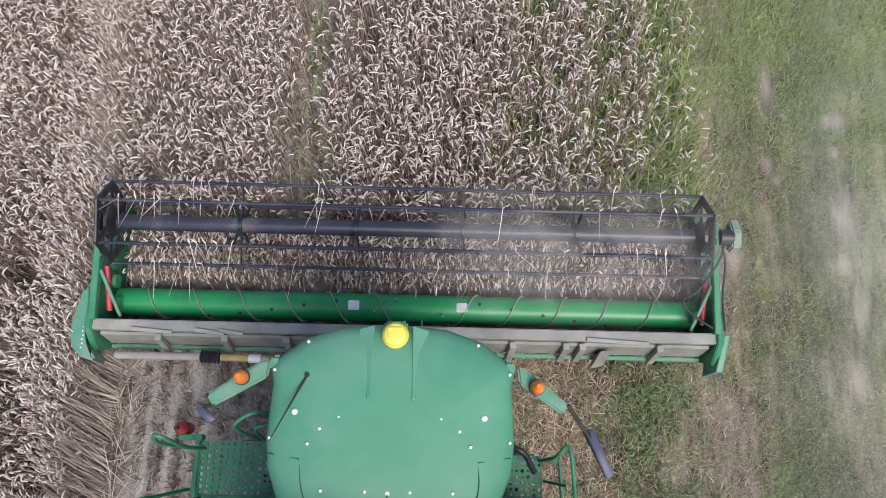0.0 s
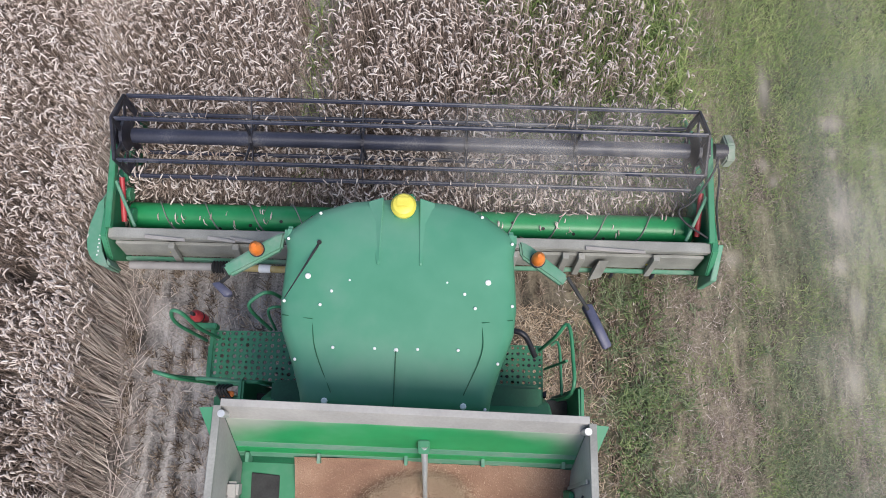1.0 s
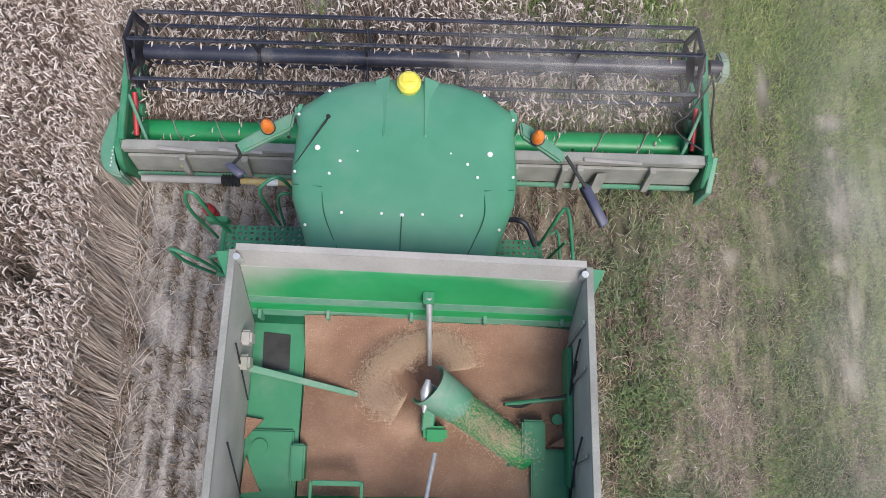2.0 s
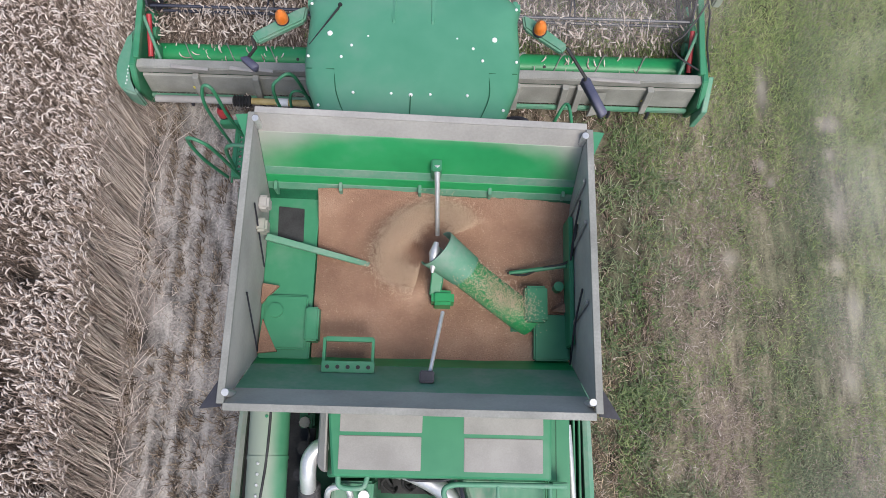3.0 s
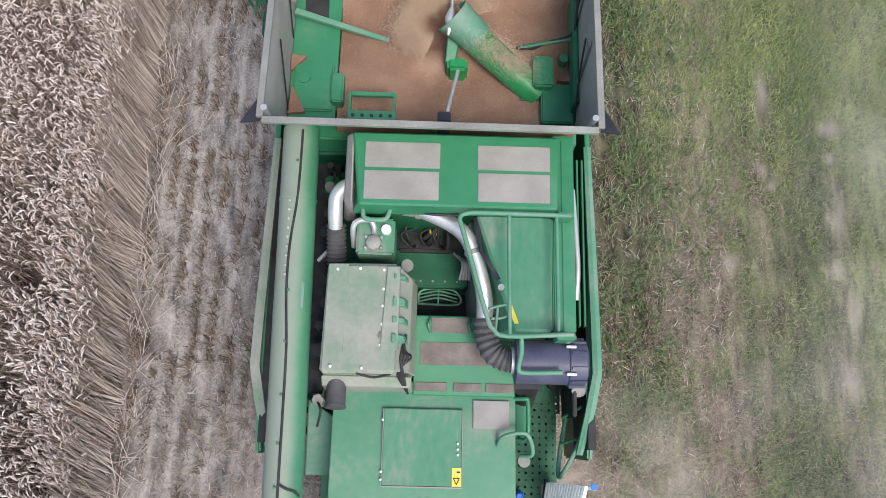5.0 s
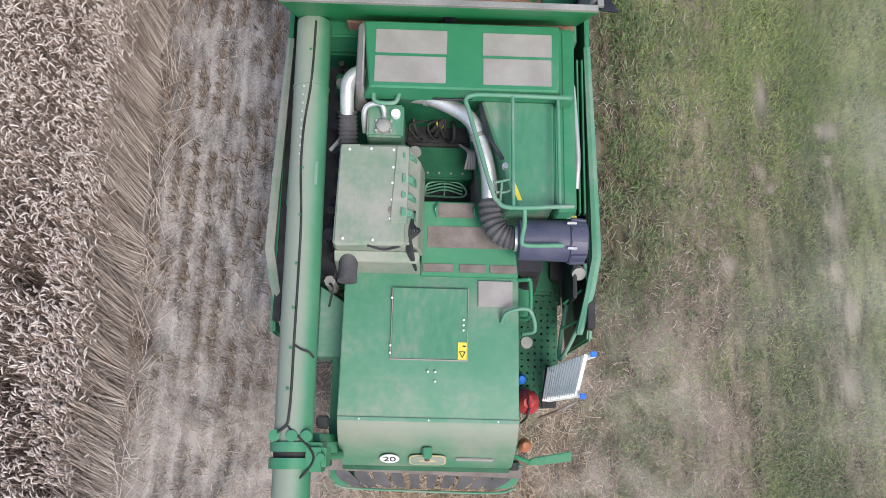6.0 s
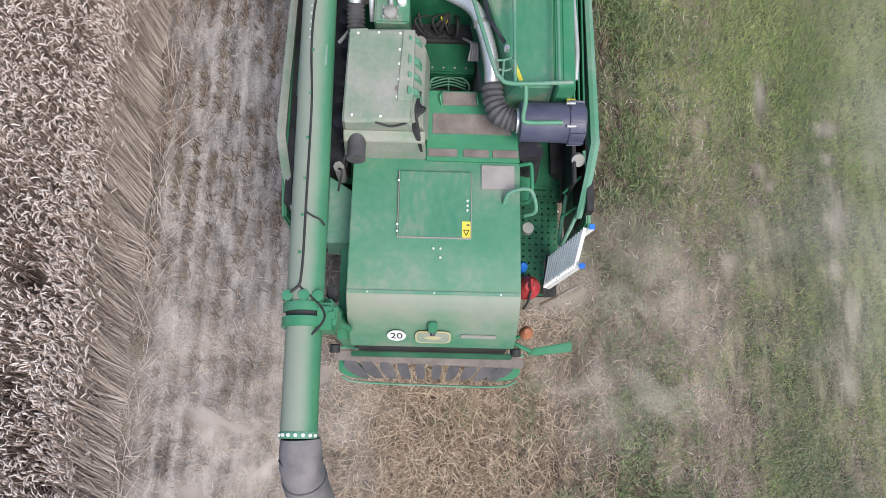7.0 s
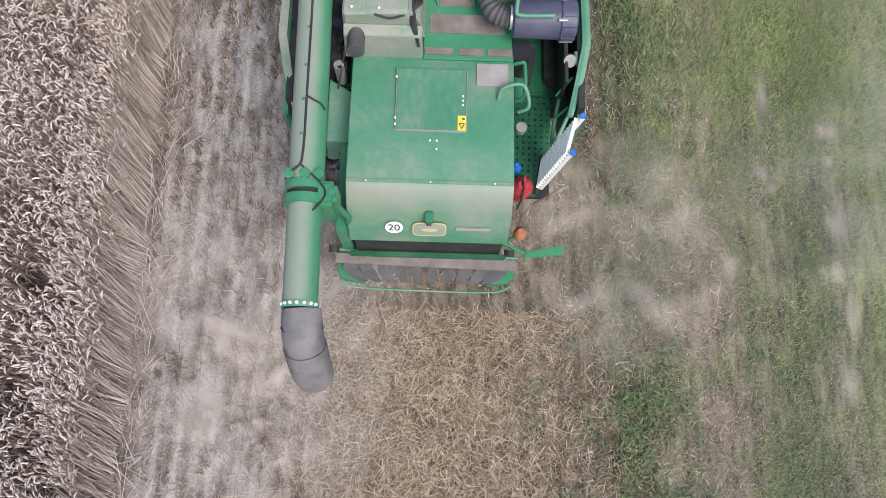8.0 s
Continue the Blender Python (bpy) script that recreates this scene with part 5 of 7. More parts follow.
    part("right_stay", tube([(1.42, 2.68, 3.6), (0.92, 2.62, 3.5)], 0.02, 8), "green", combine)
    part("stay_hook", tube([(-0.24, 2.61, 3.45), (-0.1, 2.63, 3.46), (-0.06, 2.66, 3.42)], 0.025, 8), "green", combine)
    for x0, y0 in ((-1.29, 3.02), (-1.29, 2.82)):
        part("flap_bracket", block(x0, x0 + 0.10, y0, y0 + 0.12, 3.85, 4.0, 0.02), "rubber" if y0 > 3 else "caked", combine)
    for y in (2.85, 2.1):
        part("flap_strap", tube(smoothed([(1.44, y + 0.25, 4.2), (1.43, y, 3.9), (1.44, y - 0.3, 3.6)]), 0.009, 6), "dark", combine)
        part("flap_strap", tube(smoothed([(-1.26, y + 0.15, 4.2), (-1.265, y - 0.05, 3.9), (-1.27, y - 0.25, 3.6)]), 0.008, 6), "dark", combine)
    part("right_upright", block(1.42, 1.46, 1.95, 3.1, 3.45, 3.75, 0.01), "green", combine)
    # left shelf with its window and cover, and the step
    part("left_shelf", solid([(-1.29, 1.80), (-0.84, 1.80), (-0.84, 3.1), (-0.74, 3.30), (-1.29, 3.33)], 3.40, 3.50, 0.01), "green", combine)
    part("shelf_window", solid([(-1.20, 3.19), (-0.965, 3.17), (-0.955, 2.86), (-1.19, 2.87)], 3.49, 3.512, 0.004), "black", combine, "dark sight glass")
    part("shelf_cover", block(-1.25, -0.87, 1.88, 2.36, 3.49, 3.54, 0.015), "green", combine)
    part("cover_cap", tube([(-1.15, 2.22, 3.53), (-1.15, 2.22, 3.56)], 0.065, 20), "green", combine, "", 40)
    part("shelf_post", block(-0.88, -0.76, 1.95, 2.25, 3.4, 3.6, 0.015), "green", combine)
    part("step_plate", block(-0.68, -0.24, 1.665, 1.76, 3.8, 3.84, 0.006), "green", combine, "green step with round holes")
    # black discs on the solid step paint the dark of its holes
    for k in range(5):
        part("step_hole_disc", dots([(-0.63 + 0.085 * k, 1.71, 3.842)], 0.018, 0.003), "black", combine)
    for x in (-0.67, -0.26):
        part("step_arm", block(x - 0.012, x + 0.012, 1.72, 1.96, 3.74, 3.8, 0.004), "green", combine)
    part("step_bar", block(-0.66, -0.26, 1.93, 1.97, 3.74, 3.79, 0.004), "green", combine)
    part("right_box", block(1.14, 1.46, 1.84, 2.25, 3.3, 3.5, 0.015), "green", combine)
    # fountain auger
    part("fountain_tube", tube([(1.12, 2.2, 3.37), (0.48, 2.60, 3.70)], 0.145, 28), "clean", combine, "bright green filling auger tube", 40)
    bm = bmesh.new()
    hood = []
    for f, r in ((0.0, 0.16), (0.45, 0.17), (1.0, 0.185)):
        c0 = Vector((0.51, 2.585, 3.71)).lerp(Vector((0.25, 2.745, 3.86)), f)
        dvec = Vector((-0.31, 0.22, 0.2)).normalized()
        sd = Vector((0, 0, 1)).cross(dvec).normalized()
        upv = dvec.cross(sd)
        for thick in (0, 1):
            hood.append([bm.verts.new(c0 + sd * math.cos(a) * (r - 0.012 * thick) + upv * math.sin(a) * (r - 0.012 * thick)) for a in np.linspace(-0.5, math.pi + 0.5, 15)])
    for a, bq in ((0, 2), (2, 4), (1, 3), (3, 5)):
        for k in range(14):
            bm.faces.new((hood[a][k], hood[a][k + 1], hood[bq][k + 1], hood[bq][k]))
    for k in range(14):
        bm.faces.new((hood[4][k], hood[4][k + 1], hood[5][k + 1], hood[5][k]))
    part("fountain_hood", bm, "dusty", combine, "open green spout hood", 60)
    part("fountain_shaft", tube([(0.7, 2.46, 3.62), (0.24, 2.74, 3.86)], 0.035, 10), "steel", combine, "bright auger shaft", 40)
    part("fountain_paddle", tube([(0.25, 2.78, 3.93), (0.235, 2.68, 3.92), (0.23, 2.6, 3.9), (0.22, 2.52, 3.88)], [0.02, 0.05, 0.035, 0.012], 12), "steel", combine, "bright worn paddle", 50)
    part("gear_case", block(1.05, 1.25, 2.17, 2.49, 3.3, 3.61, 0.02), "green", combine)
    part("gear_foot", block(0.92, 1.2, 2.08, 2.24, 3.28, 3.42, 0.02), "deep", combine)
    part("gear_motor", tube([(1.36, 2.5, 3.42), (1.36, 2.5, 3.55)], 0.045, 12), "green", combine, "", 40)
    part("fountain_leg", block(0.22, 0.42, 2.29, 2.42, 3.3, 3.66, 0.03), "clean", combine)
    part("leg_arm", hexa([(0.20, 2.38, 3.5), (0.30, 2.38, 3.5), (0.34, 2.62, 3.66), (0.22, 2.62, 3.66), (0.20, 2.38, 3.62), (0.30, 2.38, 3.62), (0.34, 2.62, 3.72), (0.22, 2.62, 3.72)], 0.01), "green", combine)
    part("tube_hose", tube(smoothed([(0.90, 2.62, 3.50), (1.05, 2.60, 3.53), (1.2, 2.66, 3.56), (1.42, 2.70, 3.66), (1.44, 2.80, 3.85), (1.445, 2.95, 4.0)]), 0.012, 6), "black", combine, "", 60)
    for y in (2.1, 2.75, 3.1):
        part("flap_rib", hexa([(1.45, y, 3.5), (1.462, y, 3.5), (1.462, y + 0.03, 3.5), (1.45, y + 0.03, 3.5), (1.43, y + 0.1, 4.38), (1.448, y + 0.1, 4.38), (1.448, y + 0.13, 4.38), (1.43, y + 0.13, 4.38)], 0), "grey", combine)


heap = None


def build_grain():
    global heap
    rng = np.random.default_rng(31)
    bm = bmesh.new()
    bmesh.ops.create_grid(bm, x_segments=60, y_segments=40, size=0.5)
    for v in bm.verts:
        x, y = 0.32 + v.co.x * 2.3, 2.545 + v.co.y * 1.56
        ring = math.hypot(x - 0.1, y - 2.75)
        z = 3.42 + 0.05 * noise.noise((x * 1.5, y * 1.5, 2)) + 0.09 * math.exp(-((ring - 0.28) / 0.16) ** 2) - 0.05 * math.exp(-(ring / 0.2) ** 2) + 0.012 * noise.noise((x * 9, y * 9, 1)) + 0.16 * max(0.0, (y - 2.8) / 0.45) ** 2 + 0.03 * max(0.0, 0.4 - x)
        v.co = (x, y, z)
    side = bmesh.ops.extrude_face_region(bm, geom=bm.faces[:])
    for v in [g for g in side["geom"] if isinstance(g, bmesh.types.BMVert)]:
        v.co.z = 3.29
    heap = tagged(part("grain_heap", bm, "grain", None, "", 60), "reddish tan heap of wheat grain in the open tank", "grain", "", "stuff")
    for pts in (((-1.285, 1.84), (-1.12, 1.86), (-1.26, 2.14)), ((-1.285, 2.28), (-1.14, 2.44), (-1.285, 2.46)), ((1.3, 2.28), (1.44, 2.27), (1.43, 2.36))):
        part("grain_spillage", solid(list(pts), 3.43, 3.515 if pts[0][0] > 0 else 3.548, 0.0), "grain", heap)
    # loose grains on the heap and in the air round the spout
    def grains(n, where, size):
        p = where(n)
        d = rng.normal(0, 1, (n, 3))
        d /= np.linalg.norm(d, axis=1)[:, None]
        e = np.cross(d, rng.normal(0, 1, (n, 3)))
        e /= np.linalg.norm(e, axis=1)[:, None]
        g = np.cross(d, e)
        a, b = size, size * 0.5
        v = np.stack([p - d * a, p + e * b, p + g * b, p - e * b, p - g * b, p + d * a], 1).reshape(-1, 3)
        f = np.array([[0, 1, 2], [0, 2, 3], [0, 3, 4], [0, 4, 1], [5, 2, 1], [5, 3, 2], [5, 4, 3], [5, 1, 4]])
        return v, (np.arange(n) * 6)[:, None, None] + f[None]
    def plume(n):
        a = rng.uniform(0.3, 4.4, n)
        r = rng.normal(0.31, 0.07, n) + 0.06 * np.sin(a * 2)
        x, y = 0.16 + r * np.cos(a) * 1.1, 2.84 + r * np.sin(a) * 0.95
        return np.stack([x, y, 3.55 + np.abs(rng.normal(0, 0.08, n))], 1)
    def spill(n):
        f = rng.uniform(0, 1, n)
        x = 0.5 + 0.5 * f + rng.normal(0, 0.09, n)
        y = 2.55 - 0.32 * f + rng.normal(0, 0.07, n)
        return np.stack([x, y, 3.8 - 0.05 * f + rng.normal(0, 0.06, n)], 1)
    v, f = grains(24000, plume, 0.0062)
    spray = stuff("grain_spray", v - [0.16, 2.82, 0], f.reshape(-1, 3), ["chaff"], None, parent=heap)
    spray["label"], spray["kind"] = "airborne grain flung from the spout", "stuff"
    spray.location = (0.16, 2.82, 0)
    v, f = grains(4200, spill, 0.006)
    fall = stuff("grain_spill", v - [0.65, 2.4, 0], f.reshape(-1, 3), ["chaff"], None, parent=heap)
    fall["label"], fall["kind"] = "loose grains bouncing over the auger tube", "stuff"
    fall.location = (0.65, 2.4, 0)
    def strewn(n):
        x, y = rng.uniform(-0.78, 1.42, n), rng.uniform(1.86, 3.25, n)
        return np.stack([x, y, 3.45 + 0.09 * np.exp(-((np.hypot(x - 0.1, y - 2.75) - 0.28) / 0.16) ** 2) + 0.16 * np.maximum(0, (y - 2.8) / 0.45) ** 2 + 0.03 * np.maximum(0, 0.4 - x) + rng.uniform(0, 0.03, n)], 1)
    v, f = grains(4200, strewn, 0.0042)
    loose = stuff("loose_grain", v, f.reshape(-1, 3), ["chaff"], None, parent=heap)
    loose["label"], loose["kind"] = "single pale grains strewn over the heap", "stuff"
    return spray, fall


build_body()
build_cab()
build_tank()
SPRAY, FALL = build_grain()


# ---------- engine deck, rear hood and unloading auger ----------
def build_deck():
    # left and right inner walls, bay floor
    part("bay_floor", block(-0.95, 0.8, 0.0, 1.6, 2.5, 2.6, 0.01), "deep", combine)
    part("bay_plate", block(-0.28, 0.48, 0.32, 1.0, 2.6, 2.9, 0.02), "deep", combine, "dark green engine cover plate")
    for k in range(6):
        part("plate_bolt", dots([(-0.22 + 0.12 * k, 0.38, 2.9)], 0.012, 0.01), "tan", combine)
    part("engine_top", block(-0.22, 0.46, 0.66, 0.98, 2.7, 2.98, 0.03), "black", combine)
    part("bay_sill", block(-0.2, 0.8, 0.0, 0.3, 2.45, 2.62, 0.02), "black", combine)
    grille = part("intake_guard", tube(smoothed([(0.0, 0.18, 2.75), (0.02, 0.30, 2.78), (0.2, 0.33, 2.8), (0.38, 0.30, 2.78), (0.4, 0.18, 2.75), (0.0, 0.18, 2.75)], 4), 0.014, 6), "dusty", combine, "curved green guard", 60)
    for k in range(3):
        part("guard_bar", tube(smoothed([(0.01, 0.2 + 0.035 * k, 2.76), (0.2, 0.23 + 0.035 * k, 2.81), (0.39, 0.2 + 0.035 * k, 2.76)]), 0.009, 6), "dusty", grille)
    part("guard_bar", tube([(0.2, 0.18, 2.76), (0.2, 0.33, 2.8)], 0.009, 6), "dusty", grille)
    # radiator cover with four dusty screens
    cover = part("screen_cover", hexa([(-0.60, 0.82, 3.68), (1.25, 0.83, 3.68), (1.25, 1.54, 3.68), (-0.64, 1.54, 3.68), (-0.53, 0.845, 3.91), (1.215, 0.845, 3.91), (1.225, 1.52, 3.91), (-0.61, 1.52, 3.91)], 0.015), "green", combine, "green radiator cover with four dusty grey screens")
    for x0, x1, y0, y1 in ((-0.49, 0.175, 1.19, 1.43), (-0.49, 0.17, 0.895, 1.16), (0.51, 1.155, 1.19, 1.42), (0.515, 1.15, 0.895, 1.16)):
        part("screen", block(x0, x1, y0, y1, 3.90, 3.917, 0.004), "tan", cover, "dust-clogged grey screen")
    part("cover_side", hexa([(-0.72, 0.86, 3.3), (-0.59, 0.84, 3.3), (-0.59, 1.54, 3.3), (-0.72, 1.54, 3.3), (-0.67, 0.92, 3.82), (-0.59, 0.86, 3.90), (-0.6, 1.53, 3.90), (-0.67, 1.53, 3.82)], 0.02), "tan", combine)
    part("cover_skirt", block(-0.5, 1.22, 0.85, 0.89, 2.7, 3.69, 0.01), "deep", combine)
    handle = bmesh.new()
    handle = tube(smoothed([(-0.50, 0.84, 3.78), (-0.49, 0.77, 3.78), (-0.44, 0.745, 3.78), (-0.32, 0.745, 3.78), (-0.28, 0.77, 3.78), (-0.26, 0.84, 3.78)], 4), 0.022, 8, handle)
    part("cover_handle", handle, "dusty", combine, "", 60)
    part("grab_rod", tube(smoothed([(0.03, 0.86, 3.72), (0.1, 0.82, 3.74), (0.35, 0.82, 3.74), (0.48, 0.86, 3.7)]), 0.013, 8), "dark", combine, "", 60)
    # right hood
    part("right_hood", hexa([(0.62, -0.22, 3.0), (1.2, -0.22, 3.0), (1.2, 0.86, 3.0), (0.4, 0.86, 3.0), (0.86, -0.2, 3.68), (1.2, -0.2, 3.68), (1.2, 0.84, 3.7), (0.52, 0.84, 3.7)], 0.02), "hood", combine, "green hinged engine hood, dusty towards the rear")
    part("right_strip", block(1.215, 1.42, -0.2, 1.66, 3.2, 3.62, 0.015), "green", combine)
    part("strip_seam", block(1.30, 1.308, -0.2, 1.6, 3.62, 3.624, 0), "deep", combine)
    part("strip_plate", block(1.36, 1.45, -0.26, -0.2, 3.4, 3.45, 0.005), "yellow", combine, "yellow label plate")
    part("caution_label", hexa([(0.86, -0.14, 3.66), (0.90, -0.14, 3.68), (0.84, 0.02, 3.68), (0.80, 0.02, 3.66), (0.86, -0.14, 3.68), (0.90, -0.14, 3.70), (0.84, 0.02, 3.70), (0.80, 0.02, 3.68)], 0), "yellow", combine, "narrow yellow label")
    part("side_pipe", tube(smoothed([(1.5, 1.3, 3.1), (1.52, 0.9, 3.12), (1.54, 0.5, 3.1), (1.53, 0.2, 3.05)]), 0.03, 8), "steel", combine, "", 60)
    # tubular rail over the hood
    def rod(pts, r=0.017):
        part("deck_rail", tube(smoothed(pts, 4), r, 8), "dusty", combine, "green tubular deck rail", 60)
    rod([(1.34, 0.80, 3.88), (0.6, 0.80, 3.9), (0.42, 0.79, 3.9), (0.36, 0.74, 3.9), (0.40, 0.6, 3.9), (0.60, -0.1, 3.9), (0.66, -0.22, 3.9), (0.78, -0.28, 3.9), (1.34, -0.25, 3.9)], 0.022)
    rod([(0.79, 0.79, 3.9), (0.80, -0.27, 3.9)])
    rod([(1.215, 0.82, 3.86), (1.22, -0.27, 3.86)])
    rod([(0.62, -0.05, 3.9), (0.7, -0.02, 3.86), (0.8, 0.0, 3.88)], 0.012)
    rod([(0.64, -0.13, 3.88), (0.72, -0.12, 3.84), (0.8, -0.1, 3.88)], 0.012)
    rod([(0.7, -0.02, 3.86), (0.68, -0.24, 3.88)], 0.012)
    rod([(0.9, -0.26, 3.88), (0.91, -0.4, 3.8), (0.9, -0.52, 3.68), (0.95, -0.56, 3.66), (1.28, -0.55, 3.66)], 0.022)
    part("rail_clip", block(1.22, 1.36, 0.78, 0.83, 3.7, 3.9, 0.01), "green", combine)
    part("rail_clip", block(1.2, 1.36, -0.3, -0.24, 3.66, 3.9, 0.01), "green", combine)
    part("hood_knob", tube([(0.74, 0.17, 3.7), (0.74, 0.17, 3.76)], 0.028, 10), "steel", combine, "", 40)
    part("hood_strut", tube([(0.50, 0.8, 3.72), (0.56, 0.5, 3.72), (0.72, 0.24, 3.72)], 0.02, 8), "dark", combine)
    # exhaust elbow, bellows, and the intake pipe
    part("exhaust_elbow", tube(smoothed([(-0.58, 1.08, 3.68), (-0.67, 1.06, 3.73), (-0.74, 0.97, 3.74), (-0.755, 0.86, 3.70), (-0.76, 0.72, 3.58)]), 0.068, 16), "steel", combine, "bright steel exhaust elbow", 60)
    rib = [((-0.757, 0.76 - 0.0175 * k, 3.56 - 0.010 * k), 0.098 if k % 2 else 0.078) for k in range(21)]
    part("exhaust_bellows", tube([p for p, r in rib], [r for p, r in rib], 18), "chute", combine, "black ribbed bellows")
    part("coolant_box", block(-0.56, -0.215, 0.46, 0.795, 3.1, 3.65, 0.02), "hood", combine, "green header tank, dusty on top")
    part("tank_pipe", tube(smoothed([(-0.40, 0.64, 3.64), (-0.40, 0.70, 3.72), (-0.44, 0.75, 3.74), (-0.55, 0.74, 3.72), (-0.59, 0.68, 3.66), (-0.59, 0.56, 3.5)]), 0.026, 10), "steel", combine, "pale steel vent pipe", 60)
    part("tank_sensor", tube([(-0.40, 0.56, 3.65), (-0.40, 0.56, 3.69), (-0.40, 0.56, 3.71)], [0.08, 0.07, 0.04], 8), "grey", combine, "", 40)
    for dx, dy in ((-0.07, 0.05), (0.07, 0.05), (0.07, -0.05), (-0.07, -0.05)):
        part("sensor_bolt", dots([(-0.40 + dx, 0.56 + dy, 3.66)], 0.016, 0.03), "steel", combine)
    part("filler_cap", tube([(-0.29, 0.68, 3.65), (-0.29, 0.68, 3.70)], 0.045, 14), "white", combine, "pale filler cap", 40)
    part("intake_pipe", tube(smoothed([(-0.2, 0.93, 3.5), (-0.12, 0.92, 3.58), (0.06, 0.88, 3.6), (0.30, 0.77, 3.6), (0.43, 0.66, 3.6), (0.51, 0.50, 3.58), (0.58, 0.26, 3.55), (0.61, 0.1, 3.5), (0.62, -0.08, 3.42)], 5), 0.076, 16), "steel", combine, "bright steel intake pipe", 60)
    part("pipe_clamp", tube([(-0.02, 0.90, 3.595), (0.02, 0.89, 3.6)], 0.083, 16), "grey", combine, "", 40)
    part("pipe_clamp", tube([(0.49, 0.54, 3.585), (0.505, 0.50, 3.58)], 0.083, 16), "grey", combine, "", 40)
    rib = []
    for k, p in enumerate(smoothed([(0.62, -0.06, 3.42), (0.64, -0.22, 3.4), (0.70, -0.36, 3.4), (0.80, -0.42, 3.4), (0.88, -0.43, 3.4)], 5)):
        rib.append((p, 0.115 if k % 2 else 0.098))
    part("rubber_elbow", tube([p for p, r in rib], [r for p, r in rib], 18), "chute", combine, "black ribbed rubber elbow")
    part("elbow_clamp", tube([(0.86, -0.43, 3.4), (0.885, -0.43, 3.4)], 0.125, 18), "steel", combine, "", 40)
    body = part("air_filter", tube([(0.885, -0.44, 3.4), (0.90, -0.44, 3.4), (1.36, -0.44, 3.4), (1.37, -0.44, 3.4), (1.52, -0.44, 3.4), (1.54, -0.44, 3.4)], [0.15, 0.195, 0.2, 0.215, 0.205, 0.16], 20), "filter", combine, "blue-grey plastic air filter canister", 30)
    for k in range(10):
        a = 2 * math.pi * k / 10
        part("filter_rib", hexa([(1.38, -0.44 + 0.2 * math.cos(a - 0.07), 3.4 + 0.2 * math.sin(a - 0.07)), (1.52, -0.44 + 0.2 * math.cos(a - 0.07), 3.4 + 0.2 * math.sin(a - 0.07)), (1.52, -0.44 + 0.2 * math.cos(a + 0.07), 3.4 + 0.2 * math.sin(a + 0.07)), (1.38, -0.44 + 0.2 * math.cos(a + 0.07), 3.4 + 0.2 * math.sin(a + 0.07)), (1.38, -0.44 + 0.228 * math.cos(a - 0.06), 3.4 + 0.228 * math.sin(a - 0.06)), (1.52, -0.44 + 0.222 * math.cos(a - 0.06), 3.4 + 0.222 * math.sin(a - 0.06)), (1.52, -0.44 + 0.222 * math.cos(a + 0.06), 3.4 + 0.222 * math.sin(a + 0.06)), (1.38, -0.44 + 0.228 * math.cos(a + 0.06), 3.4 + 0.228 * math.sin(a + 0.06))], 0), "filter", body)
    for y in (-0.32, -0.56):
        part("filter_clip", block(1.33, 1.42, y - 0.012, y + 0.012, 3.58, 3.61, 0.004), "steel", body)
    part("lower_canister", tube([(1.05, -0.62, 3.0), (1.05, -0.66, 2.85), (1.05, -0.74, 2.6)], 0.125, 18), "black", combine, "grey rubber duct", 40)
    part("canister_ring", tube([(1.05, -0.60, 2.98), (1.05, -0.60, 3.01)], 0.14, 18), "dark", combine, "", 40)
    # aftertreatment cover, a faceted box
    top = [(-0.80, 0.30), (-0.70, 0.38), (-0.16, 0.38), (-0.15, -0.60), (-0.82, -0.60)]
    cover = part("exhaust_cover", hexa([(-0.84, -0.62, 3.1), (-0.02, -0.62, 3.1), (-0.02, 0.37, 3.1), (-0.82, 0.37, 3.1), (-0.82, -0.60, 3.66), (-0.17, -0.60, 3.72), (-0.17, 0.36, 3.74), (-0.79, 0.36, 3.7)], 0.03), "caked", combine, "faceted dusty green cover over the exhaust unit")
    part("cover_flank", hexa([(-0.16, -0.58, 3.2), (0.0, -0.58, 3.2), (0.0, 0.28, 3.2), (-0.16, 0.36, 3.2), (-0.165, -0.58, 3.715), (-0.05, -0.57, 3.5), (-0.04, 0.26, 3.52), (-0.165, 0.35, 3.735)], 0.01), "caked", cover)
    part("cover_strip", hexa([(-0.30, -0.40, 3.70), (-0.14, -0.40, 3.66), (-0.14, 0.33, 3.68), (-0.26, 0.33, 3.72), (-0.30, -0.40, 3.735), (-0.15, -0.40, 3.738), (-0.15, 0.33, 3.755), (-0.26, 0.33, 3.755)], 0.006), "caked", cover, "raised dusty bracket strip")
    for y, w in ((0.24, 0.05), (0.02, 0.09), (-0.14, 0.06), (-0.30, 0.08)):
        part("cover_ear", hexa([(-0.20, y - w / 2, 3.60), (-0.06, y - w / 2, 3.50), (-0.06, y + w / 2, 3.50), (-0.20, y + w / 2, 3.60), (-0.20, y - w / 2, 3.77), (-0.10, y - w / 3, 3.70), (-0.10, y + w / 3, 3.70), (-0.20, y + w / 2, 3.77)], 0.006), "dusty", cover)
    part("cover_fold", hexa([(-0.80, -0.58, 3.655), (-0.62, -0.58, 3.67), (-0.60, 0.35, 3.70), (-0.78, 0.35, 3.69), (-0.80, -0.58, 3.664), (-0.63, -0.58, 3.69), (-0.61, 0.35, 3.722), (-0.78, 0.35, 3.704)], 0.003), "caked", cover)
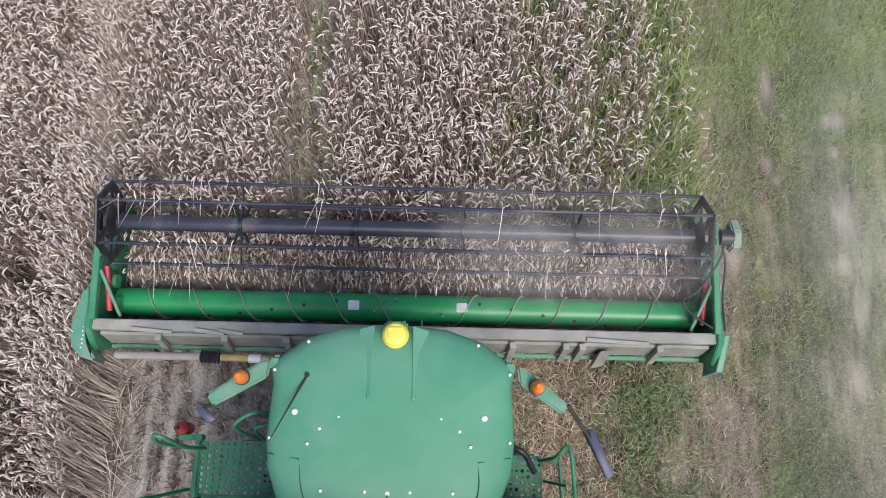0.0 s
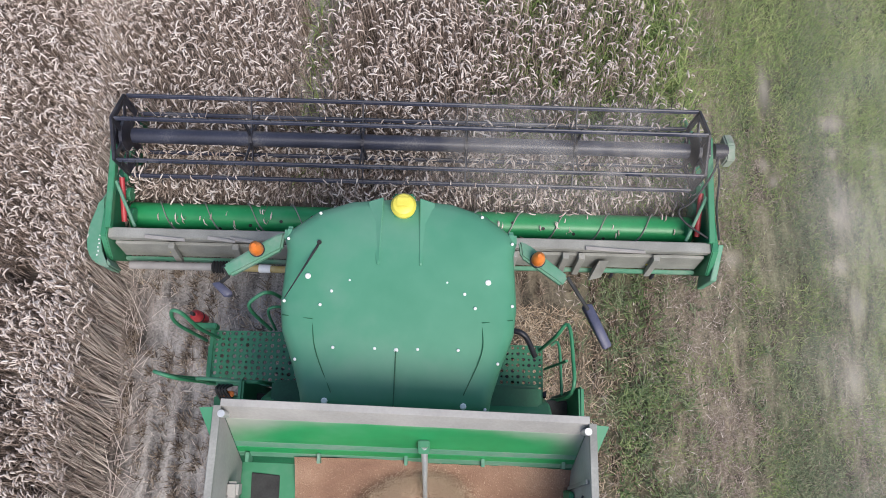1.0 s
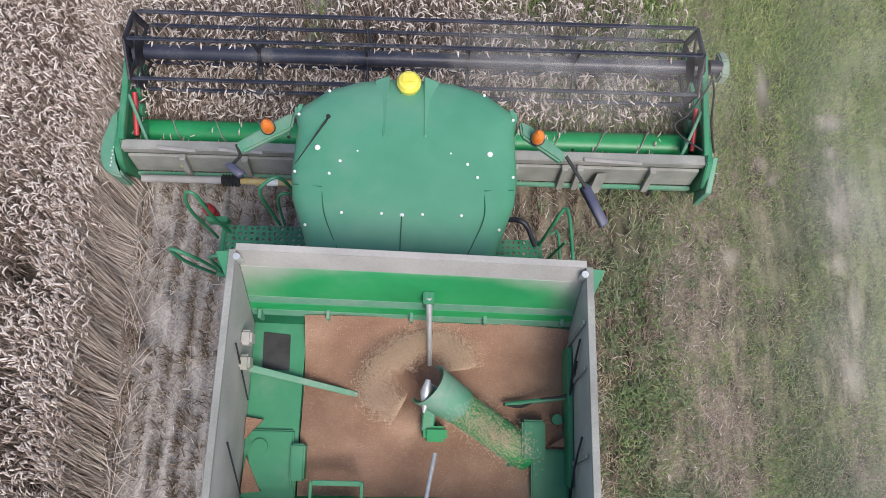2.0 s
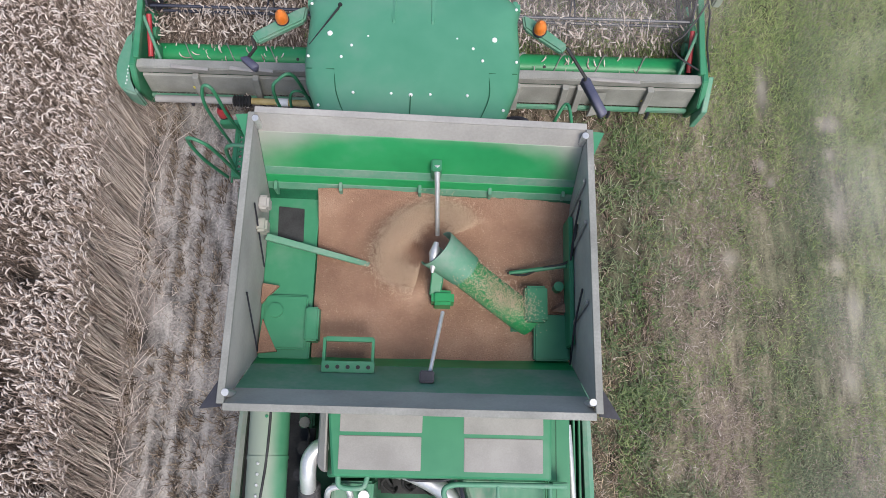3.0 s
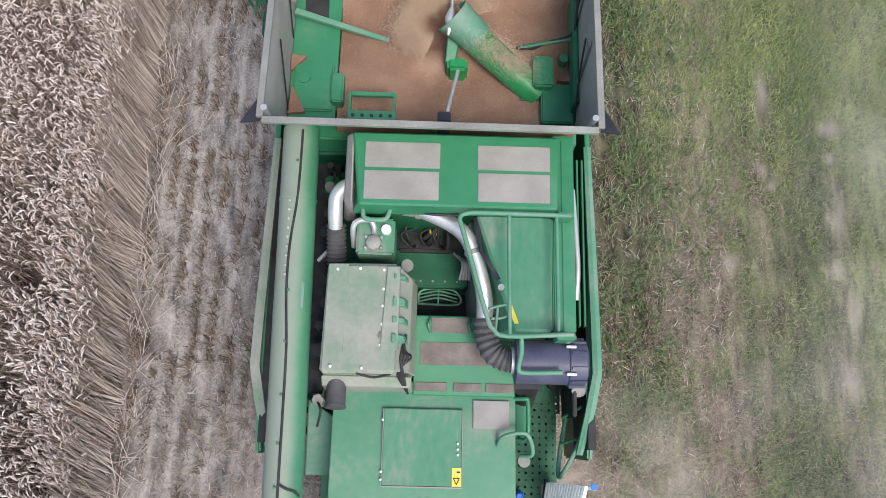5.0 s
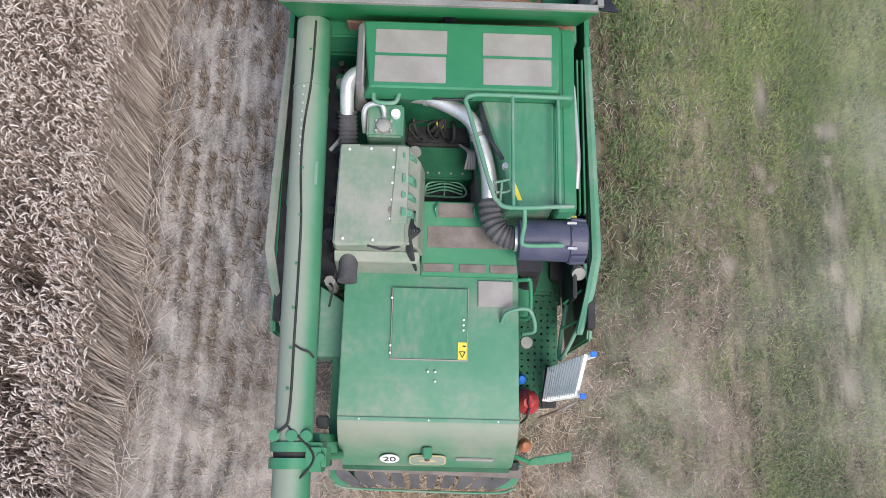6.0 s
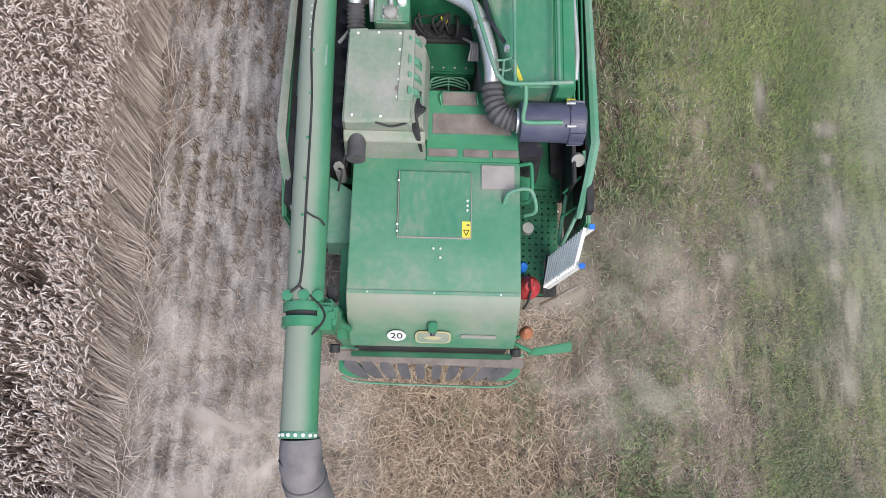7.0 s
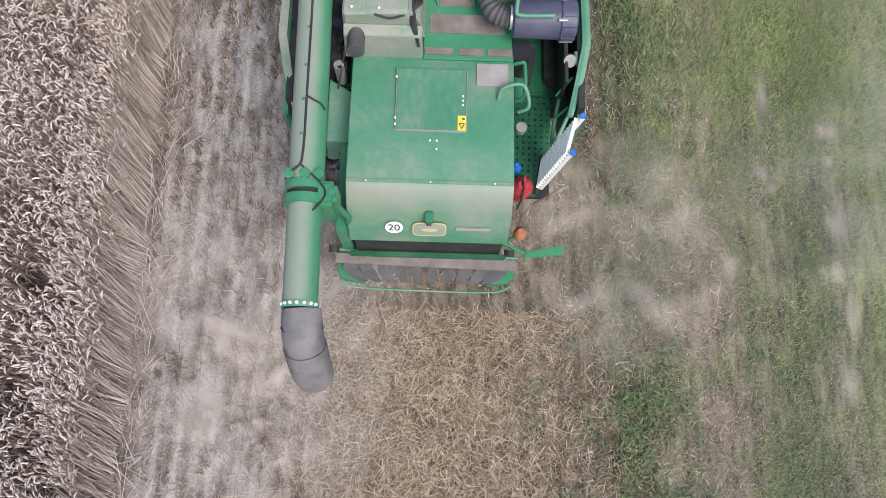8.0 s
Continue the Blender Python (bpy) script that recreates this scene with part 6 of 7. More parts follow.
    for x, y in ((-0.29, 0.3), (-0.29, 0.13), (-0.29, -0.02), (-0.29, -0.18), (-0.22, -0.3), (-0.3, -0.36), (-0.7, 0.3), (-0.5, 0.31), (-0.72, -0.55), (-0.45, -0.56), (-0.24, -0.12)):
        part("cover_bolt", dots([(x, y, 3.705 + 0.03 * (x + 0.8) + 0.01 * y)], 0.014, 0.012), "white", cover)
    part("rust_patch", dots([(-0.28, -0.28, 3.724)], 0.045, 0.004), "rust", cover, "small rusty burn mark")
    part("exhaust_stub", tube([(-0.69, -0.52, 3.36), (-0.69, -0.70, 3.40), (-0.69, -0.88, 3.43)], 0.088, 20, cap=False), "chute", combine, "sooty exhaust outlet", 40)
    # black disc inside the pipe, the dark of its mouth put into colour
    part("stub_mouth_disc", tube([(-0.69, -0.872, 3.43), (-0.69, -0.82, 3.42)], 0.078, 20), "black", combine)
    part("stub_collar", tube([(-0.69, -0.89, 3.432), (-0.69, -0.86, 3.428)], 0.094, 20, hollow=0.08), "chute", combine, "", 40)
    part("cover_hem", hexa([(-0.84, -0.72, 3.0), (-0.02, -0.72, 3.0), (-0.02, -0.62, 3.0), (-0.84, -0.62, 3.0), (-0.82, -0.70, 3.42), (-0.03, -0.70, 3.42), (-0.03, -0.61, 3.5), (-0.82, -0.61, 3.5)], 0.01), "caked", combine, "straw-stained lower edge")
    for k in range(4):
        part("wire", tube(smoothed([(-0.08 - 0.02 * k, -0.25 - 0.05 * k, 3.6), (-0.12 + 0.03 * k, -0.45, 3.66), (-0.1 - 0.015 * k, -0.58, 3.6), (-0.06, -0.74, 3.3)]), 0.012, 6), "black", combine, "", 60)
    part("wire", tube(smoothed([(-0.5, -0.60, 3.66), (-0.35, -0.63, 3.64), (-0.2, -0.6, 3.66)]), 0.012, 6), "black", combine)
    # deck behind the engine
    deck = part("rear_deck", hexa([(-0.02, -0.74, 2.9), (0.94, -0.74, 2.9), (0.9, 0.02, 2.9), (-0.02, 0.02, 2.9), (-0.02, -0.74, 3.06), (0.94, -0.74, 3.06), (0.86, 0.0, 3.14), (-0.02, 0.0, 3.14)], 0.01), "green", combine, "green deck with dusty tread plates")
    part("tread_plate", hexa([(0.04, -0.46, 3.09), (0.85, -0.46, 3.09), (0.82, -0.25, 3.11), (0.04, -0.25, 3.11), (0.04, -0.46, 3.10), (0.85, -0.46, 3.10), (0.82, -0.25, 3.122), (0.04, -0.25, 3.122)], 0), "soot", deck, "dusty tread plate")
    part("tread_plate", hexa([(0.14, -0.16, 3.12), (0.5, -0.16, 3.12), (0.5, -0.02, 3.135), (0.14, -0.02, 3.135), (0.14, -0.16, 3.13), (0.5, -0.16, 3.13), (0.5, -0.02, 3.147), (0.14, -0.02, 3.147)], 0), "soot", deck)
    for x in (0.13, 0.51):
        part("deck_latch", tube(smoothed([(x, -0.16, 3.13), (x - 0.02, -0.09, 3.19), (x, -0.02, 3.15)]), 0.011, 6), "green", deck)
    for x0, x1 in ((-0.8, -0.03), (0.0, 0.3), (0.36, 0.62), (0.66, 0.92)):
        part("deck_lip", block(x0, x1, -0.70, -0.62, 3.05, 3.085, 0.004), "soot", deck)
    # engine clutter in the bay
    rng = random.Random(4)
    part("engine_block", block(-0.2, 0.35, 0.95, 1.5, 2.6, 3.1, 0.05), "black", combine)
    for k in range(9):
        x, y = rng.uniform(-0.2, 0.5), rng.uniform(0.78, 0.9)
        part("engine_hose", tube(smoothed([(x, y, 2.9), (x + rng.uniform(-0.15, 0.15), y - 0.12, 3.05), (x + rng.uniform(-0.2, 0.2), y - 0.02, 3.2), (x + 0.1, y + 0.1, 3.1)]), rng.uniform(0.012, 0.025), 6), "black", combine, "", 60)
    part("oil_cap", tube([(0.13, 0.82, 3.12), (0.13, 0.82, 3.18)], [0.05, 0.035], 7), "yellow", combine, "yellow oil filler cap")
    for k in range(4):
        part("heat_guard", tube(smoothed([(0.34 + 0.03 * k, 0.62 - 0.02 * k, 3.1), (0.42 + 0.02 * k, 0.5, 3.2), (0.40 + 0.03 * k, 0.36, 3.1)]), 0.014, 6), "tan", combine, "", 60)
    part("bay_side", hexa([(0.5, 0.0, 2.6), (0.7, 0.0, 2.6), (0.5, 0.85, 2.6), (0.42, 0.85, 2.6), (0.62, 0.0, 3.3), (0.72, 0.0, 3.4), (0.52, 0.85, 3.5), (0.46, 0.85, 3.4)], 0.01), "tan", combine)
    part("mirror_disc", tube([(-0.12, 0.43, 3.3), (-0.10, 0.43, 3.36)], 0.06, 14), "grey", combine, "", 40)
    # machinery along the left bay beside the auger
    for k in range(11):
        y = 1.5 - 0.23 * k
        x = -0.9 + rng.uniform(-0.03, 0.03)
        part("side_fitting", tube([(x, y, 2.6), (x, y, 2.95 + rng.uniform(0, 0.15))], rng.uniform(0.03, 0.07), 8), rng.choice(["black", "dark", "grey"]), combine, "", 40)
        part("side_line", tube(smoothed([(x - 0.02, y, 2.9), (x + 0.05, y - 0.1, 3.1), (x, y - 0.24, 2.9)]), 0.012, 6), "black", combine, "", 60)
    part("pump_bracket", block(-0.96, -0.82, 1.22, 1.40, 2.8, 3.05, 0.02), "deep", combine)
    part("side_link", tube([(-0.96, 0.5, 3.15), (-0.82, 0.62, 3.25)], 0.02, 8), "steel", combine)
    # black block low in the left bay, its shade put into colour
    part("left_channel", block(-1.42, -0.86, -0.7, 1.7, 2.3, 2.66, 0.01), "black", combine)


def build_rear_hood():
    prof = [(-0.70, 3.02), (-2.10, 3.08), (-2.16, 3.055), (-2.23, 3.0), (-2.30, 2.915), (-2.36, 2.82), (-2.44, 2.67), (-2.52, 2.52), (-2.56, 2.38), (-2.52, 2.28), (-0.70, 2.28)]
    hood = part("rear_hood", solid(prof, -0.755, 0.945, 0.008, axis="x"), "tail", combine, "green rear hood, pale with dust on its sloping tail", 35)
    part("tail_lip", block(-0.75, 0.94, -2.135, -2.10, 3.075, 3.092, 0.004), "dusty", hood)
    hatch = part("hatch", block(-0.275, 0.445, -1.555, -0.865, 3.04, 3.072, 0.006), "hood", hood)
    part("hatch_edge", block(-0.28, 0.45, -1.565, -1.553, 3.05, 3.08, 0.002), "tan", hood)
    part("hatch_edge", block(0.447, 0.455, -1.56, -0.865, 3.045, 3.078, 0.002), "tan", hood)
    part("hatch_edge", block(-0.285, -0.277, -1.56, -0.865, 3.045, 3.078, 0.002), "tan", hood)
    for x, y in ((-0.285, -1.5), (-0.285, -1.43), (-0.285, -0.97), (0.41, -1.22), (0.41, -1.17), (0.41, -1.27), (0.08, -1.67), (0.15, -1.67), (0.15, -1.76), (-0.55, -2.12), (0.10, -2.12), (0.75, -2.12)):
        part("hood_bolt", dots([(x, y, 3.08)], 0.012, 0.014), "white", hood)
    label = part("caution_label", block(0.36, 0.445, -1.55, -1.385, 3.07, 3.078, 0.001), "yellow", hood, "yellow caution label with black marks")
    part("label_mark", tube([(0.403, -1.545, 3.078), (0.403, -1.545, 3.08)], 0.001, 3), "black", label)
    for a, b in (((0.375, -1.475), (0.43, -1.475)), ((0.375, -1.475), (0.4025, -1.53)), ((0.43, -1.475), (0.4025, -1.53))):
        part("label_mark", tube([(*a, 3.079), (*b, 3.079)], 0.004, 5), "black", label)
    part("label_mark", block(0.405, 0.435, -1.43, -1.415, 3.078, 3.081, 0), "black", label)
    part("dust_plate", block(0.55, 0.885, -1.03, -0.775, 3.03, 3.052, 0.003), "tan", hood, "dusty grey tread patch")
    # sign, emblem and lettering on the tail: set into the slope
    def on_tail(x, f):
        a, b = Vector((x, -2.36, 2.82)), Vector((x, -2.52, 2.52))
        return a.lerp(b, f)
    slope = math.atan2(0.30, 0.16)
    def plate(name, x, f, w, h, mat, label="", lift=0.012):
        bm = bmesh.new()
        e = 0.45 if name in ("emblem_rim", "emblem_field") else 1.0
        ring = [bm.verts.new((w / 2 * math.copysign(abs(math.cos(a)) ** e, math.cos(a)), h / 2 * math.copysign(abs(math.sin(a)) ** e, math.sin(a)), 0)) for a in np.linspace(0.05, 2 * math.pi + 0.05, 28, endpoint=False)]
        bm.faces.new(ring)
        ext = bmesh.ops.extrude_face_region(bm, geom=bm.faces[:])
        for v in [g for g in ext["geom"] if isinstance(g, bmesh.types.BMVert)]:
            v.co.z = -0.008
        bm.transform(Matrix.Translation(on_tail(x, f) + Vector((0, -math.sin(slope), math.cos(slope))) * lift) @ Matrix.Rotation(slope, 4, "X"))
        return part(name, bm, mat, hood, label)
    plate("speed_sign", -0.27, 0.60, 0.19, 0.17, "white", "round white speed sign", 0.034)
    txt = bpy.data.curves.new("speed_number", "FONT")
    txt.body, txt.size, txt.align_x, txt.align_y, txt.extrude = "20", 0.13, "CENTER", "CENTER", 0.001
    txt.materials.append(M["black"])
    num = new("speed_number", txt)
    num.parent = hood
    num.matrix_basis = Matrix.Translation(on_tail(-0.27, 0.60) + Vector((0, -math.sin(slope), math.cos(slope))) * 0.038) @ Matrix.Rotation(slope, 4, "X")
    plate("emblem_rim", 0.10, 0.66, 0.36, 0.20, "emblem", "faded gold-edged green emblem", 0.030)
    plate("emblem_field", 0.10, 0.66, 0.33, 0.165, "caked", "", 0.034)
    plate("emblem_shape", 0.10, 0.66, 0.17, 0.05, "emblem", "plain faded gold shape", 0.038)
    part("lettering_bar", hexa([(0.38, -2.475, 2.62), (0.74, -2.475, 2.62), (0.74, -2.46, 2.65), (0.38, -2.46, 2.65), (0.38, -2.49, 2.625), (0.74, -2.49, 2.625), (0.74, -2.475, 2.655), (0.38, -2.475, 2.655)], 0), "tan", hood, "worn pale lettering strip")
    cam_box = part("rear_camera", block(0.05, 0.14, -2.47, -2.36, 2.74, 2.86, 0.012), "green", hood, "green rear camera housing")
    part("camera_lens", tube([(0.095, -2.46, 2.78), (0.095, -2.49, 2.77)], 0.025, 12), "dark", cam_box)
    # under the tail: black block as the shade of the opening, chopper with curved vanes
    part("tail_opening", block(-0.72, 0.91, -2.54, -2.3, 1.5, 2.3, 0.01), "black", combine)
    part("tail_beam", block(-0.8, 0.98, -2.62, -2.56, 1.86, 1.92, 0.01), "deep", combine)
    part("spreader_rail", tube([(-0.99, -2.50, 1.70), (1.14, -2.55, 1.70)], 0.016, 8), "dusty", combine)
    part("spreader_top", hexa([(-0.99, -2.64, 1.60), (1.14, -2.69, 1.60), (1.14, -2.57, 1.62), (-0.99, -2.53, 1.62), (-0.99, -2.64, 1.62), (1.14, -2.69, 1.62), (1.14, -2.57, 1.65), (-0.99, -2.53, 1.65)], 0.004), "soot", combine, "dust-covered spreader board")
    for x in (-0.62, -0.05, 0.48, 0.98):
        part("board_clip", block(x - 0.03, x + 0.03, -2.58, -2.50, 1.66, 1.70, 0.004), "tan", combine)
    for s in (-1, 1):
        wing = [(1.05, -2.57), (1.05, -2.74), (0.96, -2.80), (0.72, -2.82), (0.73, -2.73), (0.80, -2.66), (0.92, -2.60)]
        part("spreader_wing", solid([(0.07 + s * x, y) for x, y in wing], 1.28, 1.46, 0.015), "green", combine)
    part("spreader_rod", tube(smoothed([(-0.95, -2.80, 1.3), (-0.76, -2.85, 1.22), (0.06, -2.87, 1.2), (0.88, -2.87, 1.22), (1.1, -2.81, 1.3)]), 0.013, 8), "dusty", combine)
    # curved rubber vanes that fan out under the board
    for k in range(10):
        x = -0.84 + 0.2 * k
        sweep = -(x - 0.06) * 0.20
        bm = bmesh.new()
        last = None
        for q in range(7):
            f = q / 6
            cx, cy, cz = x + sweep * f * f, -2.62 - 0.20 * f, 1.60 - 0.14 * f
            half = 0.03 + (0.02 + 0.055 * min(1.0, abs(x - 0.06))) * math.sin(math.pi * min(1.0, f * 0.85 + 0.05))
            ring = [bm.verts.new((cx - half, cy, cz - 0.03)), bm.verts.new((cx + half, cy, cz - 0.012)), bm.verts.new((cx + half, cy, cz)), bm.verts.new((cx - half, cy, cz - 0.018))]
            if last:
                for j in range(4):
                    bm.faces.new((last[j], last[(j + 1) % 4], ring[(j + 1) % 4], ring[j]))
            else:
                bm.faces.new(ring[::-1])
            last = ring
        bm.faces.new(last)
        part("spreader_vane", bm, "chute", combine, "curved dark rubber vane", 50)
    for x in (-0.98, 1.02):
        part("tail_lamp", tube([(x, -2.5, 1.9), (x, -2.58, 1.88)], 0.06, 12), "black", combine, "", 40)
    # right rear: marker wing, lamp, platform, ladder, extinguisher
    part("marker_arm", tube([(0.95, -2.42, 1.9), (1.2, -2.5, 1.75)], 0.025, 8), "green", combine)
    part("marker_wing", solid([(1.18, -2.54), (1.25, -2.46), (1.68, -2.38), (1.68, -2.49), (1.3, -2.54)], 1.66, 1.72, 0.01), "green", combine, "green marker board arm")
    lamp = part("marker_lamp", tube([(1.13, -2.33, 1.96), (1.13, -2.33, 2.05), (1.13, -2.33, 2.1)], [0.075, 0.07, 0.03], 16), "faded", combine, "faded orange marker lamp", 40)
    part("lamp_arm", tube([(0.96, -2.4, 1.8), (1.13, -2.33, 1.96)], 0.018, 8), "green", lamp)
    # added black plate below the platform, so its holes look shaded
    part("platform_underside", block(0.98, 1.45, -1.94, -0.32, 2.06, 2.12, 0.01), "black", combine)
    part("rear_platform", perforated(0.97, 1.46, -1.55, -0.85, 2.2, 7, 10, 0.014), "deep", combine, "perforated green service platform")
    part("rear_platform_end", perforated(0.97, 1.30, -1.95, -1.55, 2.2, 5, 6, 0.014), "deep", combine)
    part("platform_beam", block(0.96, 1.0, -2.1, -0.8, 2.08, 2.19, 0.01), "green", combine)
    part("inner_platform", perforated(0.97, 1.5, -0.85, -0.3, 2.205, 7, 8, 0.014), "deep", combine)
    part("side_screen", block(1.5, 1.54, -0.9, 0.0, 2.3, 2.95, 0.01), "black", combine)
    part("lamp_round", tube([(1.56, -0.62, 2.9), (1.56, -0.66, 2.95)], 0.07, 14), "grey", combine, "round work lamp", 40)
    def tubep(name, pts, r=0.016, mat="green"):
        part(name, tube(smoothed(pts, 4), r, 8), mat, combine, "", 60)
    tubep("side_guard", [(1.62, -0.55, 2.95), (1.66, -0.8, 2.9), (1.58, -1.15, 2.75), (1.46, -1.42, 2.6), (1.42, -1.45, 2.55), (1.45, -1.2, 2.5), (1.52, -0.85, 2.5)], 0.022, "dusty")
    tubep("side_guard", [(1.46, -0.9, 2.6), (1.6, -0.8, 2.85)], 0.015)
    tubep("side_guard", [(1.45, -1.15, 2.55), (1.57, -1.1, 2.75)], 0.015)
    tubep("grab_handle", [(0.93, -0.75, 3.0), (1.02, -0.75, 3.05), (1.06, -0.78, 3.05), (1.06, -1.1, 3.0), (0.98, -1.12, 2.9)], 0.022)
    tubep("grab_handle", [(0.78, -1.18, 3.05), (0.82, -1.10, 3.15), (0.98, -1.06, 3.18), (1.06, -1.1, 3.15), (1.1, -1.25, 3.05), (1.0, -1.27, 2.95)], 0.02, "dusty")
    part("grab_step", block(0.97, 1.08, -1.08, -0.78, 2.75, 2.8, 0.01), "green", combine)
    part("platform_cap", tube([(1.07, -1.32, 2.6), (1.07, -1.32, 2.68)], 0.06, 16), "grey", combine, "", 40)
    red = part("fire_extinguisher", tube([(1.10, -1.86, 2.1), (1.11, -1.90, 2.4), (1.11, -1.91, 2.5)], [0.12, 0.125, 0.05], 18), "red", None, "", 40)
    LOOSE.append(tagged(red, "red fire extinguisher standing at the end of the rear platform", "fire extinguisher"))
    part("handle", tube([(1.12, -1.84, 2.55), (1.12, -1.96, 2.55)], 0.016, 8), "red", red)
    part("neck", tube([(1.11, -1.9, 2.48), (1.12, -1.9, 2.55)], 0.025, 10), "dark", red)
    part("hose", tube(smoothed([(1.12, -1.95, 2.53), (1.1, -2.05, 2.4), (1.07, -2.1, 2.2)]), 0.012, 6), "black", red)
    can = part("canister", tube([(1.05, -1.66, 2.2), (1.05, -1.66, 2.36), (1.05, -1.66, 2.39)], [0.055, 0.055, 0.03], 14), "blue", None, "", 40)
    LOOSE.append(tagged(can, "small blue plastic canister standing on the rear platform", "canister"))
    part("cap", tube([(1.05, -1.66, 2.385), (1.05, -1.66, 2.42)], 0.025, 10), "blue", can)
    # folded ladder: two rails with blue ends and flat white treads
    a0, a1 = Vector((1.37, -1.53, 2.25)), Vector((1.56, -1.50, 3.42))
    b0, b1 = Vector((1.31, -1.88, 2.25)), Vector((1.46, -1.88, 3.40))
    back = Vector((0.045, -0.005, -0.01))
    ladder = part("ladder", hexa([tuple(a0), tuple(a0 + back), tuple(a0 + back + Vector((0, -0.03, 0))), tuple(a0 + Vector((0, -0.03, 0))), tuple(a1), tuple(a1 + back), tuple(a1 + back + Vector((0, -0.03, 0))), tuple(a1 + Vector((0, -0.03, 0)))], 0.004), "white", None)
    LOOSE.append(tagged(ladder, "folded white aluminium ladder with blue end caps at the rear platform", "ladder"))
    part("ladder_rail", hexa([tuple(b0), tuple(b0 + back), tuple(b0 + back + Vector((0, 0.03, 0))), tuple(b0 + Vector((0, 0.03, 0))), tuple(b1), tuple(b1 + back), tuple(b1 + back + Vector((0, 0.03, 0))), tuple(b1 + Vector((0, 0.03, 0)))], 0.004), "white", ladder)
    for k in range(15):
        f0, f1 = 0.02 + 0.065 * k, 0.02 + 0.065 * k + 0.012
        p, q, r, s = a0.lerp(a1, f0), b0.lerp(b1, f0), b0.lerp(b1, f1), a0.lerp(a1, f1)
        o = Vector((-0.04, 0, 0.035))
        part("ladder_tread", hexa([tuple(p), tuple(q), tuple(q + o), tuple(p + o), tuple(s), tuple(r), tuple(r + o), tuple(s + o)], 0), "white", ladder)
    for e in (a1, b1):
        part("ladder_cap", block(e.x - 0.005, e.x + 0.05, e.y - 0.03, e.y + 0.02, e.z - 0.01, e.z + 0.02, 0.006), "blue", ladder, "blue plastic end cap")
    part("ladder_hinge", tube([(1.34, -1.5, 2.28), (1.28, -1.95, 2.28)], 0.02, 8), "black", ladder)
    tubep("ladder_rod", [(1.25, -2.05, 2.2), (1.42, -1.98, 2.35), (1.62, -1.88, 2.4)], 0.014, "rust")
    # left gusset under the auger
    part("left_gusset", hexa([(-1.1, -1.5, 2.0), (-0.76, -1.5, 2.0), (-0.76, -0.85, 2.0), (-1.1, -0.7, 2.0), (-1.05, -1.5, 2.55), (-0.78, -1.5, 2.55), (-0.78, -0.95, 2.6), (-1.05, -0.78, 2.6)], 0.01), "dusty", combine)
    part("left_skirt", block(-0.9, -0.765, -2.5, -1.2, 1.6, 2.45, 0.01), "green", combine)
    part("left_stay_rod", tube([(-1.05, -1.3, 2.2), (-0.8, -1.75, 2.2)], 0.015, 6), "green", combine)


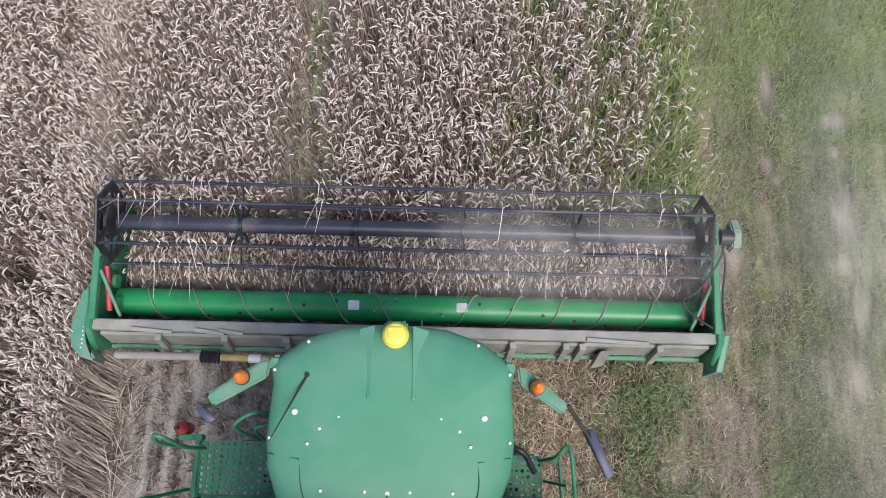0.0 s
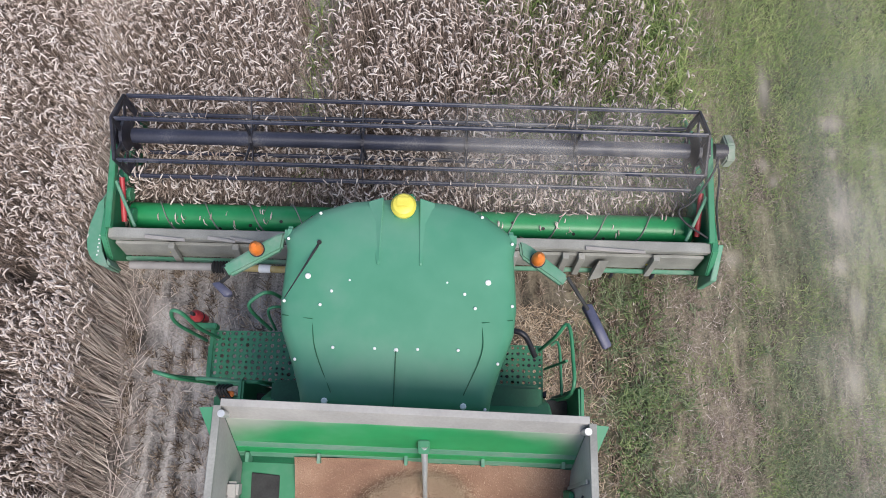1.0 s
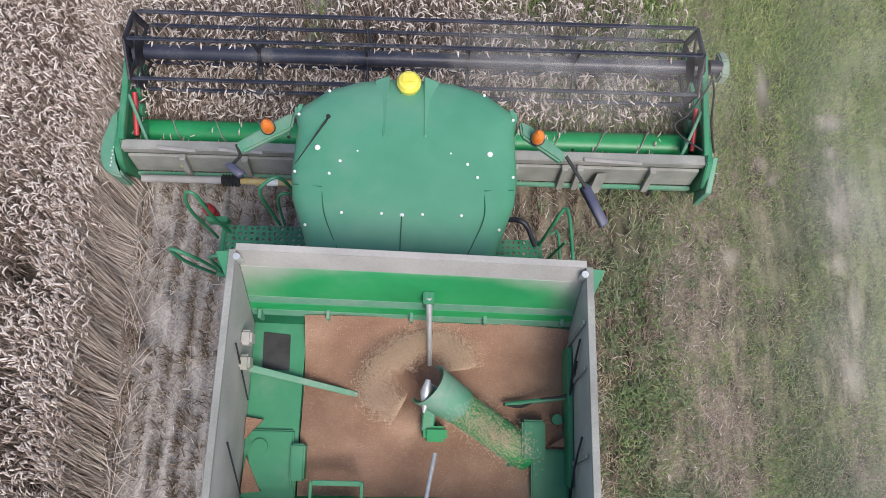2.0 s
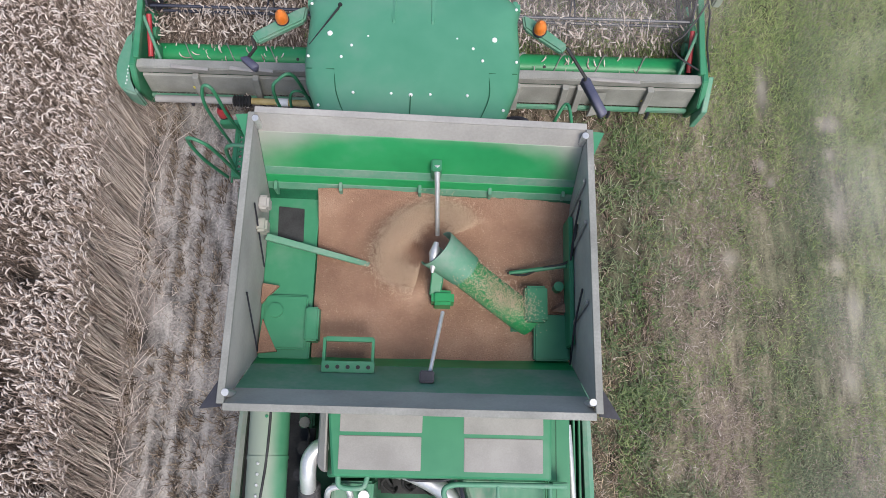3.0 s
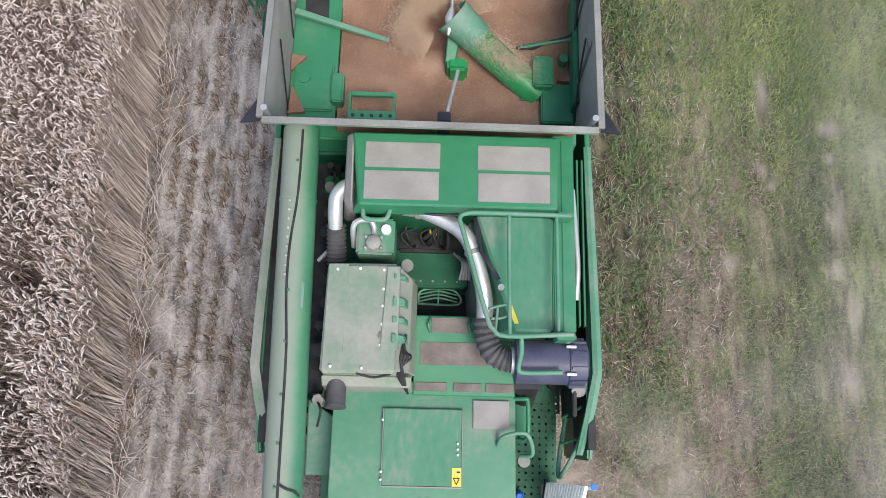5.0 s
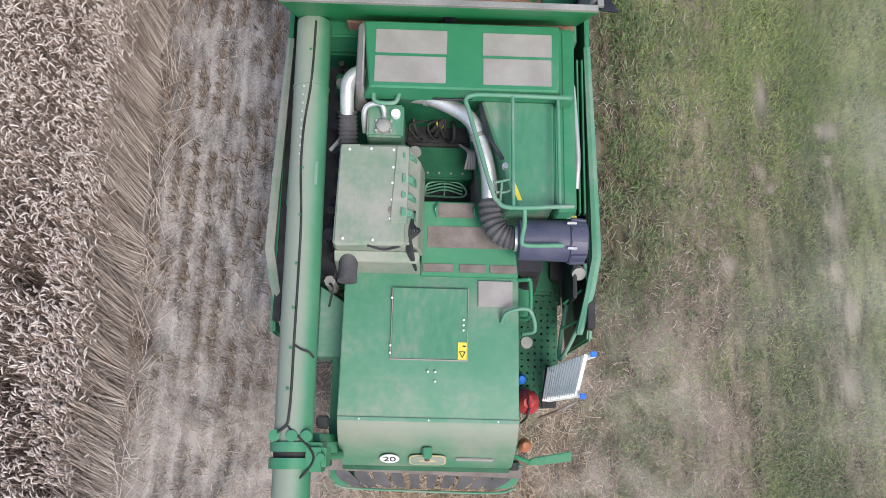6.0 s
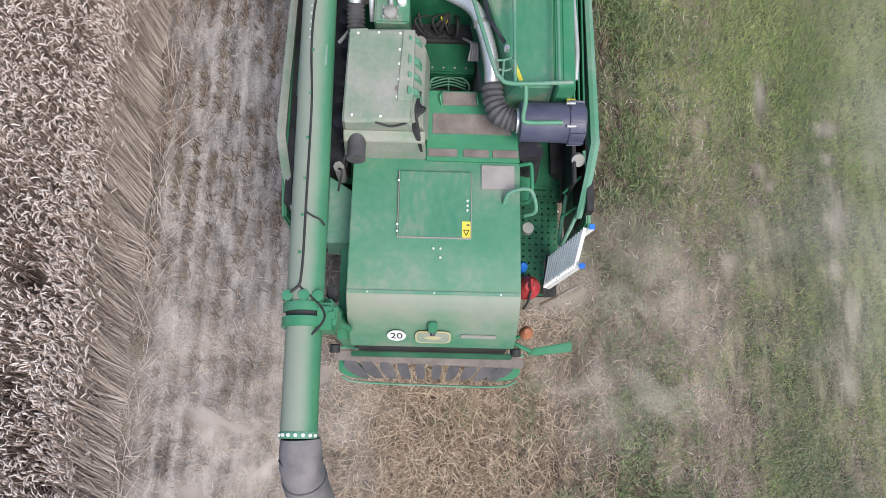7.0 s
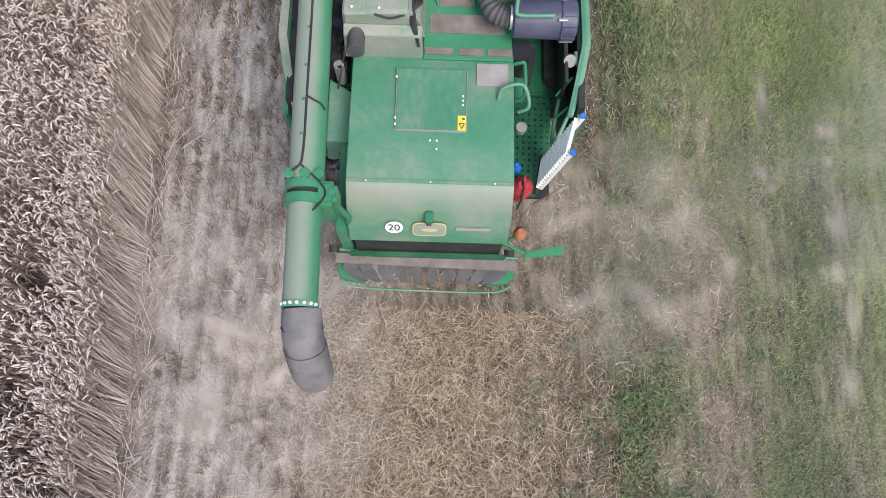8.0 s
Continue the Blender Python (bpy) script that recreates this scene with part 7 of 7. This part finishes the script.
def build_unloader():
    line = lambda y: Vector((-1.062 - 0.017 * (y + 2.4), y, 3.56))
    r = 0.168
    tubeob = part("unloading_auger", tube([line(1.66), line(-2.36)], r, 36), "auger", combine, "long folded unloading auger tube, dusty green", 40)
    part("auger_seam", tube([line(1.6) + Vector((0.10, 0, 0.12)), line(-2.3) + Vector((0.10, 0, 0.12))], 0.006, 6), "green", tubeob)
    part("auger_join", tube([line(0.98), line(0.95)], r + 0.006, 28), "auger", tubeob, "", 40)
    # elbow joint with two lobed flanges
    for y0, y1, rr in ((-2.34, -2.42, 0.195), (-2.47, -2.56, 0.20)):
        part("flange", tube([line(y0), line(y1)], rr, 28), "green", tubeob, "", 40)
    part("joint_band", tube([line(-2.42), line(-2.47)], 0.165, 28), "black", tubeob, "dark rubber band", 40)
    part("hinge_block", block(-0.97, -0.76, -2.58, -2.34, 3.3, 3.70, 0.04), "green", tubeob)
    part("hinge_pin", tube([(-0.80, -2.46, 3.2), (-0.80, -2.46, 3.72)], 0.035, 12), "green", tubeob, "", 40)
    part("hinge_arm", tube([(-0.8, -2.46, 3.3), (-0.72, -2.46, 2.9), (-0.78, -2.4, 2.4)], 0.03, 8), "green", tubeob)
    part("auger_cradle", hexa([(-1.2, -2.34, 2.3), (-0.78, -2.34, 2.3), (-0.78, -2.26, 2.3), (-1.2, -2.26, 2.3), (-1.0, -2.34, 3.44), (-0.84, -2.34, 3.44), (-0.84, -2.26, 3.44), (-1.0, -2.26, 3.44)], 0.01), "green", tubeob)
    for x, z in ((-1.2, 3.71), (-1.05, 3.74), (-0.93, 3.72)):
        part("flange_lobe", tube([(x, -2.29, z - 0.05), (x, -2.29, z + 0.01)], 0.05, 12), "green", tubeob, "", 40)
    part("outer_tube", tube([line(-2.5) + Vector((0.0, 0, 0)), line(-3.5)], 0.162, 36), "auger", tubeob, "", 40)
    for k in range(7):
        a = math.pi * (0.15 + 0.7 * k / 6)
        p = line(-3.49)
        part("spout_bolt", tube([p + Vector((math.cos(a) * 0.16, 0, math.sin(a) * 0.16)), p + Vector((math.cos(a) * 0.182, 0, math.sin(a) * 0.182))], 0.016, 8), "white", tubeob)
    part("spout_ring", tube([line(-3.46), line(-3.52)], 0.168, 28), "dusty", tubeob, "", 40)
    sp = [((-1.025, -3.52, 3.56), 0.175), ((-1.02, -3.62, 3.55), 0.185), ((-1.01, -3.74, 3.52), 0.19), ((-0.99, -3.84, 3.45), 0.185), ((-0.975, -3.93, 3.35), 0.18), ((-0.955, -4.02, 3.2), 0.18), ((-0.945, -4.06, 3.05), 0.17)]
    spout = part("rubber_spout", tube([p for p, q in sp[:5]], [q for p, q in sp[:5]], 30), "spout", tubeob, "dusty black rubber discharge spout", 60)
    part("spout_sleeve", tube([p for p, q in sp[3:]], [q + 0.014 for p, q in sp[3:]], 30), "spout", spout, "", 60)
    part("spout_cord", tube(smoothed([(-1.19, -3.70, 3.62), (-1.08, -3.80, 3.67), (-0.98, -3.83, 3.66), (-0.88, -3.76, 3.62), (-0.83, -3.68, 3.56)]), 0.009, 6), "black", tubeob)
    # cable along the tube with its clips
    cable = [(-1.09, 1.6, 3.727), (-1.09, 1.2, 3.728), (-1.10, 0.9, 3.729), (-1.135, 0.5, 3.729), (-1.135, 0.1, 3.73), (-1.10, -0.4, 3.73), (-1.09, -0.9, 3.736), (-1.085, -1.5, 3.736), (-1.08, -1.9, 3.736), (-1.085, -2.1, 3.736), (-1.10, -2.2, 3.735), (-1.18, -2.27, 3.71), (-1.24, -2.33, 3.66)]
    part("cable", tube(smoothed(cable), 0.011, 6), "black", tubeob, "black electric cable", 60)
    part("cable", tube(smoothed([(-1.10, -2.2, 3.72), (-1.04, -2.26, 3.73), (-0.92, -2.36, 3.72), (-0.86, -2.46, 3.70), (-0.90, -2.56, 3.7), (-1.0, -2.66, 3.68)]), 0.011, 6), "black", tubeob, "black electric cable", 60)
    part("cable", tube(smoothed([(-1.085, -1.52, 3.736), (-1.02, -1.56, 3.73), (-0.96, -1.58, 3.70), (-0.92, -1.62, 3.65)]), 0.011, 6), "black", tubeob)
    for k in range(9):
        part("bolt_head", dots([(-1.165 + 0.006 * k / 9, 0.92 - 0.085 * k, 3.715)], 0.014, 0.016), "steel", tubeob)
    for y in (1.3, 0.1, -0.35, -0.8, -1.2, -1.55, -1.9):
        part("cable_clip", dots([(-1.115 if y < -0.3 else -1.12, y, 3.725)], 0.014, 0.016), "green", tubeob)
    part("access_plate", block(-1.02, -0.985, -0.05, 0.18, 3.66, 3.70, 0.002), "dusty", tubeob)
    part("hydraulic_cluster", block(-0.92, -0.82, -2.22, -2.1, 3.0, 3.3, 0.02), "black", tubeob)


build_deck()
build_rear_hood()
build_unloader()


# ---------- dust in the air ----------
def dust_material(name, colour, amount, scale, seed):
    """Thin airborne dust: clear where the noise is low and towards the rim of the sheet."""
    mat = bpy.data.materials.new(name)
    mat.use_nodes = True
    n, l = mat.node_tree.nodes, mat.node_tree.links
    n.remove(n["Principled BSDF"])
    co = n.new("ShaderNodeTexCoord")
    off = n.new("ShaderNodeMapping")
    off.inputs["Location"].default_value = (seed * 3.7, seed * 1.3, seed)
    l.new(co.outputs["Object"], off.inputs["Vector"])
    ns = n.new("ShaderNodeTexNoise")
    ns.inputs["Scale"].default_value, ns.inputs["Detail"].default_value, ns.inputs["Distortion"].default_value = scale, 5, 0.6
    l.new(off.outputs[0], ns.inputs["Vector"])
    lift = n.new("ShaderNodeMapRange")
    lift.interpolation_type = "SMOOTHSTEP"
    lift.inputs[1].default_value, lift.inputs[2].default_value, lift.inputs[3].default_value, lift.inputs[4].default_value = 0.28, 0.76, 0.1, 1.0
    l.new(ns.outputs[0], lift.inputs[0])
    gen = n.new("ShaderNodeVectorMath")
    gen.operation = "MULTIPLY_ADD"
    gen.inputs[1].default_value, gen.inputs[2].default_value = (2, 2, 0), (-1, -1, 0)
    l.new(co.outputs["Generated"], gen.inputs[0])
    dist = n.new("ShaderNodeVectorMath")
    dist.operation = "LENGTH"
    l.new(gen.outputs[0], dist.inputs[0])
    rim = n.new("ShaderNodeMapRange")
    rim.interpolation_type = "SMOOTHSTEP"
    rim.inputs[1].default_value, rim.inputs[2].default_value, rim.inputs[3].default_value, rim.inputs[4].default_value = 0.25, 0.97, amount, 0.0
    l.new(dist.outputs["Value"], rim.inputs[0])
    mul = n.new("ShaderNodeMath")
    mul.operation = "MULTIPLY"
    l.new(lift.outputs[0], mul.inputs[0])
    l.new(rim.outputs[0], mul.inputs[1])
    clear, grey, mix = n.new("ShaderNodeBsdfTransparent"), n.new("ShaderNodeBsdfDiffuse"), n.new("ShaderNodeMixShader")
    grey.inputs[0].default_value = (*colour, 1)
    l.new(mul.outputs[0], mix.inputs[0])
    l.new(clear.outputs[0], mix.inputs[1])
    l.new(grey.outputs[0], mix.inputs[2])
    l.new(mix.outputs[0], n["Material Output"].inputs[0])
    return mat


DUST = []


def dust_cloud(label, x, y, z, rx, ry, colour, amount, scale, layers, moves):
    """A low drifting cloud: wavy veils of dust one above the other. moves: the share of the machine's way, and a drift a second."""
    seed = len(DUST) + 1
    cloud = thing("dust_cloud", label, "dust", "stuff")
    for k in range(layers):
        bm = bmesh.new()
        bmesh.ops.create_grid(bm, x_segments=24, y_segments=24, size=1.0)
        for v in bm.verts:
            px, py = v.co.x * rx, v.co.y * ry
            v.co = (px, py, k * 0.22 + 0.28 * noise.noise((px * 0.9 + seed, py * 0.9, k * 5.0)))
        M["dust"] = dust_material("airborne_dust", colour, amount, scale, seed + 10 * k)
        ob = part("veil", bm, "dust", cloud, "", 80)
    cloud.location = (x, y, z)
    DUST.append((cloud, x, y, z, moves))


dust_cloud("tan dust rolling out behind the harvester on the stubble side", -2.4, -3.4, 0.45, 2.4, 3.6, (0.60, 0.53, 0.47), 0.52, 1.7, 1, (1.0, 0.0))
dust_cloud("tan dust billowing out beside the tail of the harvester", 2.2, -2.0, 0.45, 1.9, 2.2, (0.60, 0.52, 0.45), 0.56, 1.2, 1, (1.0, 0.0))
dust_cloud("thin dust blown across the verge", 5.7, -0.6, 0.6, 2.6, 2.0, (0.60, 0.57, 0.53), 0.2, 0.8, 1, (0.85, 0.0))
dust_cloud("dust and chaff over the reel", 1.9, 6.85, 1.45, 2.5, 1.1, (0.50, 0.47, 0.44), 0.4, 1.3, 1, (1.0, 0.0))
dust_cloud("thin whitish dust hanging over the grass", 6.6, 1.5, 0.8, 2.8, 6.5, (0.62, 0.59, 0.55), 0.26, 0.7, 1, (0.0, 0.25))


# ---------- motion ----------
def motions():
    drive = [(t, Matrix.Translation((x, y, 0))) for t, x, y in DRIVE]
    for ob in (combine, header, heap, pan_wheat, *LOOSE):
        walk(ob, drive)
    steps = [k / 10 for k in range(81)]
    walk(reel, [(t, pose(0, 7.14, 1.08, REEL_START - REEL_RATE * t)) for t in steps])
    walk(header_auger, [(t, pose(0, 6.26, 0.47, -720 * t)) for t in steps])
    for wheel, x, y, r in WHEELS:
        walk(wheel, [(t, pose(x, y, r, -math.degrees((machine_y(t) - machine_y(0)) / r))) for t in (0, 1, 2, 3, 4, 5, 6, 7, 8)])
    walk(SPRAY, [(t, pose(0.16, 2.82, 0.01 * math.sin(t * 9), 0, 0, 12 * math.sin(t * 5))) for t in steps])
    walk(FALL, [(t, pose(0.65 + 0.02 * math.sin(t * 11), 2.4, 0.02 * math.sin(t * 14))) for t in steps])
    for cloud, x, y, z, (share, drift) in DUST:
        walk(cloud, [(t, pose(x + drift * t * 0.3 + 0.05 * t, y + share * machine_y(t) + drift * t, z)) for t in (0, 1, 2, 3, 4, 5, 6, 7, 8)])
    for ob, xc, yc in SHEAVES:
        cut = float(np.interp(yc, [r[2] + CUT for r in DRIVE], [r[0] for r in DRIVE]))
        rows = [(0.0, pose(xc, yc, 0))]
        if cut > 0.35:
            rows.append((cut - 0.25, pose(xc, yc, 0)))
        for dt, x, y, z, rx, rz in ((0.2, xc, 7.25, 0.06, 18, 0), (0.6, xc, 6.95, 0.12, 62, 0), (1.1, xc, 6.75, 0.18, 84, 0), (1.9, xc * 0.4, 6.55, 0.2, 88, 20), (2.6, 0.0, 5.3, 0.75, 80, 60), (3.2, 0.0, 4.5, 1.3, 85, 80)):
            t = cut + dt
            if 0.1 < t <= 8 and t - rows[-1][0] > 0.05:
                rows.append((t, pose(x, y + machine_y(t), z, rx, 0, rz)))
        t = cut + 3.7
        while t < 8.5 and cut + 3.2 < 8:
            tt = min(t, 8.0)
            rows.append((tt, pose(0, 4.5 + machine_y(tt), 1.3, 85, 0, 80)))
            if tt >= 8:
                break
            t += 0.8
        if rows[-1][0] < 8:
            t0, last = rows[-1]
            rows.append((8.0, Matrix.Translation((0, machine_y(8) - machine_y(t0) if t0 > cut else 0, 0)) @ last))
        walk(ob, rows)


REEL_START, REEL_RATE = 14.6, 107.0
motions()
